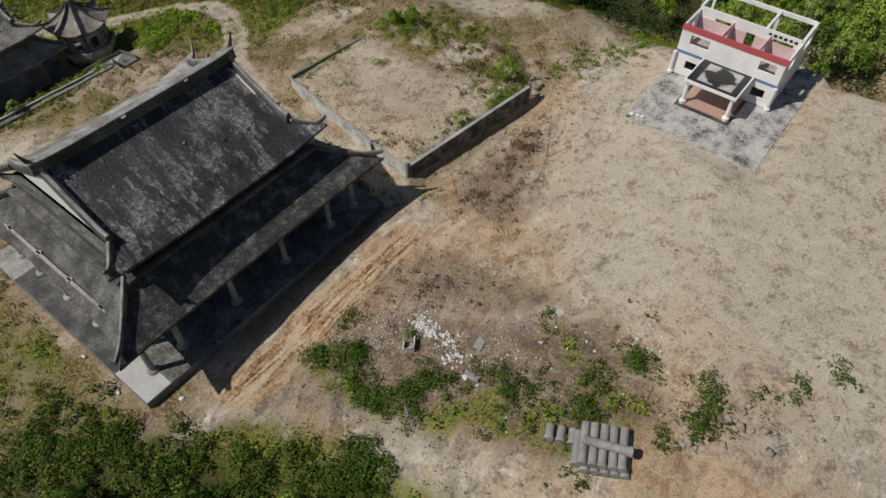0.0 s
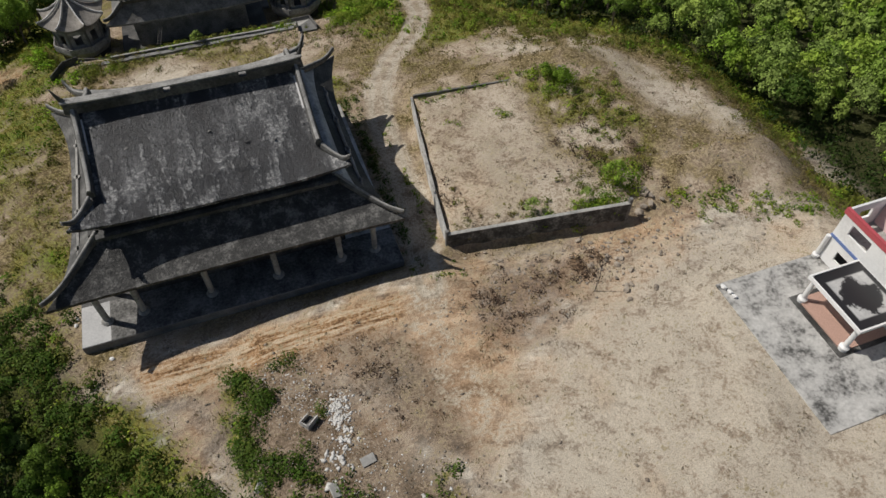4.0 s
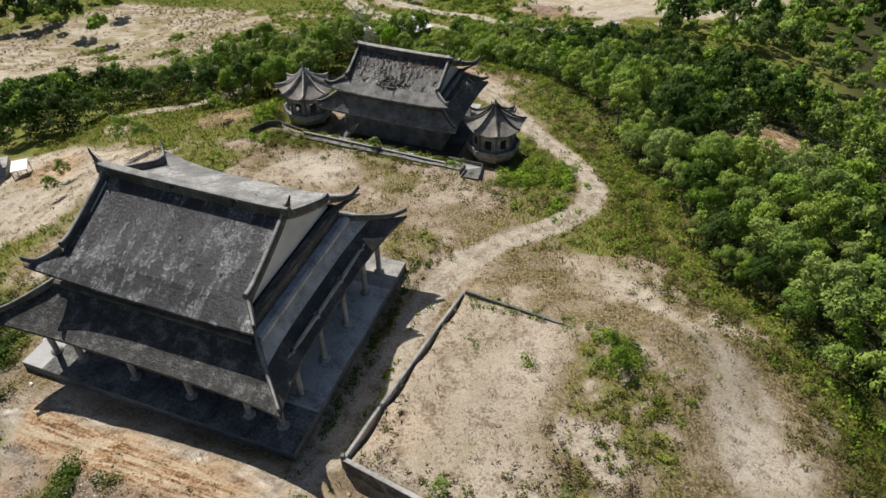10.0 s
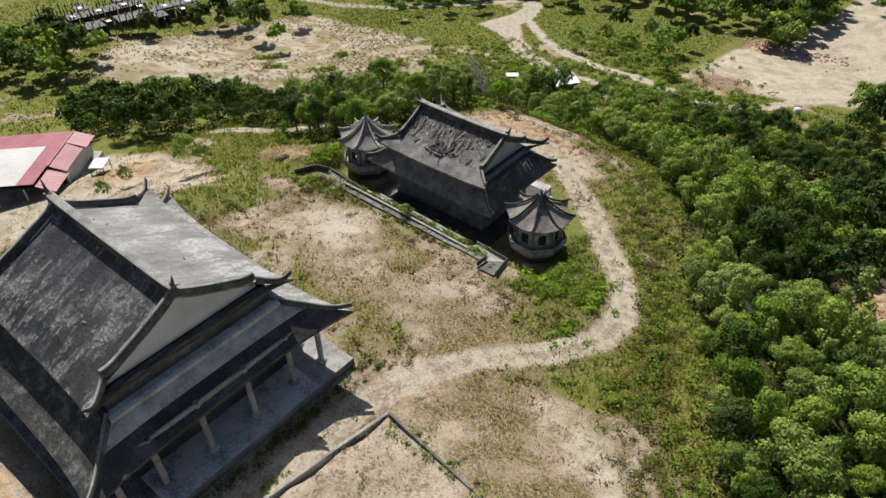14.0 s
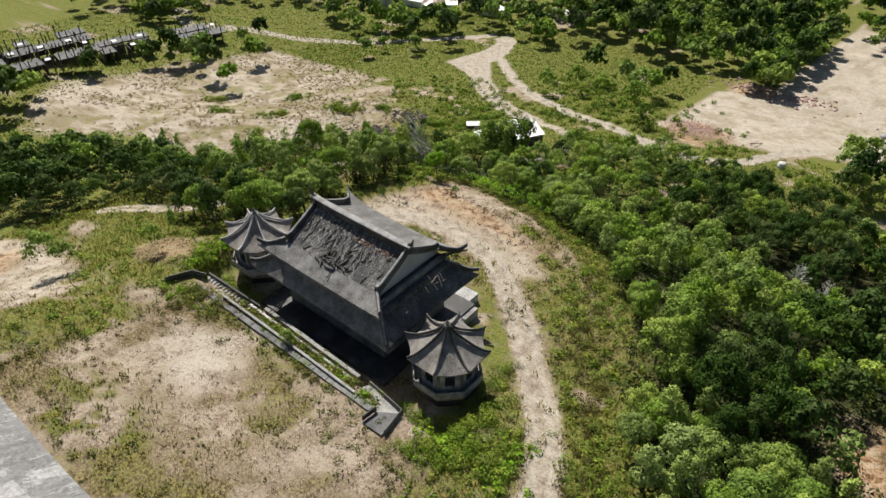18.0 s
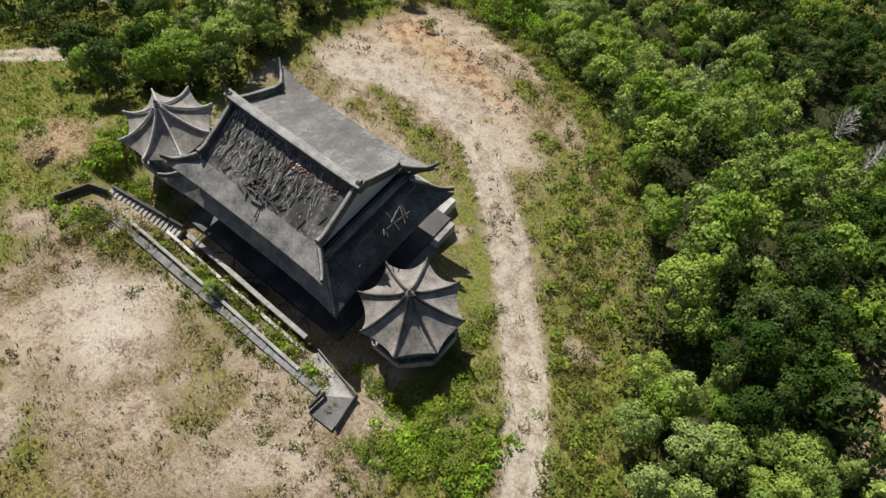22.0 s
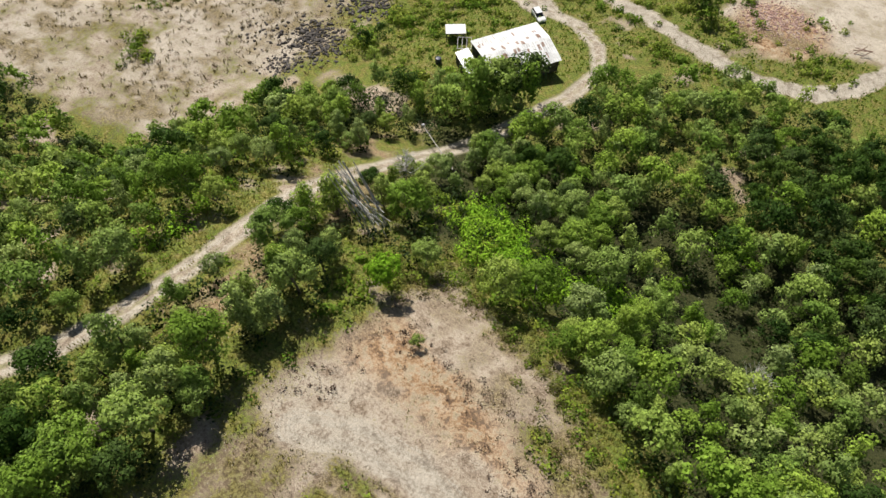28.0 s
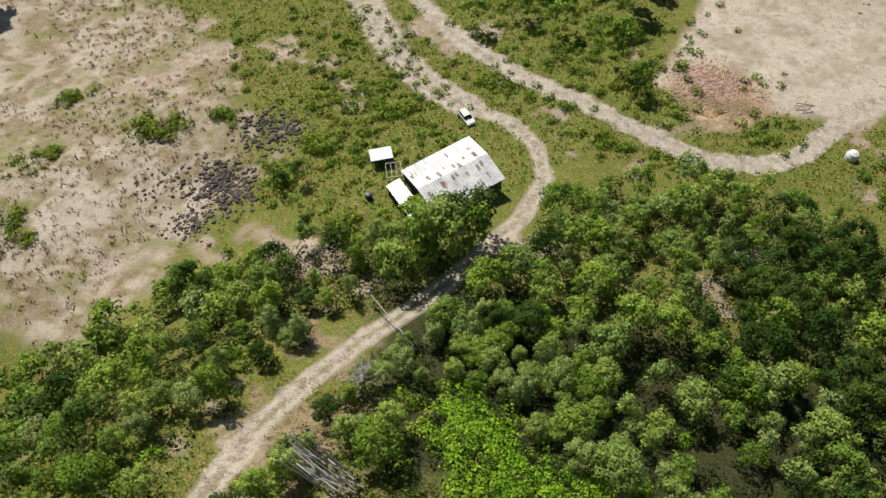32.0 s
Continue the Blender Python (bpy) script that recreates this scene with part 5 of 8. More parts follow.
def puddled():
    m, tree, bsdf = shader("puddled_roof_coat")
    pos = node(tree, "NewGeometry").outputs["Position"]
    sp = node(tree, "SeparateXYZ")
    tree.links.new(pos, sp.inputs[0])
    n = noise_tex(tree, pos, 1.1, 7, 0.72)
    dx = maths(tree, "ABSOLUTE", maths(tree, "SUBTRACT", sp.outputs["X"], 45.0))
    dy = maths(tree, "ABSOLUTE", maths(tree, "SUBTRACT", sp.outputs["Y"], -18.7))
    rim = maths(tree, "MAXIMUM", maths(tree, "MULTIPLY", dx, 0.42), maths(tree, "MULTIPLY", dy, 0.4))
    rimmed = ramp(tree, rim, (0.72, 0.0), (0.78, 1.0))
    blot = maths(tree, "ADD", maths(tree, "ADD", maths(tree, "MULTIPLY", dx, 0.3), maths(tree, "MULTIPLY", dy, 0.3)), maths(tree, "MULTIPLY", n, -1.1))
    wet = maths(tree, "MAXIMUM", rimmed, ramp(tree, blot, (0.02, 1.0), (0.1, 0.0)))
    col = mix(tree, wet, ramp(tree, n, (0.35, (0.36, 0.36, 0.36)), (0.6, (0.52, 0.52, 0.51))), (0.02, 0.02, 0.022))
    tree.links.new(col, bsdf.inputs["Base Color"])
    tree.links.new(ramp(tree, wet, (0.0, 0.8), (1.0, 0.4)), bsdf.inputs["Roughness"])
    return m


FORECOURT = weathered("black_stained_forecourt", (0.07, 0.069, 0.066), (0.4, 0.393, 0.378), (0.56, 0.55, 0.53), 0.6, 3.5)
PUDDLE = puddled()
white_house()
forecourt = tagged(part("forecourt_slab", box(37.2, -26.6, 3.3, 57.5, -12.4, 4.2, edge=0.03), FORECOURT, None), "grey stained concrete forecourt slab", "slab", kind="structure")


# ---------------------------------------------------------------- plants
def leaf_cloud(rng, lobes, per_lobe, size, droop=0.3, cup=0.25):
    """Many small leaves over a set of lobes (x, y, z, rx, rz): vertices, triangles."""
    V, F, N = [], [], []
    base = 0
    for lx, ly, lz, rx, rz in lobes:
        n = max(6, int(per_lobe * rx * rx))
        u = rng.normal(size=(n, 3))
        u[:, 2] = np.abs(u[:, 2]) * 1.0 - 0.55 * (rng.random(n) < 0.35)
        u /= np.linalg.norm(u, axis=1)[:, None]
        r = 1 - 0.25 * rng.random(n) ** 2 + 0.11 * rng.normal(size=n)
        p = np.stack([lx + rx * r * u[:, 0], ly + rx * r * u[:, 1], lz + rz * r * u[:, 2]], -1)
        nrm = u + 0.26 * rng.normal(size=(n, 3)) + np.array([0, 0, 0.25])
        nrm /= np.linalg.norm(nrm, axis=1)[:, None]
        a = np.cross(nrm, rng.normal(size=(n, 3)))
        a /= np.linalg.norm(a, axis=1)[:, None]
        b = np.cross(nrm, a)
        s = size * (0.6 + 0.8 * rng.random(n))[:, None]
        leaf = np.stack([p - a * s * 0.75 - b * s * 0.5, p + a * s * 0.75 - b * s * 0.5 - nrm * s * cup, p + b * s * 0.95 - nrm * s * droop], 1)
        V.append(leaf.reshape(-1, 3))
        soft = u + 0.3 * nrm + 0.12 * rng.normal(size=(n, 3)) + np.array([0, 0, 0.15])
        N.append(np.repeat(soft / np.linalg.norm(soft, axis=1)[:, None], 3, axis=0))
        k = base + 3 * np.arange(n)
        F.append(np.stack([k, k + 1, k + 2], -1))
        base += 3 * n
    return np.concatenate(V), np.concatenate(F), np.concatenate(N)


def fast_mesh(name, V, F, material, tint=None, normals=None):
    me = bpy.data.meshes.new(name)
    V, F = np.asarray(V, np.float32), np.asarray(F, np.int32)
    me.vertices.add(len(V))
    me.vertices.foreach_set("co", V.ravel())
    k = F.shape[1]
    me.loops.add(F.size)
    me.loops.foreach_set("vertex_index", F.ravel())
    me.polygons.add(len(F))
    me.polygons.foreach_set("loop_start", np.arange(0, F.size, k, dtype=np.int32))
    me.polygons.foreach_set("loop_total", np.full(len(F), k, np.int32))
    me.update(calc_edges=True)
    if tint is not None:
        at = me.attributes.new("tint", "FLOAT", "POINT")
        at.data.foreach_set("value", np.asarray(tint, np.float32))
    if normals is not None:
        at = me.attributes.new("custom_normal", "FLOAT_VECTOR", "POINT")
        at.data.foreach_set("vector", np.asarray(normals, np.float32).ravel())
    me.materials.append(material)
    return me


def crown_lobes(rng, height, spread, kind):
    """Lobes of a crown; the outline is uneven and has gaps."""
    lobes = []
    n = {"round": 23, "tall": 18, "wide": 27}[kind]
    for k in range(n):
        a = rng.random() * 2 * math.pi
        if kind == "tall":
            h = height * (0.3 + 0.66 * (k + 0.5) / n)
            out = spread * 0.55 * (1.1 - (h / height) ** 2 * 0.75) * rng.random() ** 0.5
            r = spread * (0.34 - 0.16 * (h / height) ** 2) * (0.8 + 0.5 * rng.random())
        else:
            f = rng.random() ** 0.5
            out = spread * 0.72 * f
            h = height * (0.56 + 0.32 * (1 - f * f) + 0.14 * rng.random()) * (1.0 if kind == "round" else 0.95)
            r = spread * (0.19 + 0.16 * rng.random())
        lobes.append((out * math.cos(a), out * math.sin(a), h, r, r * (0.8 + 0.2 * rng.random())))
    return lobes


def trunk_mesh(rng, height, lobes):
    bm = bmesh.new()
    lean = rng.normal(size=2) * 0.12
    r0 = 0.028 * height
    top = (lean[0] * height, lean[1] * height, height * 0.72)
    tube([(0, 0, -0.5), (lean[0] * height * 0.4, lean[1] * height * 0.4, height * 0.36), top], [r0, r0 * 0.75, r0 * 0.3], 6, bm)
    for lx, ly, lz, rx, rz in lobes[:6]:
        f = 0.35 + 0.3 * rng.random()
        tube([(lean[0] * height * f, lean[1] * height * f, height * f * 0.8), (lx * 0.6, ly * 0.6, lz * 0.85), (lx, ly, lz)], [r0 * 0.45, r0 * 0.28, r0 * 0.1], 5, bm)
    return bm


TREE_KINDS = []


def tree_kind(seed, height, spread, kind, leaf, per_lobe, size, label):
    rng = np.random.default_rng(seed)
    lobes = crown_lobes(rng, height, spread, kind)
    V, F, N = leaf_cloud(rng, lobes, per_lobe, size)
    tint = np.repeat(rng.random(len(F)) * 0.1, 3)
    crown = fast_mesh("crown", V, F, leaf, tint, N)
    tm = bpy.data.meshes.new("trunk")
    bm = trunk_mesh(rng, height, lobes)
    bm.to_mesh(tm)
    bm.free()
    tm.materials.append(BARK)
    TREE_KINDS.append((height, spread, crown, tm, label))


tree_kind(1, 5.6, 2.8, "round", LEAF, 198, 0.141, "bushy young tree with a rounded bright green crown")
tree_kind(2, 6.2, 3.0, "wide", LEAF, 160, 0.153, "spreading tree with a broken mid-green crown")
tree_kind(3, 7.0, 2.5, "tall", LEAF, 198, 0.141, "tall slender tree with a feathery green crown")
tree_kind(4, 5.8, 3.0, "round", LEAF_DARK, 182, 0.147, "dense tree with a dark green crown")
tree_kind(5, 7.4, 3.4, "wide", LEAF_DARK, 144, 0.164, "broad dark green tree with gaps in its crown")
tree_kind(6, 4.2, 2.2, "round", LEAF, 251, 0.124, "small rounded light green tree")
tree_kind(7, 6.6, 2.6, "tall", LEAF, 182, 0.147, "upright tree with a loose light green crown")


tree_kind(8, 4.6, 2.4, "round", LIME, 251, 0.136, "dense vivid lime-green young tree")
tree_kind(9, 5.4, 2.6, "round", LEAF_PALE, 190, 0.141, "bushy tree with a pale grey-green crown")
tree_kind(10, 6.4, 2.6, "tall", LEAF_PALE, 182, 0.147, "upright tree with a pale yellowish crown")
tree_kind(11, 5.2, 2.7, "round", DEEP, 198, 0.141, "dense tree with a deep green crown on the slope")
LIME_PATCH = [(-24, 116.5), (-14, 118), (-7, 114), (2, 116), (4, 112), (-4, 108), (-8, 103.5), (-15, 105)]


def plant_tree(k, x, y, scale, turn, group):
    height, spread, crown, tm, label = TREE_KINDS[k]
    t = thing("tree", x, y, at_ground(x, y) - 0.1, label, "tree", group, turn)
    t.scale = (scale, scale, scale * (1.08 + 0.24 * ((x * 7.3 + y * 3.1) % 1)))
    for nm, me in (("trunk", tm), ("crown", crown)):
        ob = new(nm, me)
        ob.parent = t
    return t


def scatter(rng, poly, spacing, keep=None, jitter=0.42):
    """Points over a polygon on a jittered lattice, each kept with the chance that keep gives."""
    xs, ys = [p[0] for p in poly], [p[1] for p in poly]
    gx = np.arange(min(xs), max(xs), spacing)
    gy = np.arange(min(ys), max(ys), spacing * 0.87)
    X, Y = np.meshgrid(gx, gy, indexing="ij")
    X = X + (np.arange(X.shape[1])[None, :] % 2) * spacing / 2
    X = (X + rng.uniform(-jitter, jitter, X.shape) * spacing).ravel()
    Y = (Y + rng.uniform(-jitter, jitter, Y.shape) * spacing).ravel()
    m = inside(X, Y, poly)
    X, Y = X[m], Y[m]
    if keep is not None:
        m = rng.random(len(X)) < keep(X, Y)
        X, Y = X[m], Y[m]
    return X, Y


rng = np.random.default_rng(11)
EAST_WOOD = [(66, -40), (63.5, -14), (62, 3), (62, 13), (59, 23), (53, 30), (47, 36), (42.5, 41), (40, 47), (38, 54), (32.5, 63), (28.5, 72), (24.5, 80), (18, 89), (8, 97.5), (-3, 101.5), (-13, 103), (-20, 98), (-24, 101), (-30, 112), (-29, 124), (-24, 138), (-22, 150), (-18, 158), (-12, 168), (20, 172), (70, 160), (120, 120), (130, 40), (110, -20)]
WEST_WOOD = [(-21, 66), (-20, 76), (-21, 88), (-23, 99), (-29, 112), (-31.5, 118), (-32, 100), (-31.5, 84), (-33, 74), (-36, 66), (-40, 60), (-33, 57), (-27, 60)]
ROAD_WOOD = [(-40, 72), (-40, 90), (-41, 106), (-40, 120), (-46, 126), (-57, 120), (-67, 112), (-73, 101), (-85, 94), (-108, 97), (-116, 80), (-120, 60), (-90, 44), (-72, 40), (-55, 48), (-46, 57)]
SOUTH_WOOD = [(-19, -3), (-15.5, -8), (-13, -13), (-11.5, -19), (-12, -30), (-26, -34), (-46, -20), (-46, 2), (-30, 3), (-24, 0)]


SHED_WOOD = [(-64, 114), (-58, 124), (-47, 134), (-36, 139.5), (-30, 141), (-28.5, 137), (-33, 129), (-39, 122), (-52, 112)]
PALE_WOODS = ([(36, 56), (56, 58), (58, 74), (40, 77), (33, 68)], [(4, 104), (24, 108), (27, 128), (10, 126)], [(-38, 78), (-21, 82), (-22, 132), (-44, 128)])
RAVINE_SHADE = [(46, 70), (36, 70), (32, 78), (33, 90), (40, 98), (43, 104), (42, 120), (30, 132), (14, 139), (2, 140), (2, 150), (12, 170), (40, 170), (60, 150), (68, 110), (60, 84), (54, 76)]
DARK_WEST = [(-125, 38), (-55, 34), (-30, 42), (-22, 56), (-30, 68), (-60, 70), (-125, 66)]
FAR_WOOD = [(122, 110), (132, 40), (112, -20), (170, -30), (240, 60), (220, 300), (84, 300), (74, 210), (72, 168)]


def east_keep(x, y):
    gap = ss(5.5, 9, np.hypot((x - CUT[0]) / 1.3, y - CUT[1])) * ss(3, 5, near_line(x, y, LOT_TRACK)) * ss(2, 3.6, near_line(x, y, VALLEY_ROAD))
    gap = gap * (1 - 0.92 * zone(x, y, LIME_PATCH, 2)) * ss(2.5, 4.5, np.hypot(x + 24, y - 100.3)) * ss(2.5, 4, np.hypot(x + 17.4, y - 95.3))
    return gap * np.where(fractal(x, y, 11, 51, 2) > 0.4, 0.95, 0.3)


def road_keep(x, y):
    return ss(2, 3.6, near_line(x, y, VALLEY_ROAD)) * ss(3, 5, np.hypot(x + 25, y - 100.3)) * np.where(fractal(x, y, 10, 61, 2) > 0.4, 0.95, 0.45)


spots = []
for poly, gap, keep, mixk in ((EAST_WOOD, 3.1, east_keep, (0, 1, 0, 1, 2, 3, 6, 5, 0, 1)), (WEST_WOOD, 3.3, road_keep, (0, 1, 2, 6, 0, 3)), (ROAD_WOOD, 3.5, road_keep, (0, 1, 2, 0, 3, 6, 5)), (SOUTH_WOOD, 2.9, None, (10, 10, 3, 10, 3, 0)), (SHED_WOOD, 3.9, lambda x, y: 0.72 * ss(2, 3.5, near_line(x, y, VALLEY_ROAD)), (0, 1, 3, 5, 6))):
    X, Y = scatter(rng, poly, gap, keep)
    for x, y, in_ravine, in_west, in_pale in zip(X, Y, zone(X, Y, RAVINE_SHADE, 8), zone(X, Y, DARK_WEST, 6), np.maximum.reduce([zone(X, Y, q, 8) for q in PALE_WOODS])):
        k = int(mixk[rng.integers(len(mixk))])
        # dark-leaved kinds give the ravine its shadow through leaf colour
        if rng.random() < 0.8 * in_ravine:
            k = 3 + int(rng.integers(2))
        elif rng.random() < 0.75 * in_west:
            k = (3, 10)[int(rng.integers(2))]
        elif rng.random() < 0.16 + 0.42 * in_pale:
            k = 8 + int(rng.integers(2))
        spots.append((x, y, k, (0.52 + 0.5 * rng.random()) * (0.8 if y < 5 and x < 0 else 1.0)))
# tall clump between the shed and the hill
for x, y, k, s in ((-37.2, 137.6, 0, 1.25), (-33.2, 137.4, 1, 1.45), (-30.4, 142.0, 3, 1.35), (-34.6, 134.6, 6, 1.4), (-36.6, 130.2, 0, 1.3), (-28.9, 140.0, 6, 1.3), (-30.6, 136.4, 2, 1.35), (-32.4, 140.2, 4, 1.1), (-38.6, 134.0, 5, 1.3)):
    spots.append((x, y, k, s))
# lone trees and saplings
for x, y, k, s in ((-35, 40.2, 0, 0.95), (-33.4, 42, 5, 0.8), (-25.8, 50, 5, 0.7), (-29.3, 58.9, 0, 0.9), (-27, 62.5, 6, 0.7), (-17.5, 95.2, 7, 0.95), (-10.8, 91.7, 5, 0.35), (-0.2, 49.6, 5, 0.42), (-24.5, 65, 1, 0.8), (-20.5, 68, 3, 0.8), (-37.6, 28, 5, 0.6), (-41, 33, 5, 0.6),
                   (-31.5, 55.5, 6, 0.55), (27, 1.9, 5, 0.42), (35.4, 1.8, 0, 0.5), (32.3, 1.2, 5, 0.36), (37.5, 17.5, 5, 0.55), (36.5, 19.8, 5, 0.45), (-72, 166, 0, 0.6), (-60, 141, 3, 0.7), (-62, 138, 3, 0.6), (-57, 135, 0, 0.6), (-36, 143, 1, 0.8), (-39, 141, 0, 0.8), (-33, 142, 3, 0.7), (-43, 138, 0, 0.6)):
    spots.append((x, y, k, s))
# the valley: thickets in the distance
for poly, gap, keep in ((FAR_WOOD, 9, None), ([(32, 176), (72, 168), (76, 225), (62, 225), (30, 202)], 5.5, lambda x, y: 0.75 + 0 * x), ([(-72, 256), (-52, 250), (-38, 244), (-14, 250), (-8, 285), (-4, 330), (-100, 345), (-96, 300)], 5.5, None), ([(-300, 300), (120, 300), (200, 420), (-400, 420)], 11, None), ([(-250, 160), (-215, 152), (-210, 172), (-240, 190)], 5, None), ([(-176, 205), (-165, 222), (-120, 232), (-112, 222), (-125, 203), (-150, 196)], 6, lambda x, y: 0.6 + 0 * x), ([(-176, 128), (-172, 152), (-164, 156), (-162, 136)], 5, None), ([(-178, 106), (-175, 114), (-170, 112), (-172, 104)], 4, None), ([(-130, 240), (-80, 232), (-60, 262), (-100, 300), (-160, 300)], 7, None), ([(-260, 130), (-210, 190), (-160, 230), (-150, 300), (-300, 300)], 8, None),
                        ([(-200, 20), (-150, 70), (-165, 92), (-210, 74), (-260, 60)], 6, None), ([(-12, 240), (2, 236), (4, 300), (-8, 300)], 4, None), ([(-50, 172), (-16, 182), (-20, 222), (-62, 215)], 8, lambda x, y: 0.25 + 0 * x), ([(-170, 160), (-100, 180), (-100, 225), (-170, 215)], 10, lambda x, y: 0.4 + 0 * x), ([(-120, 150), (-140, 120), (-160, 130), (-150, 165)], 9, lambda x, y: 0.3 + 0 * x)):
    X, Y = scatter(rng, poly, gap, keep)
    for x, y in zip(X, Y):
        spots.append((x, y, int((0, 4, 1, 0)[rng.integers(4)]), 0.8 + 0.7 * rng.random()))

# the trees that stand round the hilltop are things of their own, the rest of the wood is one mass
HUB = ((10, 62), (-14, 78), (34, 48), (-12, 4), (-22, 104))
order = sorted(range(len(spots)), key=lambda i: min(math.hypot(spots[i][0] - a, spots[i][1] - b) for a, b in HUB))
near_ids = set(order[:290])
for i in sorted(near_ids):
    x, y, k, s = spots[i]
    plant_tree(k, x, y, s, (x * 37 + y * 91) % 360, "trees round the hilltop")


def mass_of_trees(ids):
    cache = {}
    for k, (h, sp, crown, tm, label) in enumerate(TREE_KINDS):
        r2 = np.random.default_rng(100 + k)
        for lod, (per, size) in enumerate(((58, 0.2), (28, 0.32), (10, 0.64))):
            kind = "tall" if k in (2, 6, 9) else ("wide" if k in (1, 4) else "round")
            cache[k, lod] = leaf_cloud(r2, crown_lobes(r2, h, sp, kind), per, size)
    base = {0: 0, 1: 0, 2: 0}
    out = {g: [[], [], [], []] for g in base}
    zs = ground_height(np.array([spots[i][0] for i in ids]), np.array([spots[i][1] for i in ids]))
    for i, z in zip(ids, zs):
        x, y, k, s = spots[i]
        lod = 0 if (-62 < x < 44 and 20 < y < 172) or (y < 40 and x < 80) else (2 if abs(x) > 110 or y > 205 else 1)
        V, F, N = cache[k, lod]
        a = (x * 53 + y * 17) % 6.283
        c, d = math.cos(a), math.sin(a)
        W = np.stack([(V[:, 0] * c - V[:, 1] * d) * s + x, (V[:, 0] * d + V[:, 1] * c) * s + y, V[:, 2] * s * (1.1 + 0.25 * ((x * 3.3) % 1)) + z - 0.1], -1)
        dark = 1 if k in (3, 4, 10) else (2 if k > 7 else 0)
        out[dark][0].append(W)
        out[dark][1].append(F + base[dark])
        out[dark][2].append(np.full(len(V), (x * 12.9898 + y * 78.233) % 1.0))
        out[dark][3].append(np.stack([N[:, 0] * c - N[:, 1] * d, N[:, 0] * d + N[:, 1] * c, N[:, 2]], -1))
        base[dark] += len(V)
    for dark, label in ((0, "mixed green secondary woodland covering the slope"), (1, "dark green secondary woodland covering the slope"), (2, "pale grey-green trees among the woodland")):
        V, F, T, N = (np.concatenate(q) for q in out[dark])
        me = fast_mesh("woodland", V, F, (LEAF, LEAF_DARK, LEAF_PALE)[dark], T, N)
        tagged(new("woodland", me), label, "woodland", kind="stuff")


mass_of_trees([i for i in range(len(spots)) if i not in near_ids])


# low growth
def blades(rng, X, Y, Z, n, height, width, spread):
    """Tufts of narrow blades at each point."""
    N = len(X)
    a = rng.random((N, n)) * 2 * math.pi
    r = spread * rng.random((N, n)) ** 0.5
    h = height * (0.5 + 0.8 * rng.random((N, n)))
    bx, by = X[:, None] + r * np.cos(a), Y[:, None] + r * np.sin(a)
    lx, ly = 0.5 * h * np.cos(a + rng.normal(size=(N, n)) * 0.6), 0.5 * h * np.sin(a + rng.normal(size=(N, n)) * 0.6)
    w = width * (0.6 + 0.8 * rng.random((N, n)))
    b2 = rng.random((N, n)) * math.pi
    wx, wy = w * np.cos(b2), w * np.sin(b2)
    z = Z[:, None] - 0.05
    tri = np.stack([np.stack([bx - wx, by - wy, z + 0 * bx], -1), np.stack([bx + wx, by + wy, z + 0 * bx], -1), np.stack([bx + lx, by + ly, z + h], -1)], 2)
    V = tri.reshape(-1, 3)
    F = np.arange(len(V)).reshape(-1, 3)
    T = np.repeat(rng.random(N), n * 3)
    return V, F, T


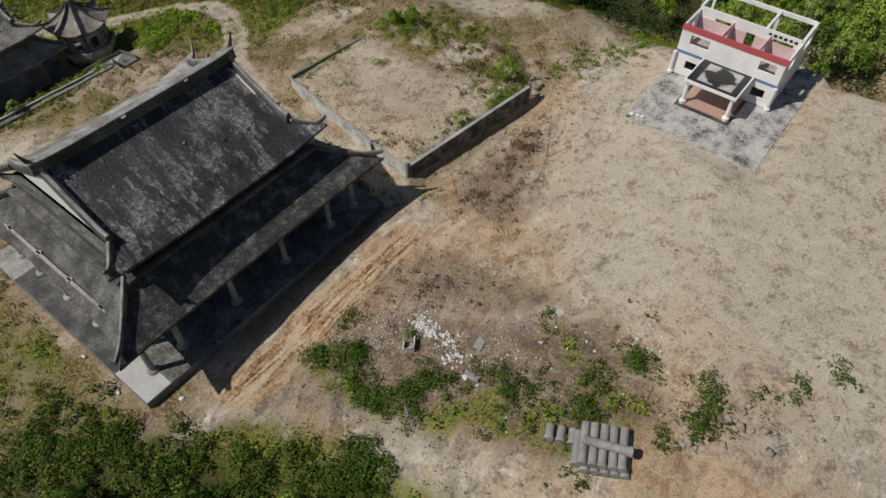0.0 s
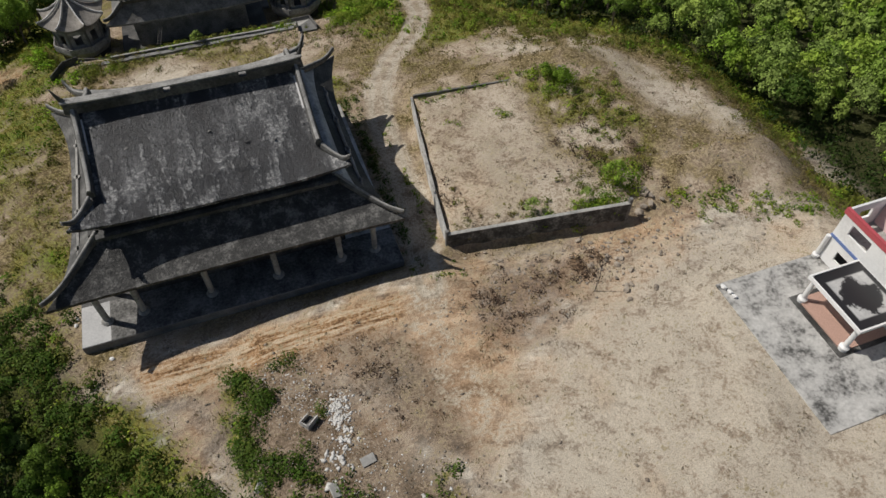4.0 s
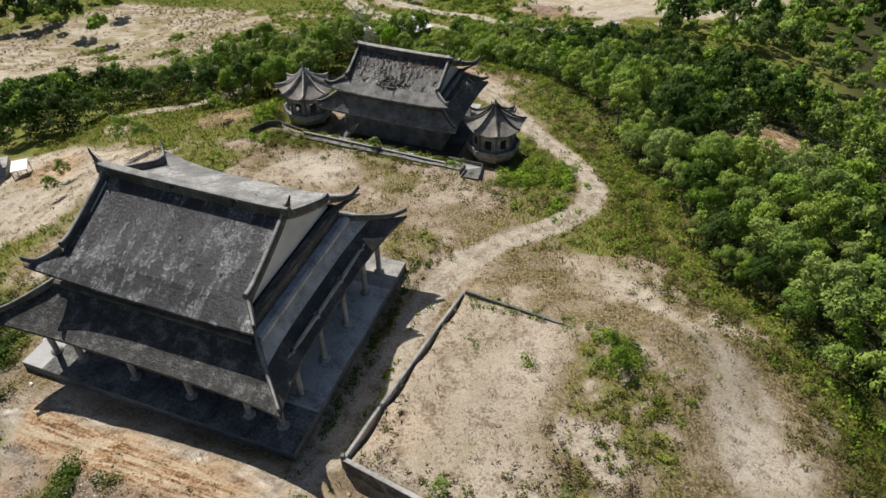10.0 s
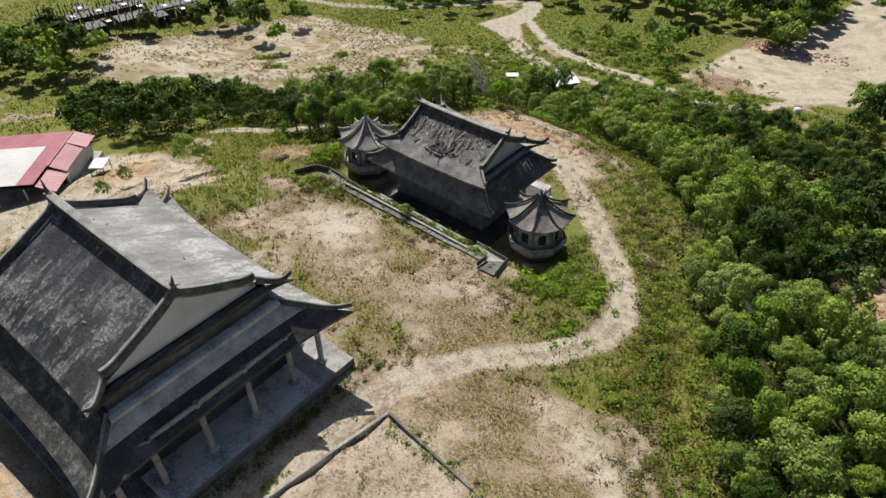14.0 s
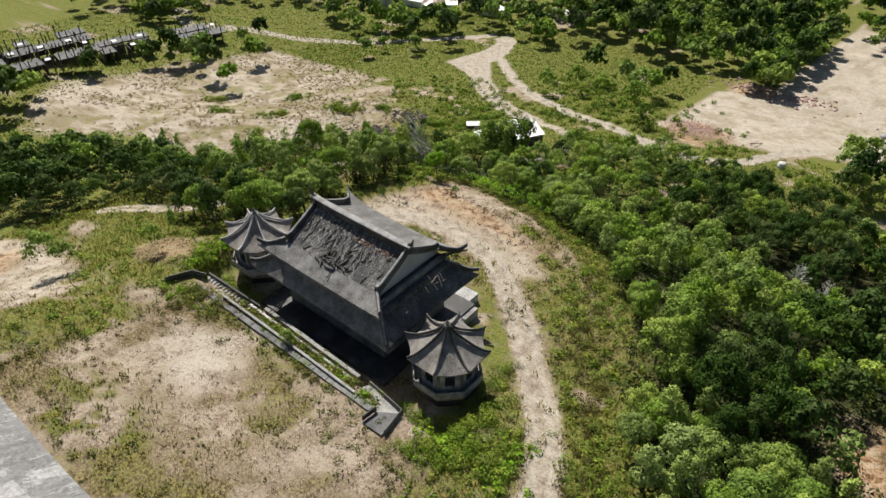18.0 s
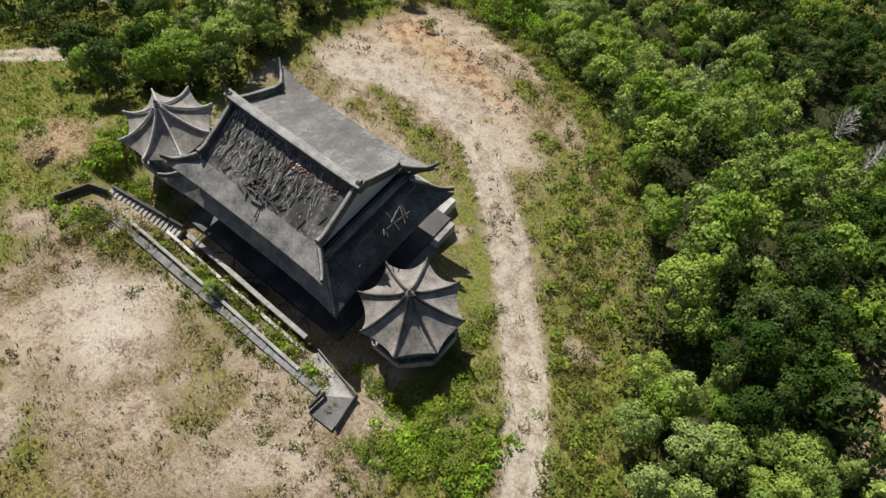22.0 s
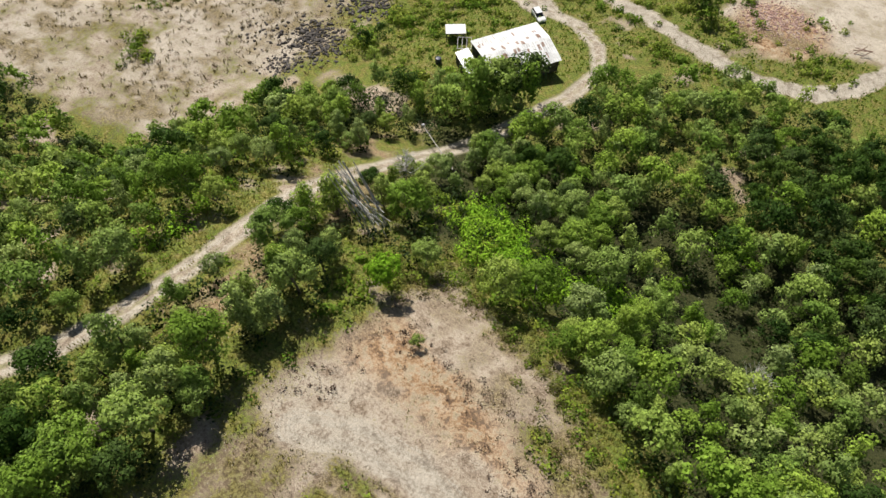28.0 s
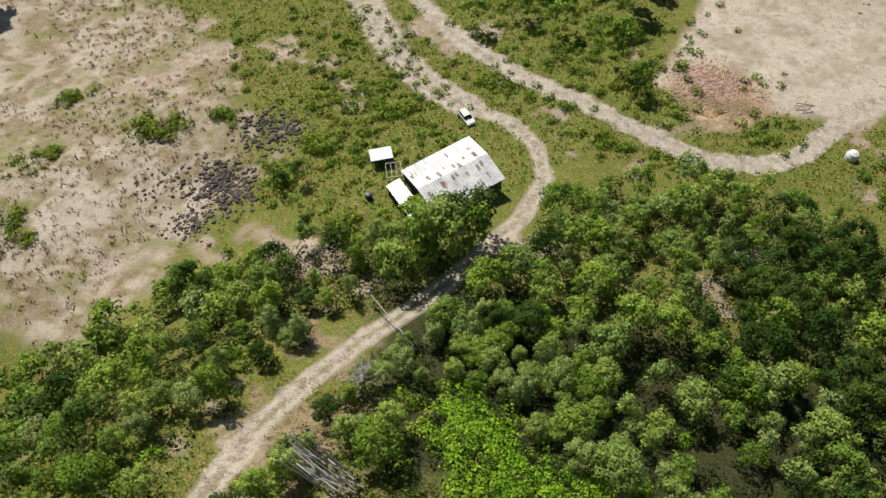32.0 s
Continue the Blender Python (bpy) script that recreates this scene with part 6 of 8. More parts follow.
def low_growth():
    r3 = np.random.default_rng(77)
    area = [(-58, -40), (66, -40), (66, 110), (-58, 110)]
    X, Y = scatter(r3, area, 0.62)
    m = land_cover(X, Y)
    bare = ss(14.6, 15.6, np.abs(X + 0.25)) + ss(12.6, 13.6, np.abs(Y - 14.15)) > 0.5
    bare &= (ss(20, 21, np.abs(X)) + ss(11, 12, np.abs(Y - 62)) > 0.5) | (np.abs(X) > 19)
    bare &= ~((X > 37) & (X < 57.7) & (Y > -26.8) & (Y < -12.2))
    pick = r3.random(len(X))
    g = bare & (pick < m["green"] * 0.75) & (m["litter"] < 0.6)
    d = bare & ~g & (pick < m["dry"] * 0.6 + 0.06 + 0.16 * ss(25, 29, Y) * ss(52, 47, Y) * (np.abs(X) < 34) + 0.4 * m["bank"] + 0.25 * m["mound"] + 0.03 * (m["sand"] > 0.4) * (1 - m["track"])) & (m["track"] < 0.3) & (m["litter"] < 0.6)
    Z = ground_height(X, Y)
    V, F, T = blades(r3, X[g], Y[g], Z[g], 9, 0.42, 0.05, 0.4)
    tagged(new("grass", fast_mesh("grass", V, F, GRASS, T)), "patchy green and yellowing grass on sandy soil", "grass", kind="stuff")
    V, F, T = blades(r3, X[d], Y[d], Z[d], 15, 0.24, 0.035, 0.42)
    tagged(new("dry_grass", fast_mesh("dry_grass", V, F, STRAW, T)), "scattered dry grass tufts on bare soil", "dry grass", kind="stuff")
    # leafy weeds
    s = bare & (pick > 0.93) & (m["green"] > 0.45) & (m["track"] < 0.2)
    s |= bare & (pick > 0.7) & (X > 18.5) & (X < 28) & (Y > 47.5) & (Y < 56) & (m["track"] < 0.2)
    s |= bare & (pick > 0.8) & (near_line(X, Y, EAST_EDGE) < 5) & (m["green"] > 0.3) & (m["track"] < 0.2)
    ids = np.where(s)[0]
    Vs, Fs, Ts, Ns, base = [], [], [], [], 0
    for i in ids:
        r = 0.35 + 0.5 * r3.random()
        V, F, N = leaf_cloud(r3, [(X[i], Y[i], Z[i] + r * 0.4, r, r * 0.8)], 70, 0.15)
        Vs.append(V)
        Ns.append(N)
        Fs.append(F + base)
        Ts.append(np.full(len(V), r3.random()))
        base += len(V)
    tagged(new("weeds", fast_mesh("weeds", np.concatenate(Vs), np.concatenate(Fs), SHRUB, np.concatenate(Ts), np.concatenate(Ns))), "bright green leafy weeds and creepers", "weeds", kind="stuff")
    Vs, Fs, Ts, Ns, base = [], [], [], [], 0
    # undergrowth that fills the gaps between the trees; its dark colour holds their shade
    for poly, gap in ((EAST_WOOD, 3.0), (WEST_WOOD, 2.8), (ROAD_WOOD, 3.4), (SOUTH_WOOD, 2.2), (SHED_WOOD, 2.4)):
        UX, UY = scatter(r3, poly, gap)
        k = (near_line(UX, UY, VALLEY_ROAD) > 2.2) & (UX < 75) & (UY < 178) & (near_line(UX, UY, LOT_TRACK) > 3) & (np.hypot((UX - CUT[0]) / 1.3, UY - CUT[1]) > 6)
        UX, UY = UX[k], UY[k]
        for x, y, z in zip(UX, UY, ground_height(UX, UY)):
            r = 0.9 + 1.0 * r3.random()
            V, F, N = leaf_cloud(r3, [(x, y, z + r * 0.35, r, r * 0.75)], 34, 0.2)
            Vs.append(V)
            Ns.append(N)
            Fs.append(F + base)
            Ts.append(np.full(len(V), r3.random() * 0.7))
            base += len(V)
    tagged(new("undergrowth", fast_mesh("undergrowth", np.concatenate(Vs), np.concatenate(Fs), UNDER, np.concatenate(Ts), np.concatenate(Ns))), "leafy undergrowth toned dark for the shade beneath the trees", "undergrowth", kind="stuff")

    # dark tufts over the sandy plain, coarse grass over the valley floor
    PX, PY = scatter(r3, [(-164, 80), (-172, 130), (-154, 168), (-112, 172), (-80, 160), (-64, 138), (-66, 112), (-76, 100), (-110, 94)], 1.7)
    k = r3.random(len(PX)) < 0.1 + 0.9 * ss(0.35, 0.7, fractal(PX, PY, 11, 91, 3))
    PX, PY = PX[k], PY[k]
    V, F, T = blades(r3, PX, PY, ground_height(PX, PY), 12, 0.55, 0.08, 0.42)
    tagged(new("plain_tufts", fast_mesh("plain_tufts", V, F, STRAW, T * 0.6)), "small dark tufts dotted over the pale sandy plain", "dry grass", kind="stuff")
    GX, GY = scatter(r3, [(-150, 172), (-70, 152), (-54, 132), (-40, 128), (-22, 166), (14, 176), (70, 164), (60, 188), (26, 198), (10, 194), (-20, 190), (-18, 250), (-150, 250)], 1.5)
    m2 = land_cover(GX, GY)
    k = (m2["green"] > 0.4) & (m2["track"] < 0.2) & (m2["sand"] < 0.4)
    GX, GY = GX[k], GY[k]
    V, F, T = blades(r3, GX, GY, ground_height(GX, GY), 12, 0.36, 0.15, 0.8)
    tagged(new("valley_grass", fast_mesh("valley_grass", V, F, SHRUB, T)), "rank green grass and creepers on the valley floor", "grass", kind="stuff")

    WX, WY = scatter(r3, [(-250, 30), (-110, 40), (-95, 90), (-150, 86), (-155, 165), (-120, 172), (-120, 250), (-250, 250)], 2.2)
    k = ~inside(WX, WY, [(-164, 80), (-172, 130), (-154, 168), (-112, 172), (-90, 160), (-90, 82)])
    WX, WY = WX[k], WY[k]
    V, F, T = blades(r3, WX, WY, ground_height(WX, WY), 9, 0.4, 0.26, 1.3)
    tagged(new("valley_grass", fast_mesh("valley_grass", V, F, SHRUB, T)), "rank green growth over the far valley floor", "grass", kind="stuff")


low_growth()


# ---------------------------------------------------------------- rubble, stones, pipes in the front yard
def stone_mesh(seed, flat=0.75):
    r = np.random.default_rng(seed)
    bm = bmesh.new()
    bmesh.ops.create_icosphere(bm, subdivisions=1, radius=0.5)
    for v in bm.verts:
        v.co *= 0.75 + 0.5 * r.random()
        v.co.z *= flat
    me = bpy.data.meshes.new("stone")
    bm.to_mesh(me)
    bm.free()
    return me


STONES = [stone_mesh(200 + k) for k in range(5)]
for me in STONES:
    me.materials.append(STONE)
r5 = np.random.default_rng(5)
for cx, cy, n, sx, sy, big in ((31.2, -6.6, 22, 1.0, 3.0, 0.55), (21.7, -0.9, 12, 1.2, 0.7, 0.4), (38.2, -1.2, 8, 1.4, 0.8, 1.1), (34.5, -4.0, 12, 3.0, 1.2, 0.45), (26, -4.5, 10, 4.0, 0.8, 0.35)):
    for k in range(n):
        x, y = cx + r5.normal() * sx, cy + r5.normal() * sy
        s = big * (0.5 + r5.random())
        ob = new("rock", STONES[k % 5])
        ob.matrix_basis = pose(x, y, at_ground(x, y) + 0.12 * s, r5.random() * 40, r5.random() * 40, r5.random() * 360) @ Matrix.Diagonal((s, s * 0.8, s * 0.8, 1))
        tagged(ob, "pale broken rock lying on bare soil", "rock", "rocks by the yard wall")


def stone_field(name, label, mat, spots_, seed, category="rubble"):
    """A heap of many small angular stones as one mass: spots of (x, y, spread x, spread y, count, size)."""
    r = np.random.default_rng(seed)
    base = np.array([(1, 0, 0), (-1, 0, 0), (0, 1, 0), (0, -1, 0), (0, 0, 1), (0, 0, -1)], float)
    tri = np.array([(0, 2, 4), (2, 1, 4), (1, 3, 4), (3, 0, 4), (2, 0, 5), (1, 2, 5), (3, 1, 5), (0, 3, 5)])
    Vs, Fs, b = [], [], 0
    for x0, y0, sx, sy, n, size in spots_:
        X, Y = x0 + r.normal(size=n) * sx, y0 + r.normal(size=n) * sy
        Z = ground_height(X, Y)
        for x, y, z in zip(X, Y, Z):
            s = size * (0.35 + r.random() ** 2 * 1.3)
            q = base * s * (0.5 + r.random((6, 1))) * np.array([1, 0.8, 0.6])
            a = r.random() * 6.28
            c, d = math.cos(a), math.sin(a)
            q = np.stack([q[:, 0] * c - q[:, 1] * d, q[:, 0] * d + q[:, 1] * c, q[:, 2] + 0.2 * q[:, 0]], -1)
            Vs.append(q + (x, y, z + 0.1 * s))
            Fs.append(tri + b)
            b += 6
    me = fast_mesh(name, np.concatenate(Vs), np.concatenate(Fs), mat)
    return tagged(new(name, me), label, category, kind="stuff")


stone_field("white_rubble", "white broken plaster and brick rubble on the weedy mound", WHITESTONE, [(4.4, -11.8, 0.45, 0.8, 260, 0.12), (4.4, -13.6, 0.4, 0.9, 90, 0.15), (3.4, -15.6, 0.5, 0.7, 26, 0.24), (2.2, -9.0, 1.6, 1.4, 300, 0.07), (3.0, -17.0, 0.5, 0.6, 8, 0.32), (5, -16, 3, 4, 260, 0.07), (0.5, -6.2, 1.6, 0.8, 60, 0.1), (4.9, -11.0, 0.5, 0.8, 90, 0.12), (6.5, -18, 2.5, 3, 60, 0.12), (11, -26, 2, 3, 50, 0.14), (13.5, -27, 0.6, 0.8, 40, 0.12)], 31)
stone_field("gravel_scatter", "loose stones scattered over bare soil", STONE, [(4, -12, 5, 4, 420, 0.11), (22, -6.5, 5, 2, 260, 0.13), (36, -4, 5, 2.5, 320, 0.16), (8, -24, 6, 5, 300, 0.12), (-4, -6, 5, 3, 90, 0.12), (33, 6, 4, 3, 120, 0.12), (48, 2, 6, 4, 200, 0.13)], 32)
stone_field("pale_stones", "pale quarry stones lying on weedy soil by the pipes", STONE, [(6.9, -33.6, 0.7, 0.6, 16, 0.45), (10.6, -35.6, 1.0, 1.2, 22, 0.42), (9, -31, 1.6, 1.6, 40, 0.2), (15.5, -40, 3, 2, 40, 0.25), (13, -30, 3, 3, 90, 0.12)], 36)
stone_field("dark_rock_heap", "heaps of dark broken rock on the sandy slope", weathered("dark_rock", (0.045, 0.04, 0.036), (0.1, 0.088, 0.08), (0.19, 0.17, 0.155), 1.0, 6), [(-71.8, 135.3, 3.2, 2.8, 700, 0.36), (-72.0, 148.7, 3.0, 2.4, 420, 0.38), (-89, 139, 1.8, 1.2, 120, 0.35), (-72, 127, 2.0, 1.8, 200, 0.33), (-80, 131, 3, 2, 80, 0.3)], 33)
stone_field("brick_rubble", "pinkish broken brick rubble spread at the edge of the lot", weathered("brick_rubble", (0.3, 0.16, 0.13), (0.45, 0.3, 0.26), (0.6, 0.5, 0.46), 0.6, 6), [(-5.5, 195.5, 4.2, 3.4, 1500, 0.2), (-9.5, 194, 2.0, 3.0, 500, 0.22), (-4, 242, 7, 3, 300, 0.5), (9, 243, 5, 3, 200, 0.5)], 34)

stone_field("debris_heap", "heap of pale broken concrete dumped on the lot", SLAB, [(43.0, 233.0, 4.0, 2.5, 160, 0.9), (43.0, 233.0, 8, 5, 80, 0.5)], 35)
broken = thing("broken_tank", 2.2, -11.6, at_ground(2.2, -11.6) - 0.1, "broken pale concrete tank, cracked open, on the rubble", "tank", turn=35)
for (a, b, c, d, h) in ((-0.6, -0.5, 0.55, -0.4, 0.75), (-0.6, 0.4, 0.3, 0.5, 0.55), (-0.6, -0.4, -0.5, 0.4, 0.7), (0.45, -0.4, 0.55, 0.05, 0.35)):
    bm = box(a, b, 0, c, d, h)
    for v in bm.verts:
        if v.co.z > 0.1:
            v.co.z += 0.22 * math.sin(7 * v.co.x + 3 * v.co.y)
    part("side", bm, LEDGE, broken)
part("bottom", box(-0.49, -0.39, 0.0, 0.44, 0.39, 0.1), SOOT, broken)
for x, y, tilt, turn in ((-2.2, -15.3, 35, 60), (5.6, -16.4, 20, 10), (2.8, -17.8, 28, 100)):
    sl = thing("broken_slab", x, y, at_ground(x, y) + 0.12, "broken pale slab of concrete leaning on the mound", "slab", "broken slabs")
    sl.matrix_basis = pose(x, y, at_ground(x, y) + 0.2, tilt, 0, turn)
    part("slab_piece", box(-0.55, -0.35, -0.07, 0.55, 0.35, 0.07, edge=0.03), SLAB, sl)


def pipe(x, y, z, turn, length, radius=0.32):
    t = thing("concrete_pipe", x, y, z, "grey concrete drain pipe lying in a stack on weedy ground", "pipe", "stacked concrete pipes", turn)
    bm = bmesh.new()
    n = 16
    rings = []
    for r, yy in ((radius, -length / 2), (radius, length / 2), (radius * 0.78, length / 2), (radius * 0.78, -length / 2)):
        rings.append([bm.verts.new((r * math.cos(2 * math.pi * k / n), yy, r * math.sin(2 * math.pi * k / n))) for k in range(n)])
    for i in range(4):
        a, b = rings[i], rings[(i + 1) % 4]
        for k in range(n):
            bm.faces.new((a[k], a[(k + 1) % n], b[(k + 1) % n], b[k]))
    body = part("barrel", bm, PIPE, t)
    part("collar", lathe([(radius + 0.003, -0.14), (radius + 0.06, -0.12), (radius + 0.06, 0.12), (radius + 0.003, 0.14)], n), PIPE, body).matrix_basis = pose(0, -length / 2 + 0.14, 0, 90, 0, 0)
    return t


gz0 = at_ground(3.0, -29.0) + 0.33
for k in range(6):
    f = k * 0.72
    pipe(2.05 + 0.45 * f, -27.55 - 0.85 * f, gz0, -66, 3.3 if k else 2.6)
for k in range(5):
    f = 0.36 + k * 0.72
    pipe(2.25 + 0.45 * f, -27.5 - 0.85 * f, gz0 + 0.58, -66 + 2 * (k % 2), 3.2)
pipe(3.0, -29.3, gz0 + 1.2, 22, 3.4)
for k in range(3):
    pipe(2.1 + 0.35 * k, -25.3 - 0.75 * k, at_ground(2, -26) + 0.32, -66, 1.2)

for x, y, s in ((37.6, -12.9, 0.5), (37.8, -13.5, 0.45), (37.9, -14.0, 0.42)):
    ob = new("sack", STONES[1].copy())
    ob.data.materials[0] = WHITE
    ob.matrix_basis = pose(x, y, 4.2 + 0.25 * s, 10, 20, x * 50) @ Matrix.Diagonal((s * 1.5, s, s, 1))
    tagged(ob, "dirty white sack on the corner of the forecourt slab", "sack", "sacks on the slab")
for x, y in ((-15.1, 10.5), (-15.2, 5.9), (-15.3, 5.2), (-12.4, 0.5)):
    ob = new("plastic_bag", STONES[2].copy())
    ob.data.materials[0] = WHITE
    ob.matrix_basis = pose(x, y, at_ground(x, y) + 0.12, 20, 10, x * 90) @ Matrix.Diagonal((0.5, 0.35, 0.25, 1))
    tagged(ob, "crumpled white plastic bag in the grass", "plastic bag", "plastic litter")


def bare_tree(x, y, height, label, seed, mat=DEADWOOD, twigs=26, thick=0.02):
    """A leafless tree: trunk and many thin branches."""
    r = np.random.default_rng(seed)
    t = thing("bare_tree", x, y, at_ground(x, y) - 0.1, label, "tree")
    part("trunk", tube([(0, 0, 0), (0.04 * height, 0.02 * height, height * 0.5), (0.02 * height, 0.05 * height, height)], [height * thick, height * thick * 0.6, height * thick * 0.2], 6), mat, t)
    bm = bmesh.new()
    for k in range(twigs):
        f = 0.3 + 0.65 * r.random()
        a = r.random() * 6.283
        ln = height * (0.18 + 0.3 * r.random()) * (1.15 - f)
        p = Vector((0.035 * height * f, 0.045 * height * f, height * f))
        q = p + Vector((math.cos(a) * ln, math.sin(a) * ln, ln * 0.7))
        tube([p, (p + q) / 2 + Vector((0, 0, -0.05 * ln)), q], [height * thick * 0.3, height * thick * 0.2, height * thick * 0.07], 4, bm)
        for _ in range(3):
            a2 = a + r.normal() * 0.8
            m = p + (q - p) * (0.4 + 0.5 * r.random())
            tube([m, m + Vector((math.cos(a2), math.sin(a2), 0.5)) * ln * 0.4], [height * thick * 0.15, height * thick * 0.05], 3, bm)
    part("bare_crown", bm, mat, t)
    return t


bare_tree(28.2, -8.5, 4.2, "thin leafless sapling standing in the yard", 3, TIMBER, 6, 0.012)
bare_tree(36, 126, 8.5, "bleached dead tree standing among the woods", 8, twigs=60)
bare_tree(41, 118, 8, "grey dead tree with bare branches in the woods", 9, twigs=60)
bare_tree(17, 112, 7, "grey leafless tree on the wooded slope", 12, twigs=50)
bare_tree(-30, 112, 7, "grey leafless tree beside the valley road", 14, twigs=50)


def scrub(name, label, mat, spots_, seed, size=0.1, per=120):
    """Low bushes as one mass: spots of (x, y, spread, count, radius)."""
    r = np.random.default_rng(seed)
    Vs, Fs, Ts, Ns, b = [], [], [], [], 0
    for x0, y0, sx, sy, n, rad in spots_:
        X, Y = x0 + r.normal(size=n) * sx, y0 + r.normal(size=n) * sy
        for x, y, z in zip(X, Y, ground_height(X, Y)):
            q = rad * (0.5 + 0.8 * r.random())
            V, F, N = leaf_cloud(r, [(x, y, z + q * 0.35, q, q * 0.75), (x + q * 0.7 * r.normal(), y + q * 0.7 * r.normal(), z + q * 0.3, q * 0.7, q * 0.55)], per, size)
            Vs.append(V)
            Fs.append(F + b)
            Ts.append(np.full(len(V), r.random()))
            Ns.append(N)
            b += len(V)
    return tagged(new(name, fast_mesh(name, np.concatenate(Vs), np.concatenate(Fs), mat, np.concatenate(Ts), np.concatenate(Ns))), label, "shrubs", kind="stuff")


scrub("mound_bushes", "dark green bushes and weeds over the rubble mound", DEEP, [(-2.6, -5.6, 0.7, 0.6, 18, 0.75), (-1.6, -8.2, 0.7, 0.9, 22, 0.85), (-2.6, -11.8, 0.7, 1.6, 24, 0.75), (-1.4, -14.6, 0.9, 1.0, 20, 0.8), (1.2, -15.0, 0.6, 0.8, 10, 0.7), (-7.7, -13.8, 1.0, 0.9, 20, 0.9), (3.4, -21.2, 0.9, 0.7, 16, 0.6), (5.6, -26.4, 0.9, 0.8, 16, 0.6), (8.1, -25.9, 0.5, 0.7, 8, 0.6), (10.6, -27.9, 0.7, 0.6, 12, 0.75), (10.8, -33, 1.0, 0.8, 12, 0.7), (3.9, -19.0, 0.5, 0.8, 8, 0.6), (1.3, -5.4, 0.9, 0.4, 8, 0.5), (3.4, -11.2, 0.5, 0.6, 5, 0.5), (0.3, -16.6, 1.4, 1.0, 12, 0.5),
                                                                                                  (9.2, -33.4, 0.6, 0.9, 16, 0.6), (6.5, -32.4, 0.5, 0.8, 8, 0.5), (16, -38.5, 0.6, 0.5, 7, 0.5), (19, -40, 0.6, 0.5, 7, 0.5), (13.5, -36.5, 0.6, 0.6, 6, 0.4), (3.3, -26.8, 1.2, 0.6, 9, 0.5), (0.6, -28.7, 0.8, 1.2, 9, 0.5), (11, -19.5, 0.4, 0.4, 5, 0.5), (2, -22, 2.5, 1.5, 16, 0.45), (11.5, -25.5, 2.5, 1.2, 14, 0.45), (5, -20.5, 2.0, 1.2, 12, 0.4)], 71)
scrub("slope_bushes", "tangled green undergrowth on the slope below the yard", DEEP, [(-13.5, -8.5, 1.4, 1.6, 40, 0.8), (-10.5, -15, 1.2, 3.0, 44, 0.8), (-16.2, -3.5, 1.2, 1.4, 34, 0.75), (-18.5, 1.5, 1.6, 2.0, 50, 0.7), (-22, 5.5, 2.4, 2.4, 60, 0.7), (-23, -2, 2.5, 2.5, 50, 0.8), (-8.2, -15.5, 1.2, 1.0, 26, 0.65), (-20, 9, 2.5, 2.0, 30, 0.5)], 72, 0.12)
scrub("yard_bushes", "green weeds along the yard walls", SHRUB, [(28, 1.2, 1.0, 0.35, 9, 0.6), (33.5, 0.5, 1.8, 0.7, 22, 0.75), (36.8, 2.2, 1.6, 1.0, 14, 0.8), (37.6, 19.2, 1.2, 1.2, 16, 0.85), (31, 21.9, 4.0, 0.35, 34, 0.4), (25, 22.8, 2.2, 0.3, 14, 0.35), (30, 16, 0.5, 0.5, 5, 0.5), (39, 17, 1.6, 1.6, 20, 0.5), (40.5, 12, 1.8, 2.2, 18, 0.4), (38, 8, 2.0, 2.0, 14, 0.4), (43, 18, 1.5, 2.0, 14, 0.45), (24.5, 17.5, 0.4, 0.4, 3, 0.4), (17.9, 12, 0.25, 6, 30, 0.3), (17.2, -1.5, 0.6, 0.3, 6, 0.3)], 73)
scrub("lime_creepers", "vivid lime-green creepers carpeting gaps in the wood", LIME, [(-19, 113, 2.6, 2.2, 60, 1.2), (-14, 110.5, 2.6, 2.6, 60, 1.2), (-9, 109, 2.2, 2.6, 50, 1.2), (-5, 111.5, 2.2, 1.6, 34, 1.2), (0.7, 114, 1.8, 1.4, 22, 1.2), (9, 135.5, 1.4, 2.0, 20, 1.1), (5, 125, 1.0, 1.0, 10, 0.9), (-42.5, 87, 1.2, 3.0, 26, 0.8), (-19.6, 53, 1.2, 1.2, 16, 0.6), (-21, 57, 0.8, 1.6, 14, 0.6), (-18.5, 63, 0.8, 1.4, 10, 0.6), (-16.5, 46.2, 1.2, 0.7, 12, 0.5), (7, 49.95, 2.2, 0.25, 26, 0.35), (-2, 50.1, 3.5, 0.25, 22, 0.35), (20.5, 50.5, 1.0, 1.4, 20, 0.6), (27, 47, 0.8, 2.5, 20, 0.6), (26.5, 53, 0.8, 1.8, 16, 0.6)], 78, 0.17, 50)
edge_spots = [(ax + (bx - ax) * f, ay + (by - ay) * f, 1.5, 1.5, 14, 0.6) for (ax, ay), (bx, by) in zip(EAST_EDGE, EAST_EDGE[1:]) for f in (0.2, 0.55, 0.9)]
scrub("bank_weeds", "green weeds and grass among stones behind the house shell", SHRUB, [(44, -3.5, 1.6, 1.0, 34, 0.4), (48, -5.5, 2.0, 1.0, 34, 0.4), (52, -7.5, 2.2, 1.2, 40, 0.4), (41, -1.5, 1.0, 0.8, 16, 0.35), (57, -9.5, 1.6, 1.2, 40, 0.5), (60, -14, 1.2, 3.0, 44, 0.6), (59, -23, 1.0, 4.0, 44, 0.6)], 83)
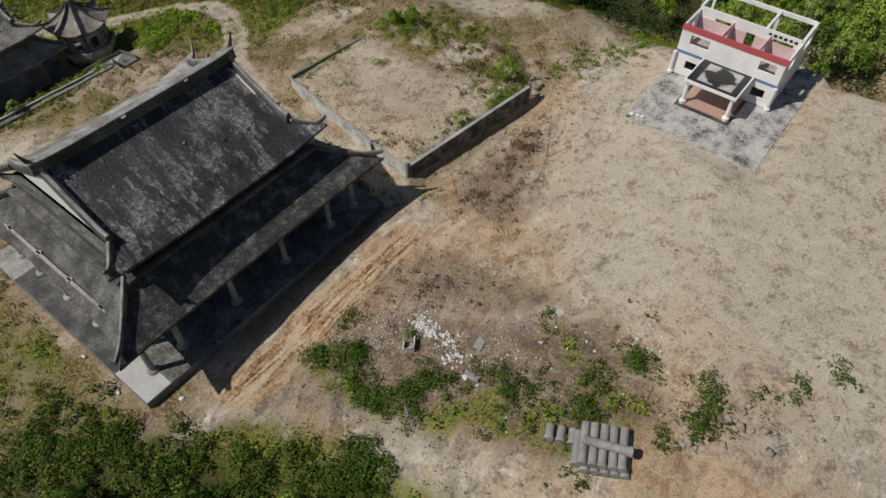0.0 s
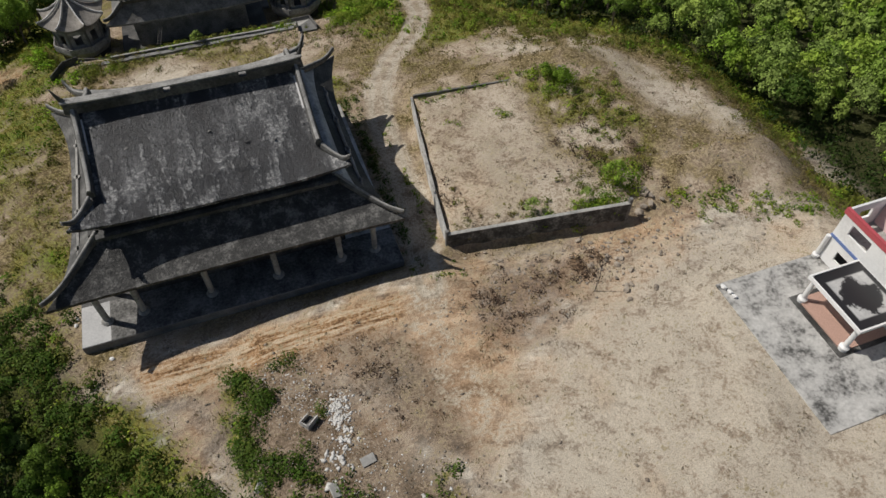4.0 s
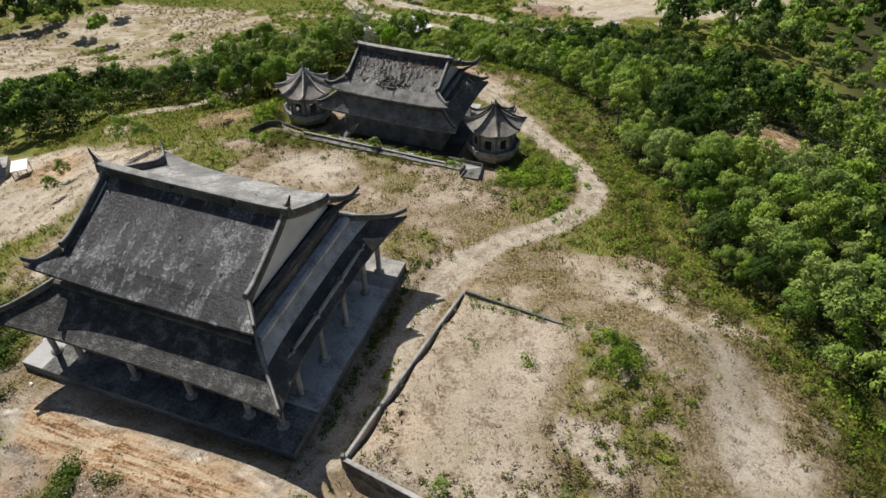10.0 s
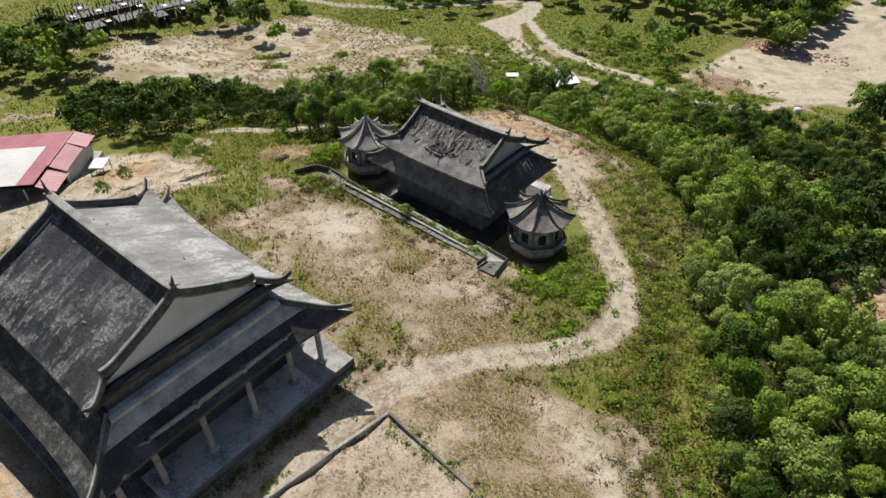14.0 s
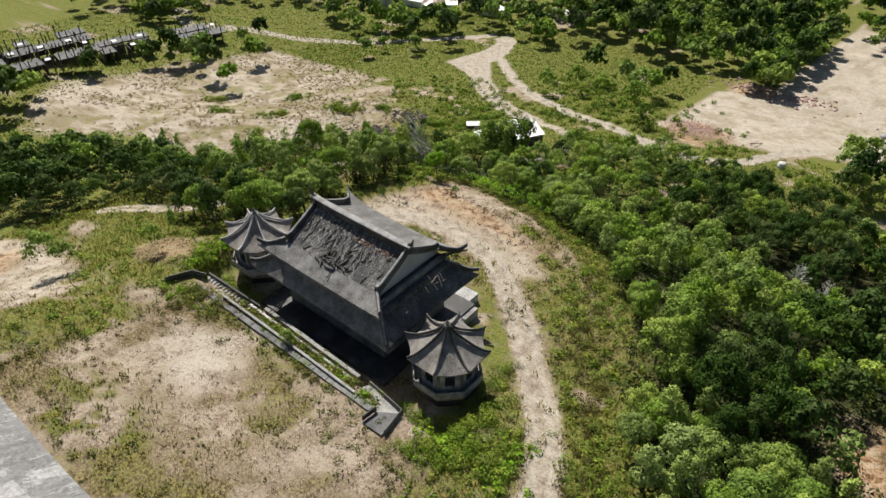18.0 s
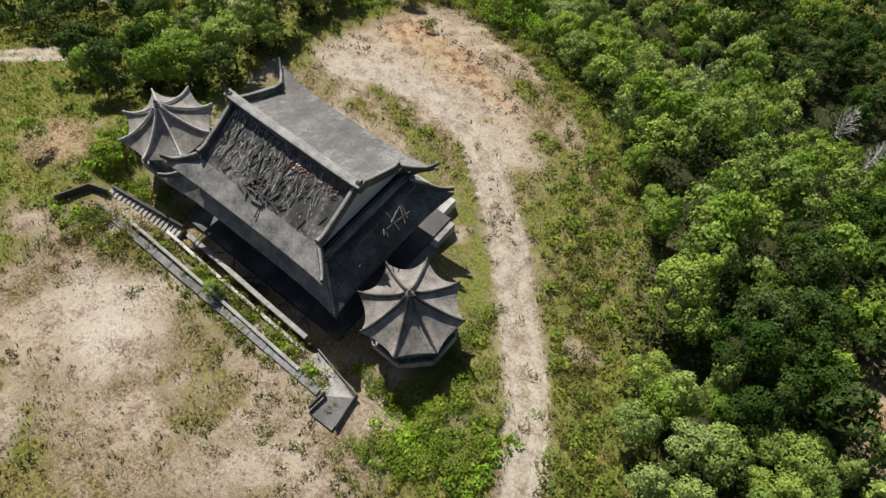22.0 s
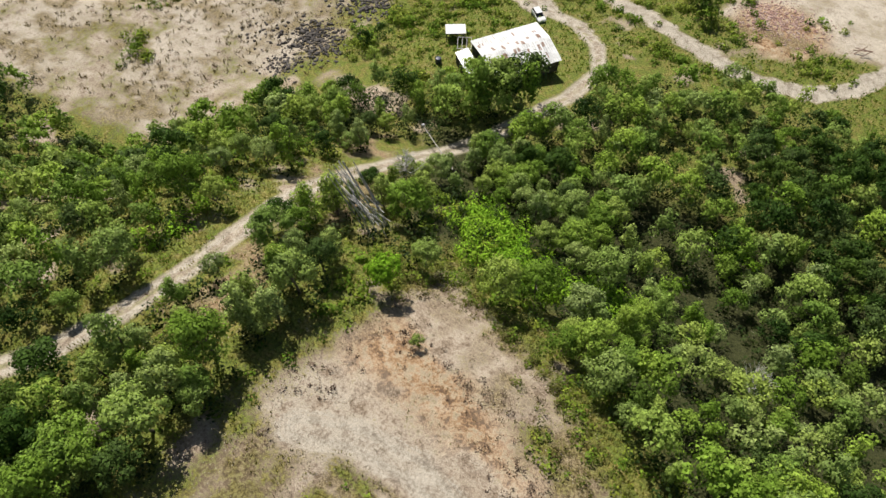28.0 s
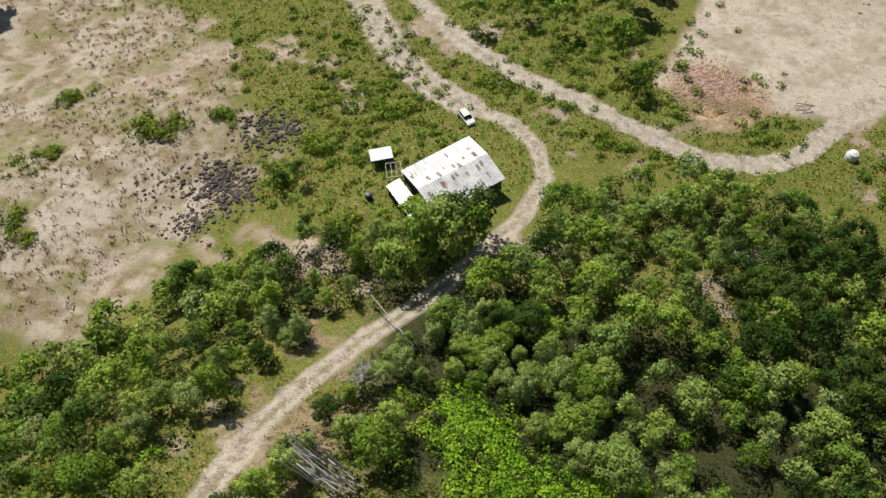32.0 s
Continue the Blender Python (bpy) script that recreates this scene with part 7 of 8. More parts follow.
scrub("terrace_weeds", "green and yellowing weeds spilling over the planter walls", OLIVE, [(-6, 50.3, 3.0, 0.3, 30, 0.5), (2, 50.1, 3.0, 0.3, 30, 0.5), (8, 49.95, 1.4, 0.3, 14, 0.5), (-11, 48.9, 1.6, 0.4, 18, 0.5), (0, 48.1, 7.0, 0.3, 44, 0.4), (-6, 51.5, 2.0, 0.25, 12, 0.4), (3, 51.4, 3.0, 0.25, 16, 0.4), (-13.5, 46.8, 1.6, 0.9, 26, 0.6)], 84)
scrub("edge_scrub", "olive and yellowing scrub along the edge of the wood", OLIVE, edge_spots + [(39, 16, 2.0, 2.6, 34, 0.5), (40.5, 9, 2.0, 2.8, 30, 0.45), (36.5, 5, 2.4, 1.6, 26, 0.45), (33.5, 2.6, 2.2, 0.8, 16, 0.45), (20.4, 4.5, 0.6, 1.6, 10, 0.4), (25, 3.0, 2.4, 0.5, 12, 0.4), (21.5, 20, 0.5, 2.0, 8, 0.35),
                                                                                                         (-18, 20, 1.5, 6, 30, 0.5), (-24, 12, 3, 6, 40, 0.5), (-20, 30, 3, 3, 30, 0.5), (-6, 29.5, 6, 1.2, 34, 0.4), (10, 29.5, 3, 1.2, 20, 0.4), (-14, 44, 1.6, 1.6, 20, 0.5), (-12, 47.5, 3, 0.6, 20, 0.45), (4, 46.5, 5, 0.7, 26, 0.4), (14, 45, 2.5, 1.2, 24, 0.45), (19, 43.5, 2.0, 1.6, 20, 0.4), (24, 45, 1.2, 1.6, 16, 0.5), (8, 41, 1.2, 0.7, 12, 0.4), (13, 72, 2.0, 1.5, 24, 0.4), (2, 77, 4.0, 0.7, 26, 0.35), (34.5, 49, 1.0, 3.0, 34, 0.55), (31.5, 57, 1.2, 2.5, 34, 0.5), (27.5, 64.5, 1.2, 2.2, 30, 0.5), (23, 73, 1.4, 2.0, 28, 0.45), (35.5, 41, 1.6, 2.0, 30, 0.5), (42, 33, 2.0, 1.6, 30, 0.5), (49.5, 26, 2.0, 1.6, 30, 0.5), (54, 17, 1.4, 2.6, 34, 0.5), (57, 7, 1.2, 2.4, 26, 0.5), (27, 36, 1.6, 1.0, 16, 0.35), (-16, 35, 1.6, 3.0, 24, 0.45), (16.5, 31, 1.2, 1.2, 16, 0.4), (-8, 34, 3.5, 1.4, 22, 0.35), (4, 37, 4.0, 2.0, 22, 0.3)], 81, 0.1, 110)
scrub("verge_weeds", "rank dark weeds between the hall platform and the track", DEEP, [(15.1, 8, 0.35, 3.5, 40, 0.4), (15.2, 20, 0.4, 4.0, 46, 0.45), (15.0, 27.5, 1.0, 0.8, 14, 0.4)], 82)
scrub("dry_scrub", "brown dry scrub and dead weeds on disturbed soil", TWIGS, [(-12, 91.5, 2.2, 1.2, 22, 0.45), (-4, 91, 2.5, 1.2, 20, 0.45), (4, 87.5, 2.2, 1.2, 18, 0.45), (-15, 84, 1.0, 3.0, 16, 0.4), (20, -5.8, 1.6, 1.4, 20, 0.5), (25, -5.6, 2.4, 0.9, 20, 0.5), (19.2, -9, 1.2, 1.6, 10, 0.4), (22.5, -8.5, 2.0, 1.4, 10, 0.4), (28.5, -5.2, 1.3, 0.9, 16, 0.6), (7.5, -7.5, 2.0, 1.6, 20, 0.45), (9.0, -11, 1.4, 2.4, 18, 0.4), (38.5, 4.5, 2.6, 2.4, 34, 0.55), (36, 8.5, 2.6, 2.2, 22, 0.45), (20.5, 6, 0.7, 2.5, 16, 0.4)], 74, 0.09, 90)
scrub("court_weeds", "bright green weeds round the stairs and pavilion", SHRUB, [(22, 50.5, 1.8, 2.0, 55, 0.75), (19, 48, 1.5, 1.2, 30, 0.6), (25, 54, 1.2, 2.0, 30, 0.7), (20.5, 56, 1.0, 2.0, 24, 0.7), (-3, 50.2, 3.5, 0.7, 26, 0.5), (5, 50.2, 3.0, 0.7, 22, 0.5), (-13, 47.6, 2.0, 0.8, 16, 0.6), (-14, 53, 2.0, 1.0, 30, 0.7), (-20, 53, 1.6, 1.6, 22, 0.7), (-18, 64, 1.5, 2.0, 22, 0.7), (11.5, 49.5, 0.8, 0.6, 10, 0.5), (17.5, 52.5, 1.2, 0.8, 16, 0.6), (15, 52.5, 1.2, 0.5, 14, 0.6), (0, 48.1, 7, 0.25, 50, 0.3), (-3, 49.5, 5, 0.15, 30, 0.3), (5, 50.6, 3, 0.3, 20, 0.35), (12.5, 52.6, 0.8, 0.5, 8, 0.6), (18.5, 60, 0.8, 2.5, 24, 0.6)], 75, 0.085, 170)
scrub("valley_bushes", "rounded green bushes and creepers on the valley floor", SHRUB, [(-99, 115, 1.2, 1.2, 8, 1.2), (-89.5, 140, 1.2, 1.2, 8, 1.4), (-81, 148, 0.8, 0.8, 5, 1.3), (-104, 128, 1.2, 1.0, 7, 1.1), (-120, 118, 2, 1.5, 12, 1.2), (-132, 126, 1.4, 1.2, 9, 1.3), (-112, 140, 2.4, 1.0, 14, 1.2), (-91.4, 139, 1.2, 1.2, 8, 1.3), (-88.7, 141.5, 1.0, 1.0, 6, 1.3), (-80.6, 148.3, 0.8, 0.8, 5, 1.2), (-95, 112.5, 1, 1, 6, 1.2), (-63.9, 138.5, 1.5, 1.5, 9, 1.5), (-64.3, 149.7, 1.5, 2, 9, 1.5), (-105, 125, 2.5, 2, 14, 0.9), (-60, 119, 3, 3, 24, 1.3), (-62, 160, 6, 5, 90, 0.8), (-60, 170, 8, 4, 60, 0.7), (-48, 150, 5, 5, 40, 0.6), (-42, 158, 3, 3, 30, 0.6), (-30, 200, 16, 10, 120, 0.9), (-45, 205, 8, 8, 60, 0.9), (-85, 170, 8, 8, 40, 0.9), (-55, 163, 4, 3, 40, 0.9), (-56, 150, 3, 3, 30, 0.9), (-40, 176, 8, 1.5, 40, 0.9), (-15, 171, 7, 1.2, 40, 0.9), (-35, 195, 12, 8, 70, 1.1), (-20, 185, 6, 3, 40, 1.0), (5, 186, 3, 3, 24, 0.9), (-48, 135, 3, 2.5, 30, 0.9), (-22, 113, 3, 4, 60, 0.8), (-12, 108, 4, 3, 50, 0.8), (-44, 112, 2, 5, 30, 0.8), (-46, 96, 2, 5, 30, 0.8), (-20, 93, 1.5, 2.5, 20, 0.7), (26, 185, 4, 3, 30, 1.0), (-70, 180, 6, 3, 30, 1.0)], 76, 0.22, 45)


# ---------------------------------------------------------------- debris of the rear hall
def timber(x, y, z, turn, tilt, length, thick):
    t = new("roof_timber", TIMBERS[int(length * 10) % len(TIMBERS)])
    t.matrix_basis = pose(x, y, z, tilt, 0, turn) @ Matrix.Diagonal((thick, length, thick, 1))
    return tagged(t, "charred broken roof timber lying on the hall roof", "timber", "fallen roof timbers")


TIMBERS = []
for k in range(3):
    bm = box(-0.5, -0.5, -0.5, 0.5, 0.5, 0.5)
    for v in bm.verts:
        v.co.x += 0.12 * math.sin(k + v.co.y * 5)
        v.co.z *= 0.8 + 0.3 * (v.co.y > 0)
    me = bpy.data.meshes.new("timber")
    bm.to_mesh(me)
    bm.free()
    me.materials.append(TIMBER)
    TIMBERS.append(me)
r6 = np.random.default_rng(66)


def on_burnt_slope(x, run):
    """Height of the rear hall's front slope, run metres out from the ridge."""
    return 5.8 - 2.6 * (min(run, 4.9) / 4.9) ** 0.85 - 0.55 * max(0.0, run - 4.9)


for k in range(64):
    # battens that slid down from the ridge, thickest at the western end
    x = -6.3 + 9.5 * r6.random() ** 1.4
    run = 0.9 + 2.7 * r6.random() ** 1.2
    turn = 24 * r6.normal()
    timber(-0.4 + x, 61.6 - run, on_burnt_slope(x, run) + 0.06 + 0.08 * r6.random(), turn, 27 * math.cos(radians(turn)) + 3 * r6.normal(), 0.5 + 1.7 * r6.random() ** 2, 0.05 + 0.06 * r6.random())
for k in range(34):
    # the heap in the middle of the slope
    x, run = -0.2 + 1.1 * r6.normal(), 4.3 + 0.5 * r6.normal()
    turn = 180 * r6.random()
    timber(-0.4 + x, 61.6 - run, on_burnt_slope(x, run) + 0.1 + 0.12 * r6.random(), turn, 24 * math.cos(radians(turn)), 0.4 + 1.0 * r6.random(), 0.06 + 0.16 * r6.random())
for k in range(12):
    x, run = -5.5 + 11.5 * r6.random(), 1.5 + 3.2 * r6.random()
    turn = 180 * r6.random()
    timber(-0.4 + x, 61.6 - run, on_burnt_slope(x, run) + 0.08, turn, 25 * math.cos(radians(turn)), 0.5 + 0.8 * r6.random(), 0.07)
for k in range(16):
    timber(8.6 + 0.7 * r6.random(), 58.2 + 6 * r6.random(), 1.3 + 1.1 * r6.random(), 90 * r6.random(), 30 * r6.normal(), 1.2 + 1.4 * r6.random(), 0.08)
for k in range(14):
    timber(-7 + 14 * r6.random(), 52.6 + 1.2 * r6.random(), -5.45, 180 * r6.random(), 4 * r6.normal(), 0.8 + 1.4 * r6.random(), 0.09)
bm = bmesh.new()
for k in range(260):
    # splintered battens and plaster crumbs, thickest below the western half of the ridge
    u, v = r6.random() ** 1.7, 0.06 + 0.46 * r6.random() ** 1.4
    x, yy = -6.6 + 11.5 * u, 4.9 * v / 0.62
    z = 5.8 - 2.6 * (v / 0.62) ** 0.85
    s = 0.04 + 0.05 * r6.random()
    bmesh.ops.create_cube(bm, size=1, matrix=pose(x, -yy, z + 0.05, 27 + 6 * r6.normal(), 6 * r6.normal(), 25 * r6.normal()) @ Matrix.Diagonal((s, 0.2 + 1.1 * r6.random() ** 2, s * 0.5, 1)))
debris = thing("roof_debris", -0.4, 61.6, 0, "pale splintered battens and plaster strewn below the ridge", "debris")
part("splinters", bm, weathered("ash_pale_splinters", (0.14, 0.136, 0.13), (0.3, 0.293, 0.28), (0.48, 0.47, 0.455), 2.5, 14), debris)["kind"] = "stuff"
ladder(pose(10.2, 56.6, -0.9, -24, 0, 35), 3.2, "blackened wooden ladder leaning against the lower roof")
ladder(pose(-4.5, 53.3, -1.5, -30, 0, 160), 2.6, "blackened wooden ladder hanging from the eaves")
roof_hole = thing("fallen_bricks", -0.4, 61.6, 0, "reddish brick rubble lying under the broken ridge", "rubble")
bm = bmesh.new()
for k in range(70):
    u = r6.random()
    x, yy = 0.2 + 5.8 * u, 0.7 + 0.7 * r6.random()
    s = 0.08 + 0.1 * r6.random()
    z = 5.8 - 2.6 * (yy / 4.9) ** 0.85
    bmesh.ops.create_cube(bm, size=1, matrix=pose(x, -yy, z + 0.02, r6.random() * 90, r6.random() * 90, r6.random() * 90) @ Matrix.Diagonal((s * 1.6, s, s, 1)))
part("brick_rubble", bm, RUST, roof_hole)["kind"] = "stuff"
FRAGMENTS = [me.copy() for me in STONES]
for me in FRAGMENTS:
    me.materials[0] = DUSK
r7 = np.random.default_rng(67)
for k in range(36):
    # crumbs and fallen pieces along the ridge and eaves of the great hall
    x = -9 + 18 * r7.random()
    w = 0.9 * r7.random()
    yy = 6.9 * w
    z = 14.9 + (11.4 - 14.9) * w ** 0.85
    q = -1 if k % 3 else 1
    ob = new("roof_fragment", FRAGMENTS[k % 5])
    s = 0.12 + 0.25 * r7.random() ** 2
    ob.matrix_basis = pose(-0.25 + x, 14.15 + q * yy, z + 0.03, 20, 10, k * 37) @ Matrix.Diagonal((s, s * 1.5, s * 0.28, 1))
    tagged(ob, "loose grey fragment lying on the hall roof", "roof fragment", "roof fragments")


# ---------------------------------------------------------------- valley: shed, car, hut, pole, scaffold
def gable_shed(name, corner, turn, length, depth, eave, rise, roofs, wall_mat, label, category, over=0.4, ribs=0.76, pale=None, patches=0):
    """A shed with posts, low walls and a two-slope sheet roof laid in ribbed sheets."""
    x, y = corner
    z = at_ground(x, y) - 0.4
    t = thing(name, x, y, z, label, category, turn=turn)
    for px_, py_ in ((0, 0), (length, 0), (0, depth), (length, depth), (length / 2, 0), (length / 2, depth)):
        part("post", box(px_ - 0.09, py_ - 0.09, 0, px_ + 0.09, py_ + 0.09, eave + 0.4), TIMBER, t)
    for a, b in (((0.1, 0), (length - 0.1, 0.08)), ((0.1, depth - 0.08), (length - 0.1, depth)), ((0, 0.1), (0.08, depth - 0.1)), ((length - 0.08, 0.1), (length, depth - 0.1))):
        part("wall", box(*a, 0.2, *b, eave + 0.25), wall_mat, t)
    n = max(4, int(length / ribs))
    r = np.random.default_rng(int(abs(x) * 7 + abs(y)))
    for half in (0, 1):
        for k in range(n):
            a, b = -over + (length + 2 * over) * k / n, -over + (length + 2 * over) * (k + 1) / n + 0.04
            y0, y1 = ((-over, depth / 2), (depth / 2, depth + over))[half]
            z0, z1 = (eave + 0.4, eave + 0.4 + rise) if half == 0 else (eave + 0.4 + rise, eave + 0.4)
            lift = 0.012 * (k % 2) + 0.02 * r.random()
            m = 3

            def fn(u, v, a=a, b=b, y0=y0, y1=y1, z0=z0, z1=z1, lift=lift):
                return (a + (b - a) * u, y0 + (y1 - y0) * v, z0 + (z1 - z0) * v + lift + 0.025 * math.cos(u * 4 * math.pi))
            mat = pale if (pale and half == 0 and 0.12 < k / n < 0.8) else roofs[0 if r.random() < 0.84 or len(roofs) == 1 else 1]
            part("roof_sheet", sheet(fn, 8, 2, 0.02), mat, t)
    for k in range(patches):
        # rusted laps, in rows across the sheets
        a, y = length * (0.02 + 0.9 * r.random() ** 1.5), depth * (0.1 + 0.25 * (k % 4)) + 0.3 * r.normal()
        z = eave + 0.455 + rise * (1 - abs(2 * y / depth - 1))
        tilt = math.degrees(math.atan2(rise, depth / 2)) * (1 if y < depth / 2 else -1)
        part("rust_patch", box(-0.16, -0.55, 0, 0.16, 0.55, 0.012), RUST, t, "rusted lap in the roof sheet").matrix_basis = pose(a, y, z, tilt, 0, 4 * r.normal()) @ Matrix.Diagonal((0.7 + 1.2 * r.random(), 0.5 + 0.7 * r.random(), 1, 1))
    return t


gable_shed("tin_shed", (-36.2, 141.6), 60, 11.6, 9.0, 2.5, 0.9, (ZINC,), TIMBER, "long shed roofed with pale rust-patched metal sheets", "shed", patches=34)
lean = thing("lean_to", -36.9, 140.9, at_ground(-39, 143) - 0.4, "pale weathered sheet lean-to beside the tin shed", "lean-to", turn=60)
part("roof_sheet", sheet(lambda u, v: (-2.4 + 2.4 * u, 0.2 + 8.5 * v, 2.3 + 0.25 * u + 0.02 * math.cos(v * 60)), 4, 60, 0.03), ZINC, lean)
for px_, py_ in ((-2.2, 0.4), (-2.2, 8.4), (-0.2, 0.4), (-0.2, 8.4)):
    part("post", box(px_ - 0.07, py_ - 0.07, 0, px_ + 0.07, py_ + 0.07, 2.3), TIMBER, lean)
part("wall", box(-2.2, 0.5, 0, -2.12, 8.3, 1.9), TIMBER, lean)
hut = thing("hut", -50.8, 147.6, at_ground(-50.8, 147.6) - 0.2, "small open hut with a white flat roof", "hut", turn=40)
part("roof", box(-0.2, -0.2, 2.1, 3.4, 2.2, 2.2), WHITE, hut)
for px_, py_ in ((0, 0), (3.2, 0), (0, 2), (3.2, 2)):
    part("post", box(px_ - 0.07, py_ - 0.07, 0, px_ + 0.07, py_ + 0.07, 2.1), TIMBER, hut)
part("wall", box(0, 1.9, 0, 3.2, 1.98, 1.8), TIMBER, hut)
rack = thing("timber_rack", -47.0, 145.6, at_ground(-47.0, 145.6) - 0.1, "open rack of bare poles beside the hut", "rack", turn=35)
for k in range(4):
    part("pole", box(k * 0.8, 0, 1.0, k * 0.8 + 0.1, 3.0, 1.1), DEADWOOD, rack)
    part("post", box(k * 0.8, 0.1, 0, k * 0.8 + 0.1, 0.2, 1.0), DEADWOOD, rack)
for yy in (0.05, 2.85):
    part("rail", box(0, yy, 1.1, 2.5, yy + 0.1, 1.2), DEADWOOD, rack)
drum_ = thing("water_drum", -47.8, 141.4, at_ground(-47.8, 141.4) - 0.05, "dark blue plastic water drum on worn soil", "drum")
part("body", lathe([(0.5, 0), (0.55, 0.1), (0.55, 0.95), (0.45, 1.15), (0.2, 1.2)], 16), plain("dark_blue_plastic", (0.03, 0.04, 0.09), 0.4), drum_)


def hatchback(x, y, turn):
    t = thing("car", x, y, at_ground(x, y) + 0.02, "small white hatchback parked on the grass by the road", "car", turn=turn)
    bm = bmesh.new()
    side = [(-1.85, 0.32), (-1.9, 0.62), (-1.82, 0.85), (-1.0, 0.95), (1.55, 0.98), (1.8, 0.75), (1.82, 0.35)]
    rows = [[bm.verts.new((px_, s * w, pz)) for px_, pz in side] for s, w in ((-1, 0.8), (1, 0.8))]
    for k in range(len(side)):
        bm.faces.new((rows[0][k], rows[0][(k + 1) % len(side)], rows[1][(k + 1) % len(side)], rows[1][k]))
    bm.faces.new(rows[0])
    bm.faces.new(rows[1])
    bmesh.ops.bevel(bm, geom=bm.edges[:], offset=0.06, segments=2, affect="EDGES")
    part("body", bm, CARWHITE, t)
    bm = bmesh.new()
    lo = [bm.verts.new(p) for p in ((-0.95, -0.72, 0.94), (1.6, -0.72, 0.96), (1.6, 0.72, 0.96), (-0.95, 0.72, 0.94))]
    hi = [bm.verts.new(p) for p in ((-0.3, -0.58, 1.4), (1.35, -0.58, 1.42), (1.35, 0.58, 1.42), (-0.3, 0.58, 1.4))]
    for k in range(4):
        bm.faces.new((lo[k], lo[(k + 1) % 4], hi[(k + 1) % 4], hi[k]))
    bm.faces.new(hi)
    bm.faces.new(lo)
    part("cabin_glass", bm, GLASS, t, "dark car windows")
    part("roof", box(-0.36, -0.6, 1.405, 1.4, 0.6, 1.45, edge=0.02), CARWHITE, t)
    for px_ in (-1.15, 1.15):
        for s in (-1, 1):
            w = part("wheel", lathe([(0.2, -0.09), (0.29, -0.08), (0.29, 0.08), (0.2, 0.09)], 16), RUBBER, t)
            w.matrix_basis = pose(px_, s * 0.76, 0.29, 90, 0, 0)
            part("rim", lathe([(0.18, -0.095), (0.18, 0.095)], 12), STEEL, w)
    for s in (-0.55, 0.55):
        part("headlight", box(-1.93, s - 0.15, 0.62, -1.86, s + 0.15, 0.74), ZINC, t)
        part("tail_light", box(1.8, s - 0.12, 0.65, 1.86, s + 0.12, 0.8), REDBAND, t)
    return t


hatchback(-42.9, 165.7, 147)

pole = thing("lamp_pole", -28.25, 120.6, at_ground(-28.25, 120.6) - 0.2, "slanting pale lamp pole hanging over the dirt road", "lamp pole")
part("shaft", tube([(0, 0, 0), (-9.3, 4.3, -0.6)], [0.09, 0.06], 8), DEADWOOD, pole)
part("lamp_head", lathe([(0.1, -0.3), (0.3, -0.2), (0.3, 0.25), (0.1, 0.35)], 10, at=(-9.4, 4.35, -0.6)), STEEL, pole)
part("footing", box(-0.35, -0.35, -0.3, 0.35, 0.35, 0.25), DARK, pole)

frame_ = thing("scaffold", -23.3, 100.3, at_ground(-23.3, 100.3) - 0.3, "leaning tower of bleached bare poles above the trees", "scaffold")
r8 = np.random.default_rng(8)
lean_v = Vector((-4.6, 0.8, 8.2))
for k in range(11):
    a = k * 2 * math.pi / 11
    p = Vector((1.3 * math.cos(a), 1.3 * math.sin(a), 0)) + lean_v * 0.25 * r8.random()
    q = p * 0.7 + lean_v * (0.75 + 0.3 * r8.random()) + Vector((0.5 * r8.normal(), 0.5 * r8.normal(), 0))
    part("pole", tube([p, (p + q) / 2 + Vector((0.1, 0.1, 0)), q], [0.08, 0.07, 0.05], 6), DEADWOOD, frame_)
for k in range(26):
    f = 0.2 + 0.7 * r8.random()
    a = r8.random() * 6.28
    c = lean_v * f
    d = Vector((-1.0 + 0.3 * r8.normal(), 0.2 * math.sin(a), 0.55 + 0.25 * r8.normal())) * (0.8 + 0.6 * r8.random())
    c = c + Vector((0.8 * r8.normal(), 0.8 * r8.normal(), 0.3 * r8.normal()))
    part("cross_pole", tube([c - d, c + d], 0.06, 5), DEADWOOD, frame_)

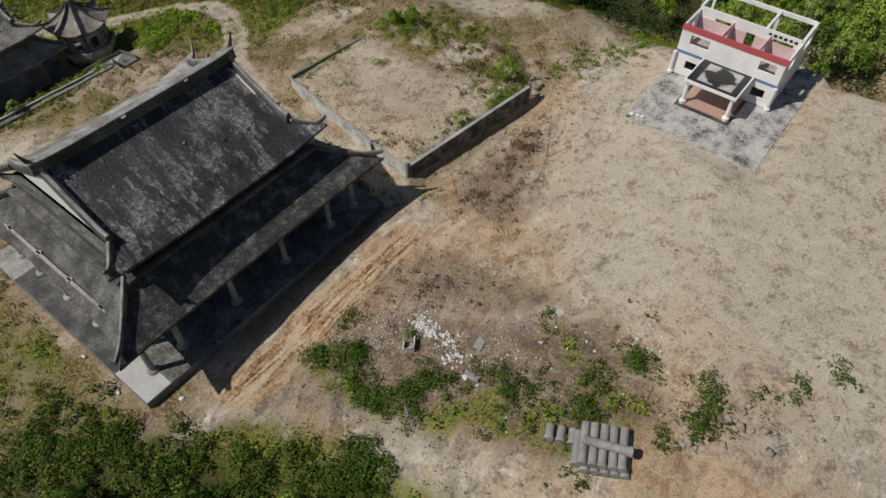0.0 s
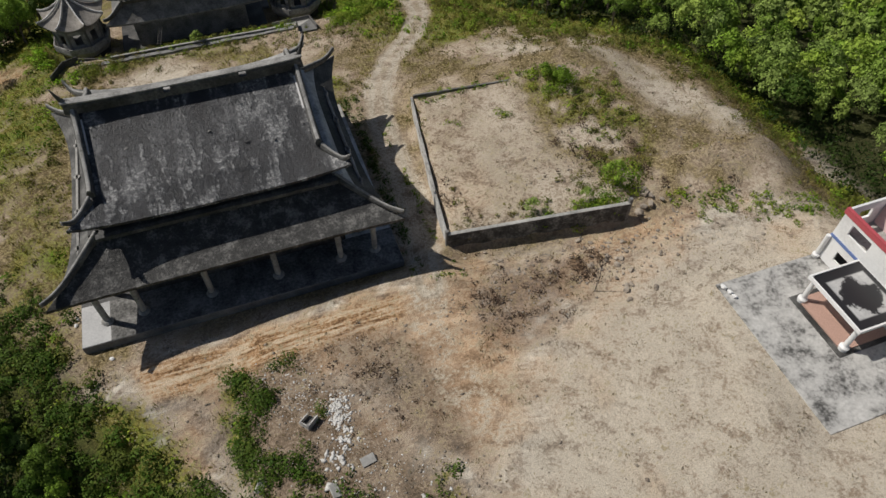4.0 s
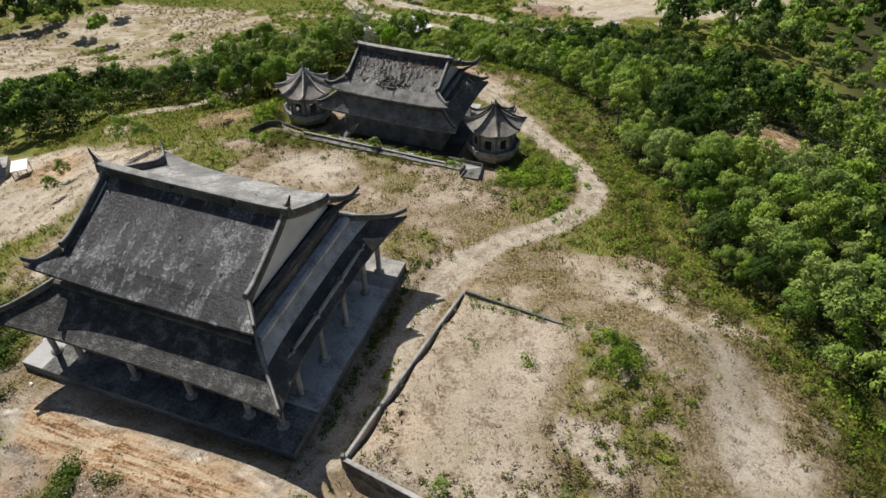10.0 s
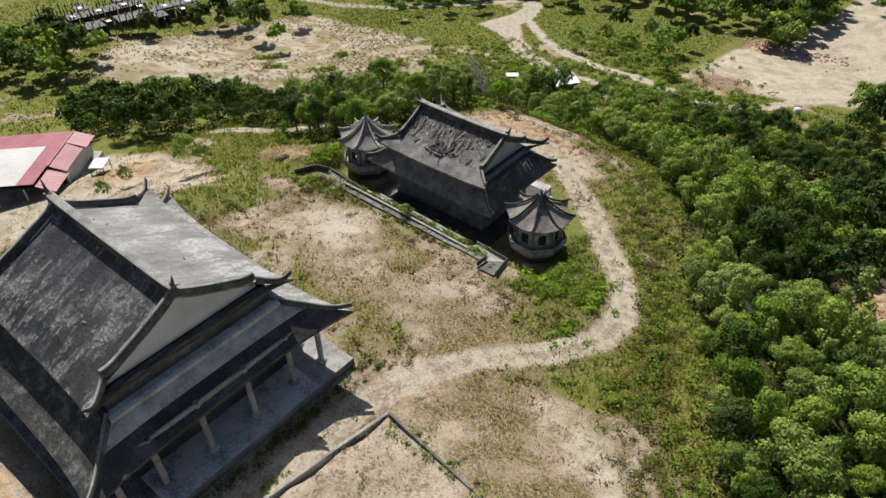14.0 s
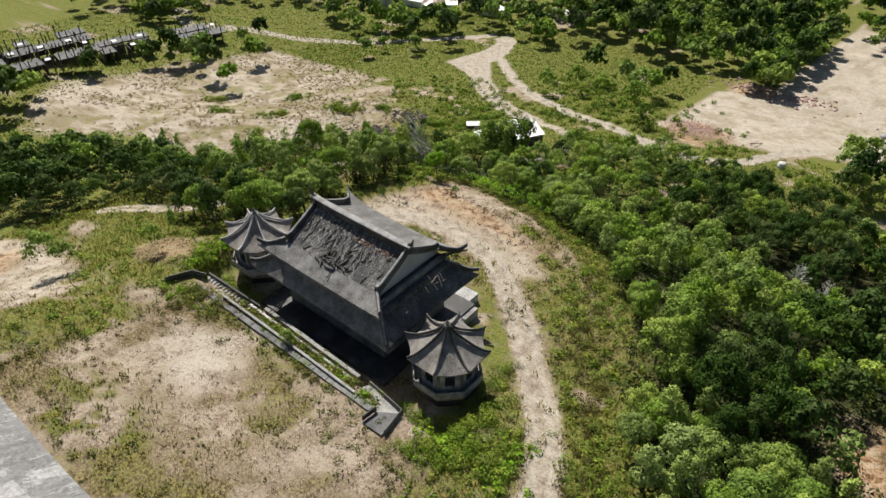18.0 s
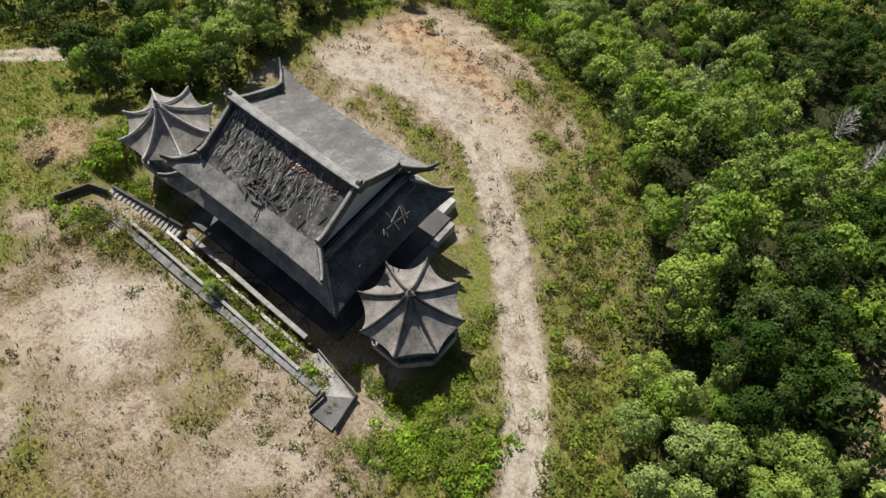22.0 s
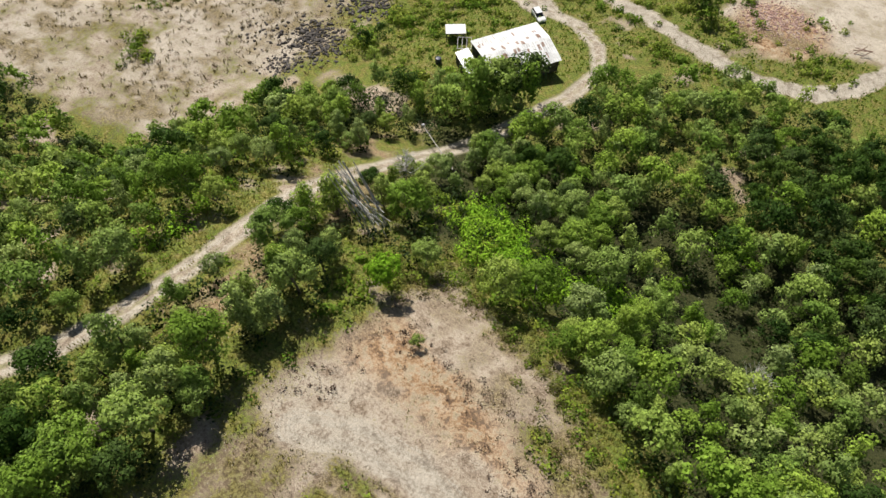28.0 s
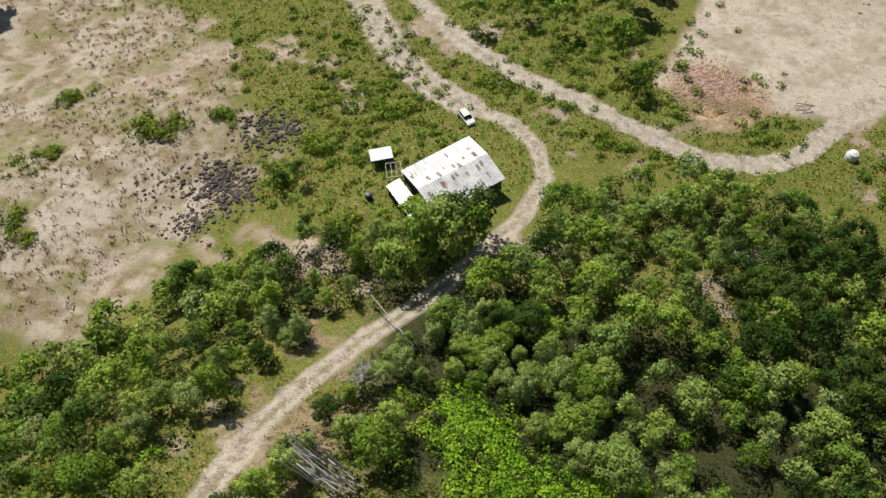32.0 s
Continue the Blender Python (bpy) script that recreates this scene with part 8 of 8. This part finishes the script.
# ---------------------------------------------------------------- red-roofed building, ruin and houses in the distance
def red_building():
    """Low building: a short slope to the north-east in three stepped lengths, a long shallow one behind the ridge."""
    z0 = -9.2
    t = thing("red_roofed_building", -57.4, 36.4, z0, "low building with a pinkish-red sheet roof and a wide pale panel", "building", turn=-48.5)
    zr = 4.3
    for a, b, e, drop in ((0.0, 3.6, 0.5, 0.0), (3.62, 10.4, 0.0, 0.06), (10.42, 15.3, 0.25, 0.4)):
        n = max(2, int((b - a) / 1.1))
        for k in range(n):
            p, q = a + (b - a) * k / n, a + (b - a) * (k + 1) / n
            part("roof_sheet", sheet(lambda u, v, p=p, q=q, e=e, d=drop: (p + (q - p) * u, e - (2.6 + e) * v, zr - d - 0.95 + 0.95 * v + 0.02 * math.cos(u * 12.6)), 6, 2, 0.04), REDROOF, t)
    n = 14
    for k in range(n):
        p, q = 15.3 * k / n, 15.3 * (k + 1) / n
        for y0, y1, pale in ((-2.61, -5.2, False), (-5.2, -13.0, True), (-13.0, -20.5, True)):
            mat = FADED if pale and k >= 4 else REDROOF
            part("roof_sheet", sheet(lambda u, v, p=p, q=q, y0=y0, y1=y1: (p + (q - p) * u, y0 + (y1 - y0) * v, zr - 0.06 * (-2.6 - (y0 + (y1 - y0) * v)) + 0.02 * math.cos(u * 12.6)), 6, 2, 0.04), mat, t)
    part("ridge_flashing", beam([(0, -2.6, zr - 0.02), (10.4, -2.6, zr - 0.02)], 0.35, 0.1), REDROOF, t)
    part("floor_slab", box(-0.5, -20, -2.0, 16.2, 0.6, 0.15), SLAB, t)
    part("wall", box(0.3, -20, 0.15, 0.5, -0.6, 3.1), GREY, t)
    part("wall", box(0.5, -0.8, 0.15, 10.0, -0.6, 3.1), PALE, t)
    # back wall of the veranda, coloured near black for the shade inside
    part("wall", box(9.8, -20, 0.15, 10.0, -0.8, 3.0), DARK, t)
    for x, y in ((15.0, -0.3), (15.0, -4.5), (15.0, -9), (15.0, -14), (10.3, -0.2)):
        part("post", box(x - 0.09, y - 0.09, 0.15, x + 0.09, y + 0.09, 3.2), WHITE, t)
    return t


FADED = weathered("faded_grey_sheet", (0.5, 0.49, 0.48), (0.6, 0.59, 0.575), (0.68, 0.67, 0.655), 0.25, 4, 0.6, 0.004)
red_building()
annex = thing("annex_roof", -51.6, 33.6, -8.6, "small white flat canopy beside the red-roofed building", "canopy", turn=-48)
part("roof", box(0, 0, 2.1, 3.0, 2.2, 2.2), WHITE, annex)
for px_, py_ in ((0.1, 0.1), (2.9, 0.1), (0.1, 2.1), (2.9, 2.1)):
    part("post", box(px_ - 0.06, py_ - 0.06, -0.6, px_ + 0.06, py_ + 0.06, 2.1), STEEL, annex)


def burnt_row(x, y, turn, length, label, seed):
    """A gutted row of rooms: stained slab roof with holes, and posts left standing."""
    r = np.random.default_rng(seed)
    z = at_ground(x, y)
    t = thing("burnt_building", x, y, z - 0.3, label, "ruin", "burnt buildings in the valley", turn)
    n = int(length / 4.5)
    for k in range(n):
        a = k * 4.5
        if r.random() < 0.86:
            part("roof_slab", box(a, 0, 3.6, a + 4.3, 6.5, 3.9), (SOOT, RUBBLE_ROOF, SOOT)[k % 3], t)
        if r.random() < 0.7:
            part("roof_slab", box(a, 6.8, 3.3 + 0.6 * r.random(), a + 4.3, 12.5, 4.2), (RUBBLE_ROOF, SOOT, GREY)[k % 3], t)
        part("wall", box(a, 0.3, 0, a + 0.2, 6.2, 3.6), SOOT, t)
        part("wall", box(a + 0.22, 6.2, 0, a + 4.2, 6.4, 3.6), SOOT, t)
        for yy in (0.3, 6.45, 12.2):
            for ax in (0.25, 2.4):
                if r.random() < 0.8:
                    part("post", box(a + ax, yy, 0, a + ax + 0.32, yy + 0.32, 4.6 + 2.6 * r.random()), SOOT, t)
        if r.random() < 0.5:
            part("pale_sheet", box(a + 0.8, 1.5 + 7 * (k % 2), 4.203, a + 2.6, 3.6 + 7 * (k % 2), 4.26), ZINC, t)
    return t


burnt_row(-183, 80, 80, 36, "gutted blackened row of buildings with bare posts", 1)
burnt_row(-197, 84, 80, 36, "gutted blackened row of rooms, roofs fallen in", 4)
burnt_row(-186, 119, 76, 22, "gutted blackened building with bare posts and holes", 2)
burnt_row(-180, 144, 72, 18, "small gutted blackened building on the valley floor", 3)
for x, y, turn, ln, dp, mats_ in ((-157, 240, 10, 9, 7, (ZINC, RUST)), (-146, 240, -12, 8, 7, (RUST, ZINC)), (-134, 252, 20, 10, 7, (REDROOF,)), (-150, 252, 5, 9, 7, (ZINC,)), (-128, 262, -5, 9, 7, (RUST,)), (-96, 262, 8, 14, 4, (ZINC, RUST)), (-48, 290, 15, 7, 5, (ZINC,)), (-166, 232, 30, 9, 6, (ZINC,)), (-140, 243, 40, 8, 6, (ZINC, RUST)), (-160, 250, 12, 10, 7, (RUST,)), (-122, 250, 15, 9, 6, (ZINC,)), (-170, 246, 0, 9, 6, (ZINC,))):
    gable_shed("far_house", (x, y), turn, ln, dp, 2.8, 1.2, mats_, WHITE, "small single-storey house with a metal sheet roof", "house", 0.4, 1.6)
wreck = thing("rusted_frame", 9.0, 195.8, at_ground(9, 195.8), "rusted metal frame wreck overgrown with weeds", "scrap")
for a, b in (((-1.5, 0, 0.3), (1.5, 0.4, 1.3)), ((-1.0, -0.8, 0.2), (0.2, 1.2, 1.2)), ((0.2, -1, 0.3), (1.4, 1, 0.9)), ((-1.4, 0.9, 0.2), (1.3, 0.9, 0.9))):
    part("bar", tube([a, b], 0.09, 6), RUST, wreck)
tarp = thing("white_tank", 18.2, 187.3, at_ground(18.2, 187.3), "white round-topped tank beside the track", "tank")
part("body", lathe([(1.0, 0), (1.05, 0.8), (0.8, 1.4), (0.2, 1.7)], 14), WHITE, tarp)
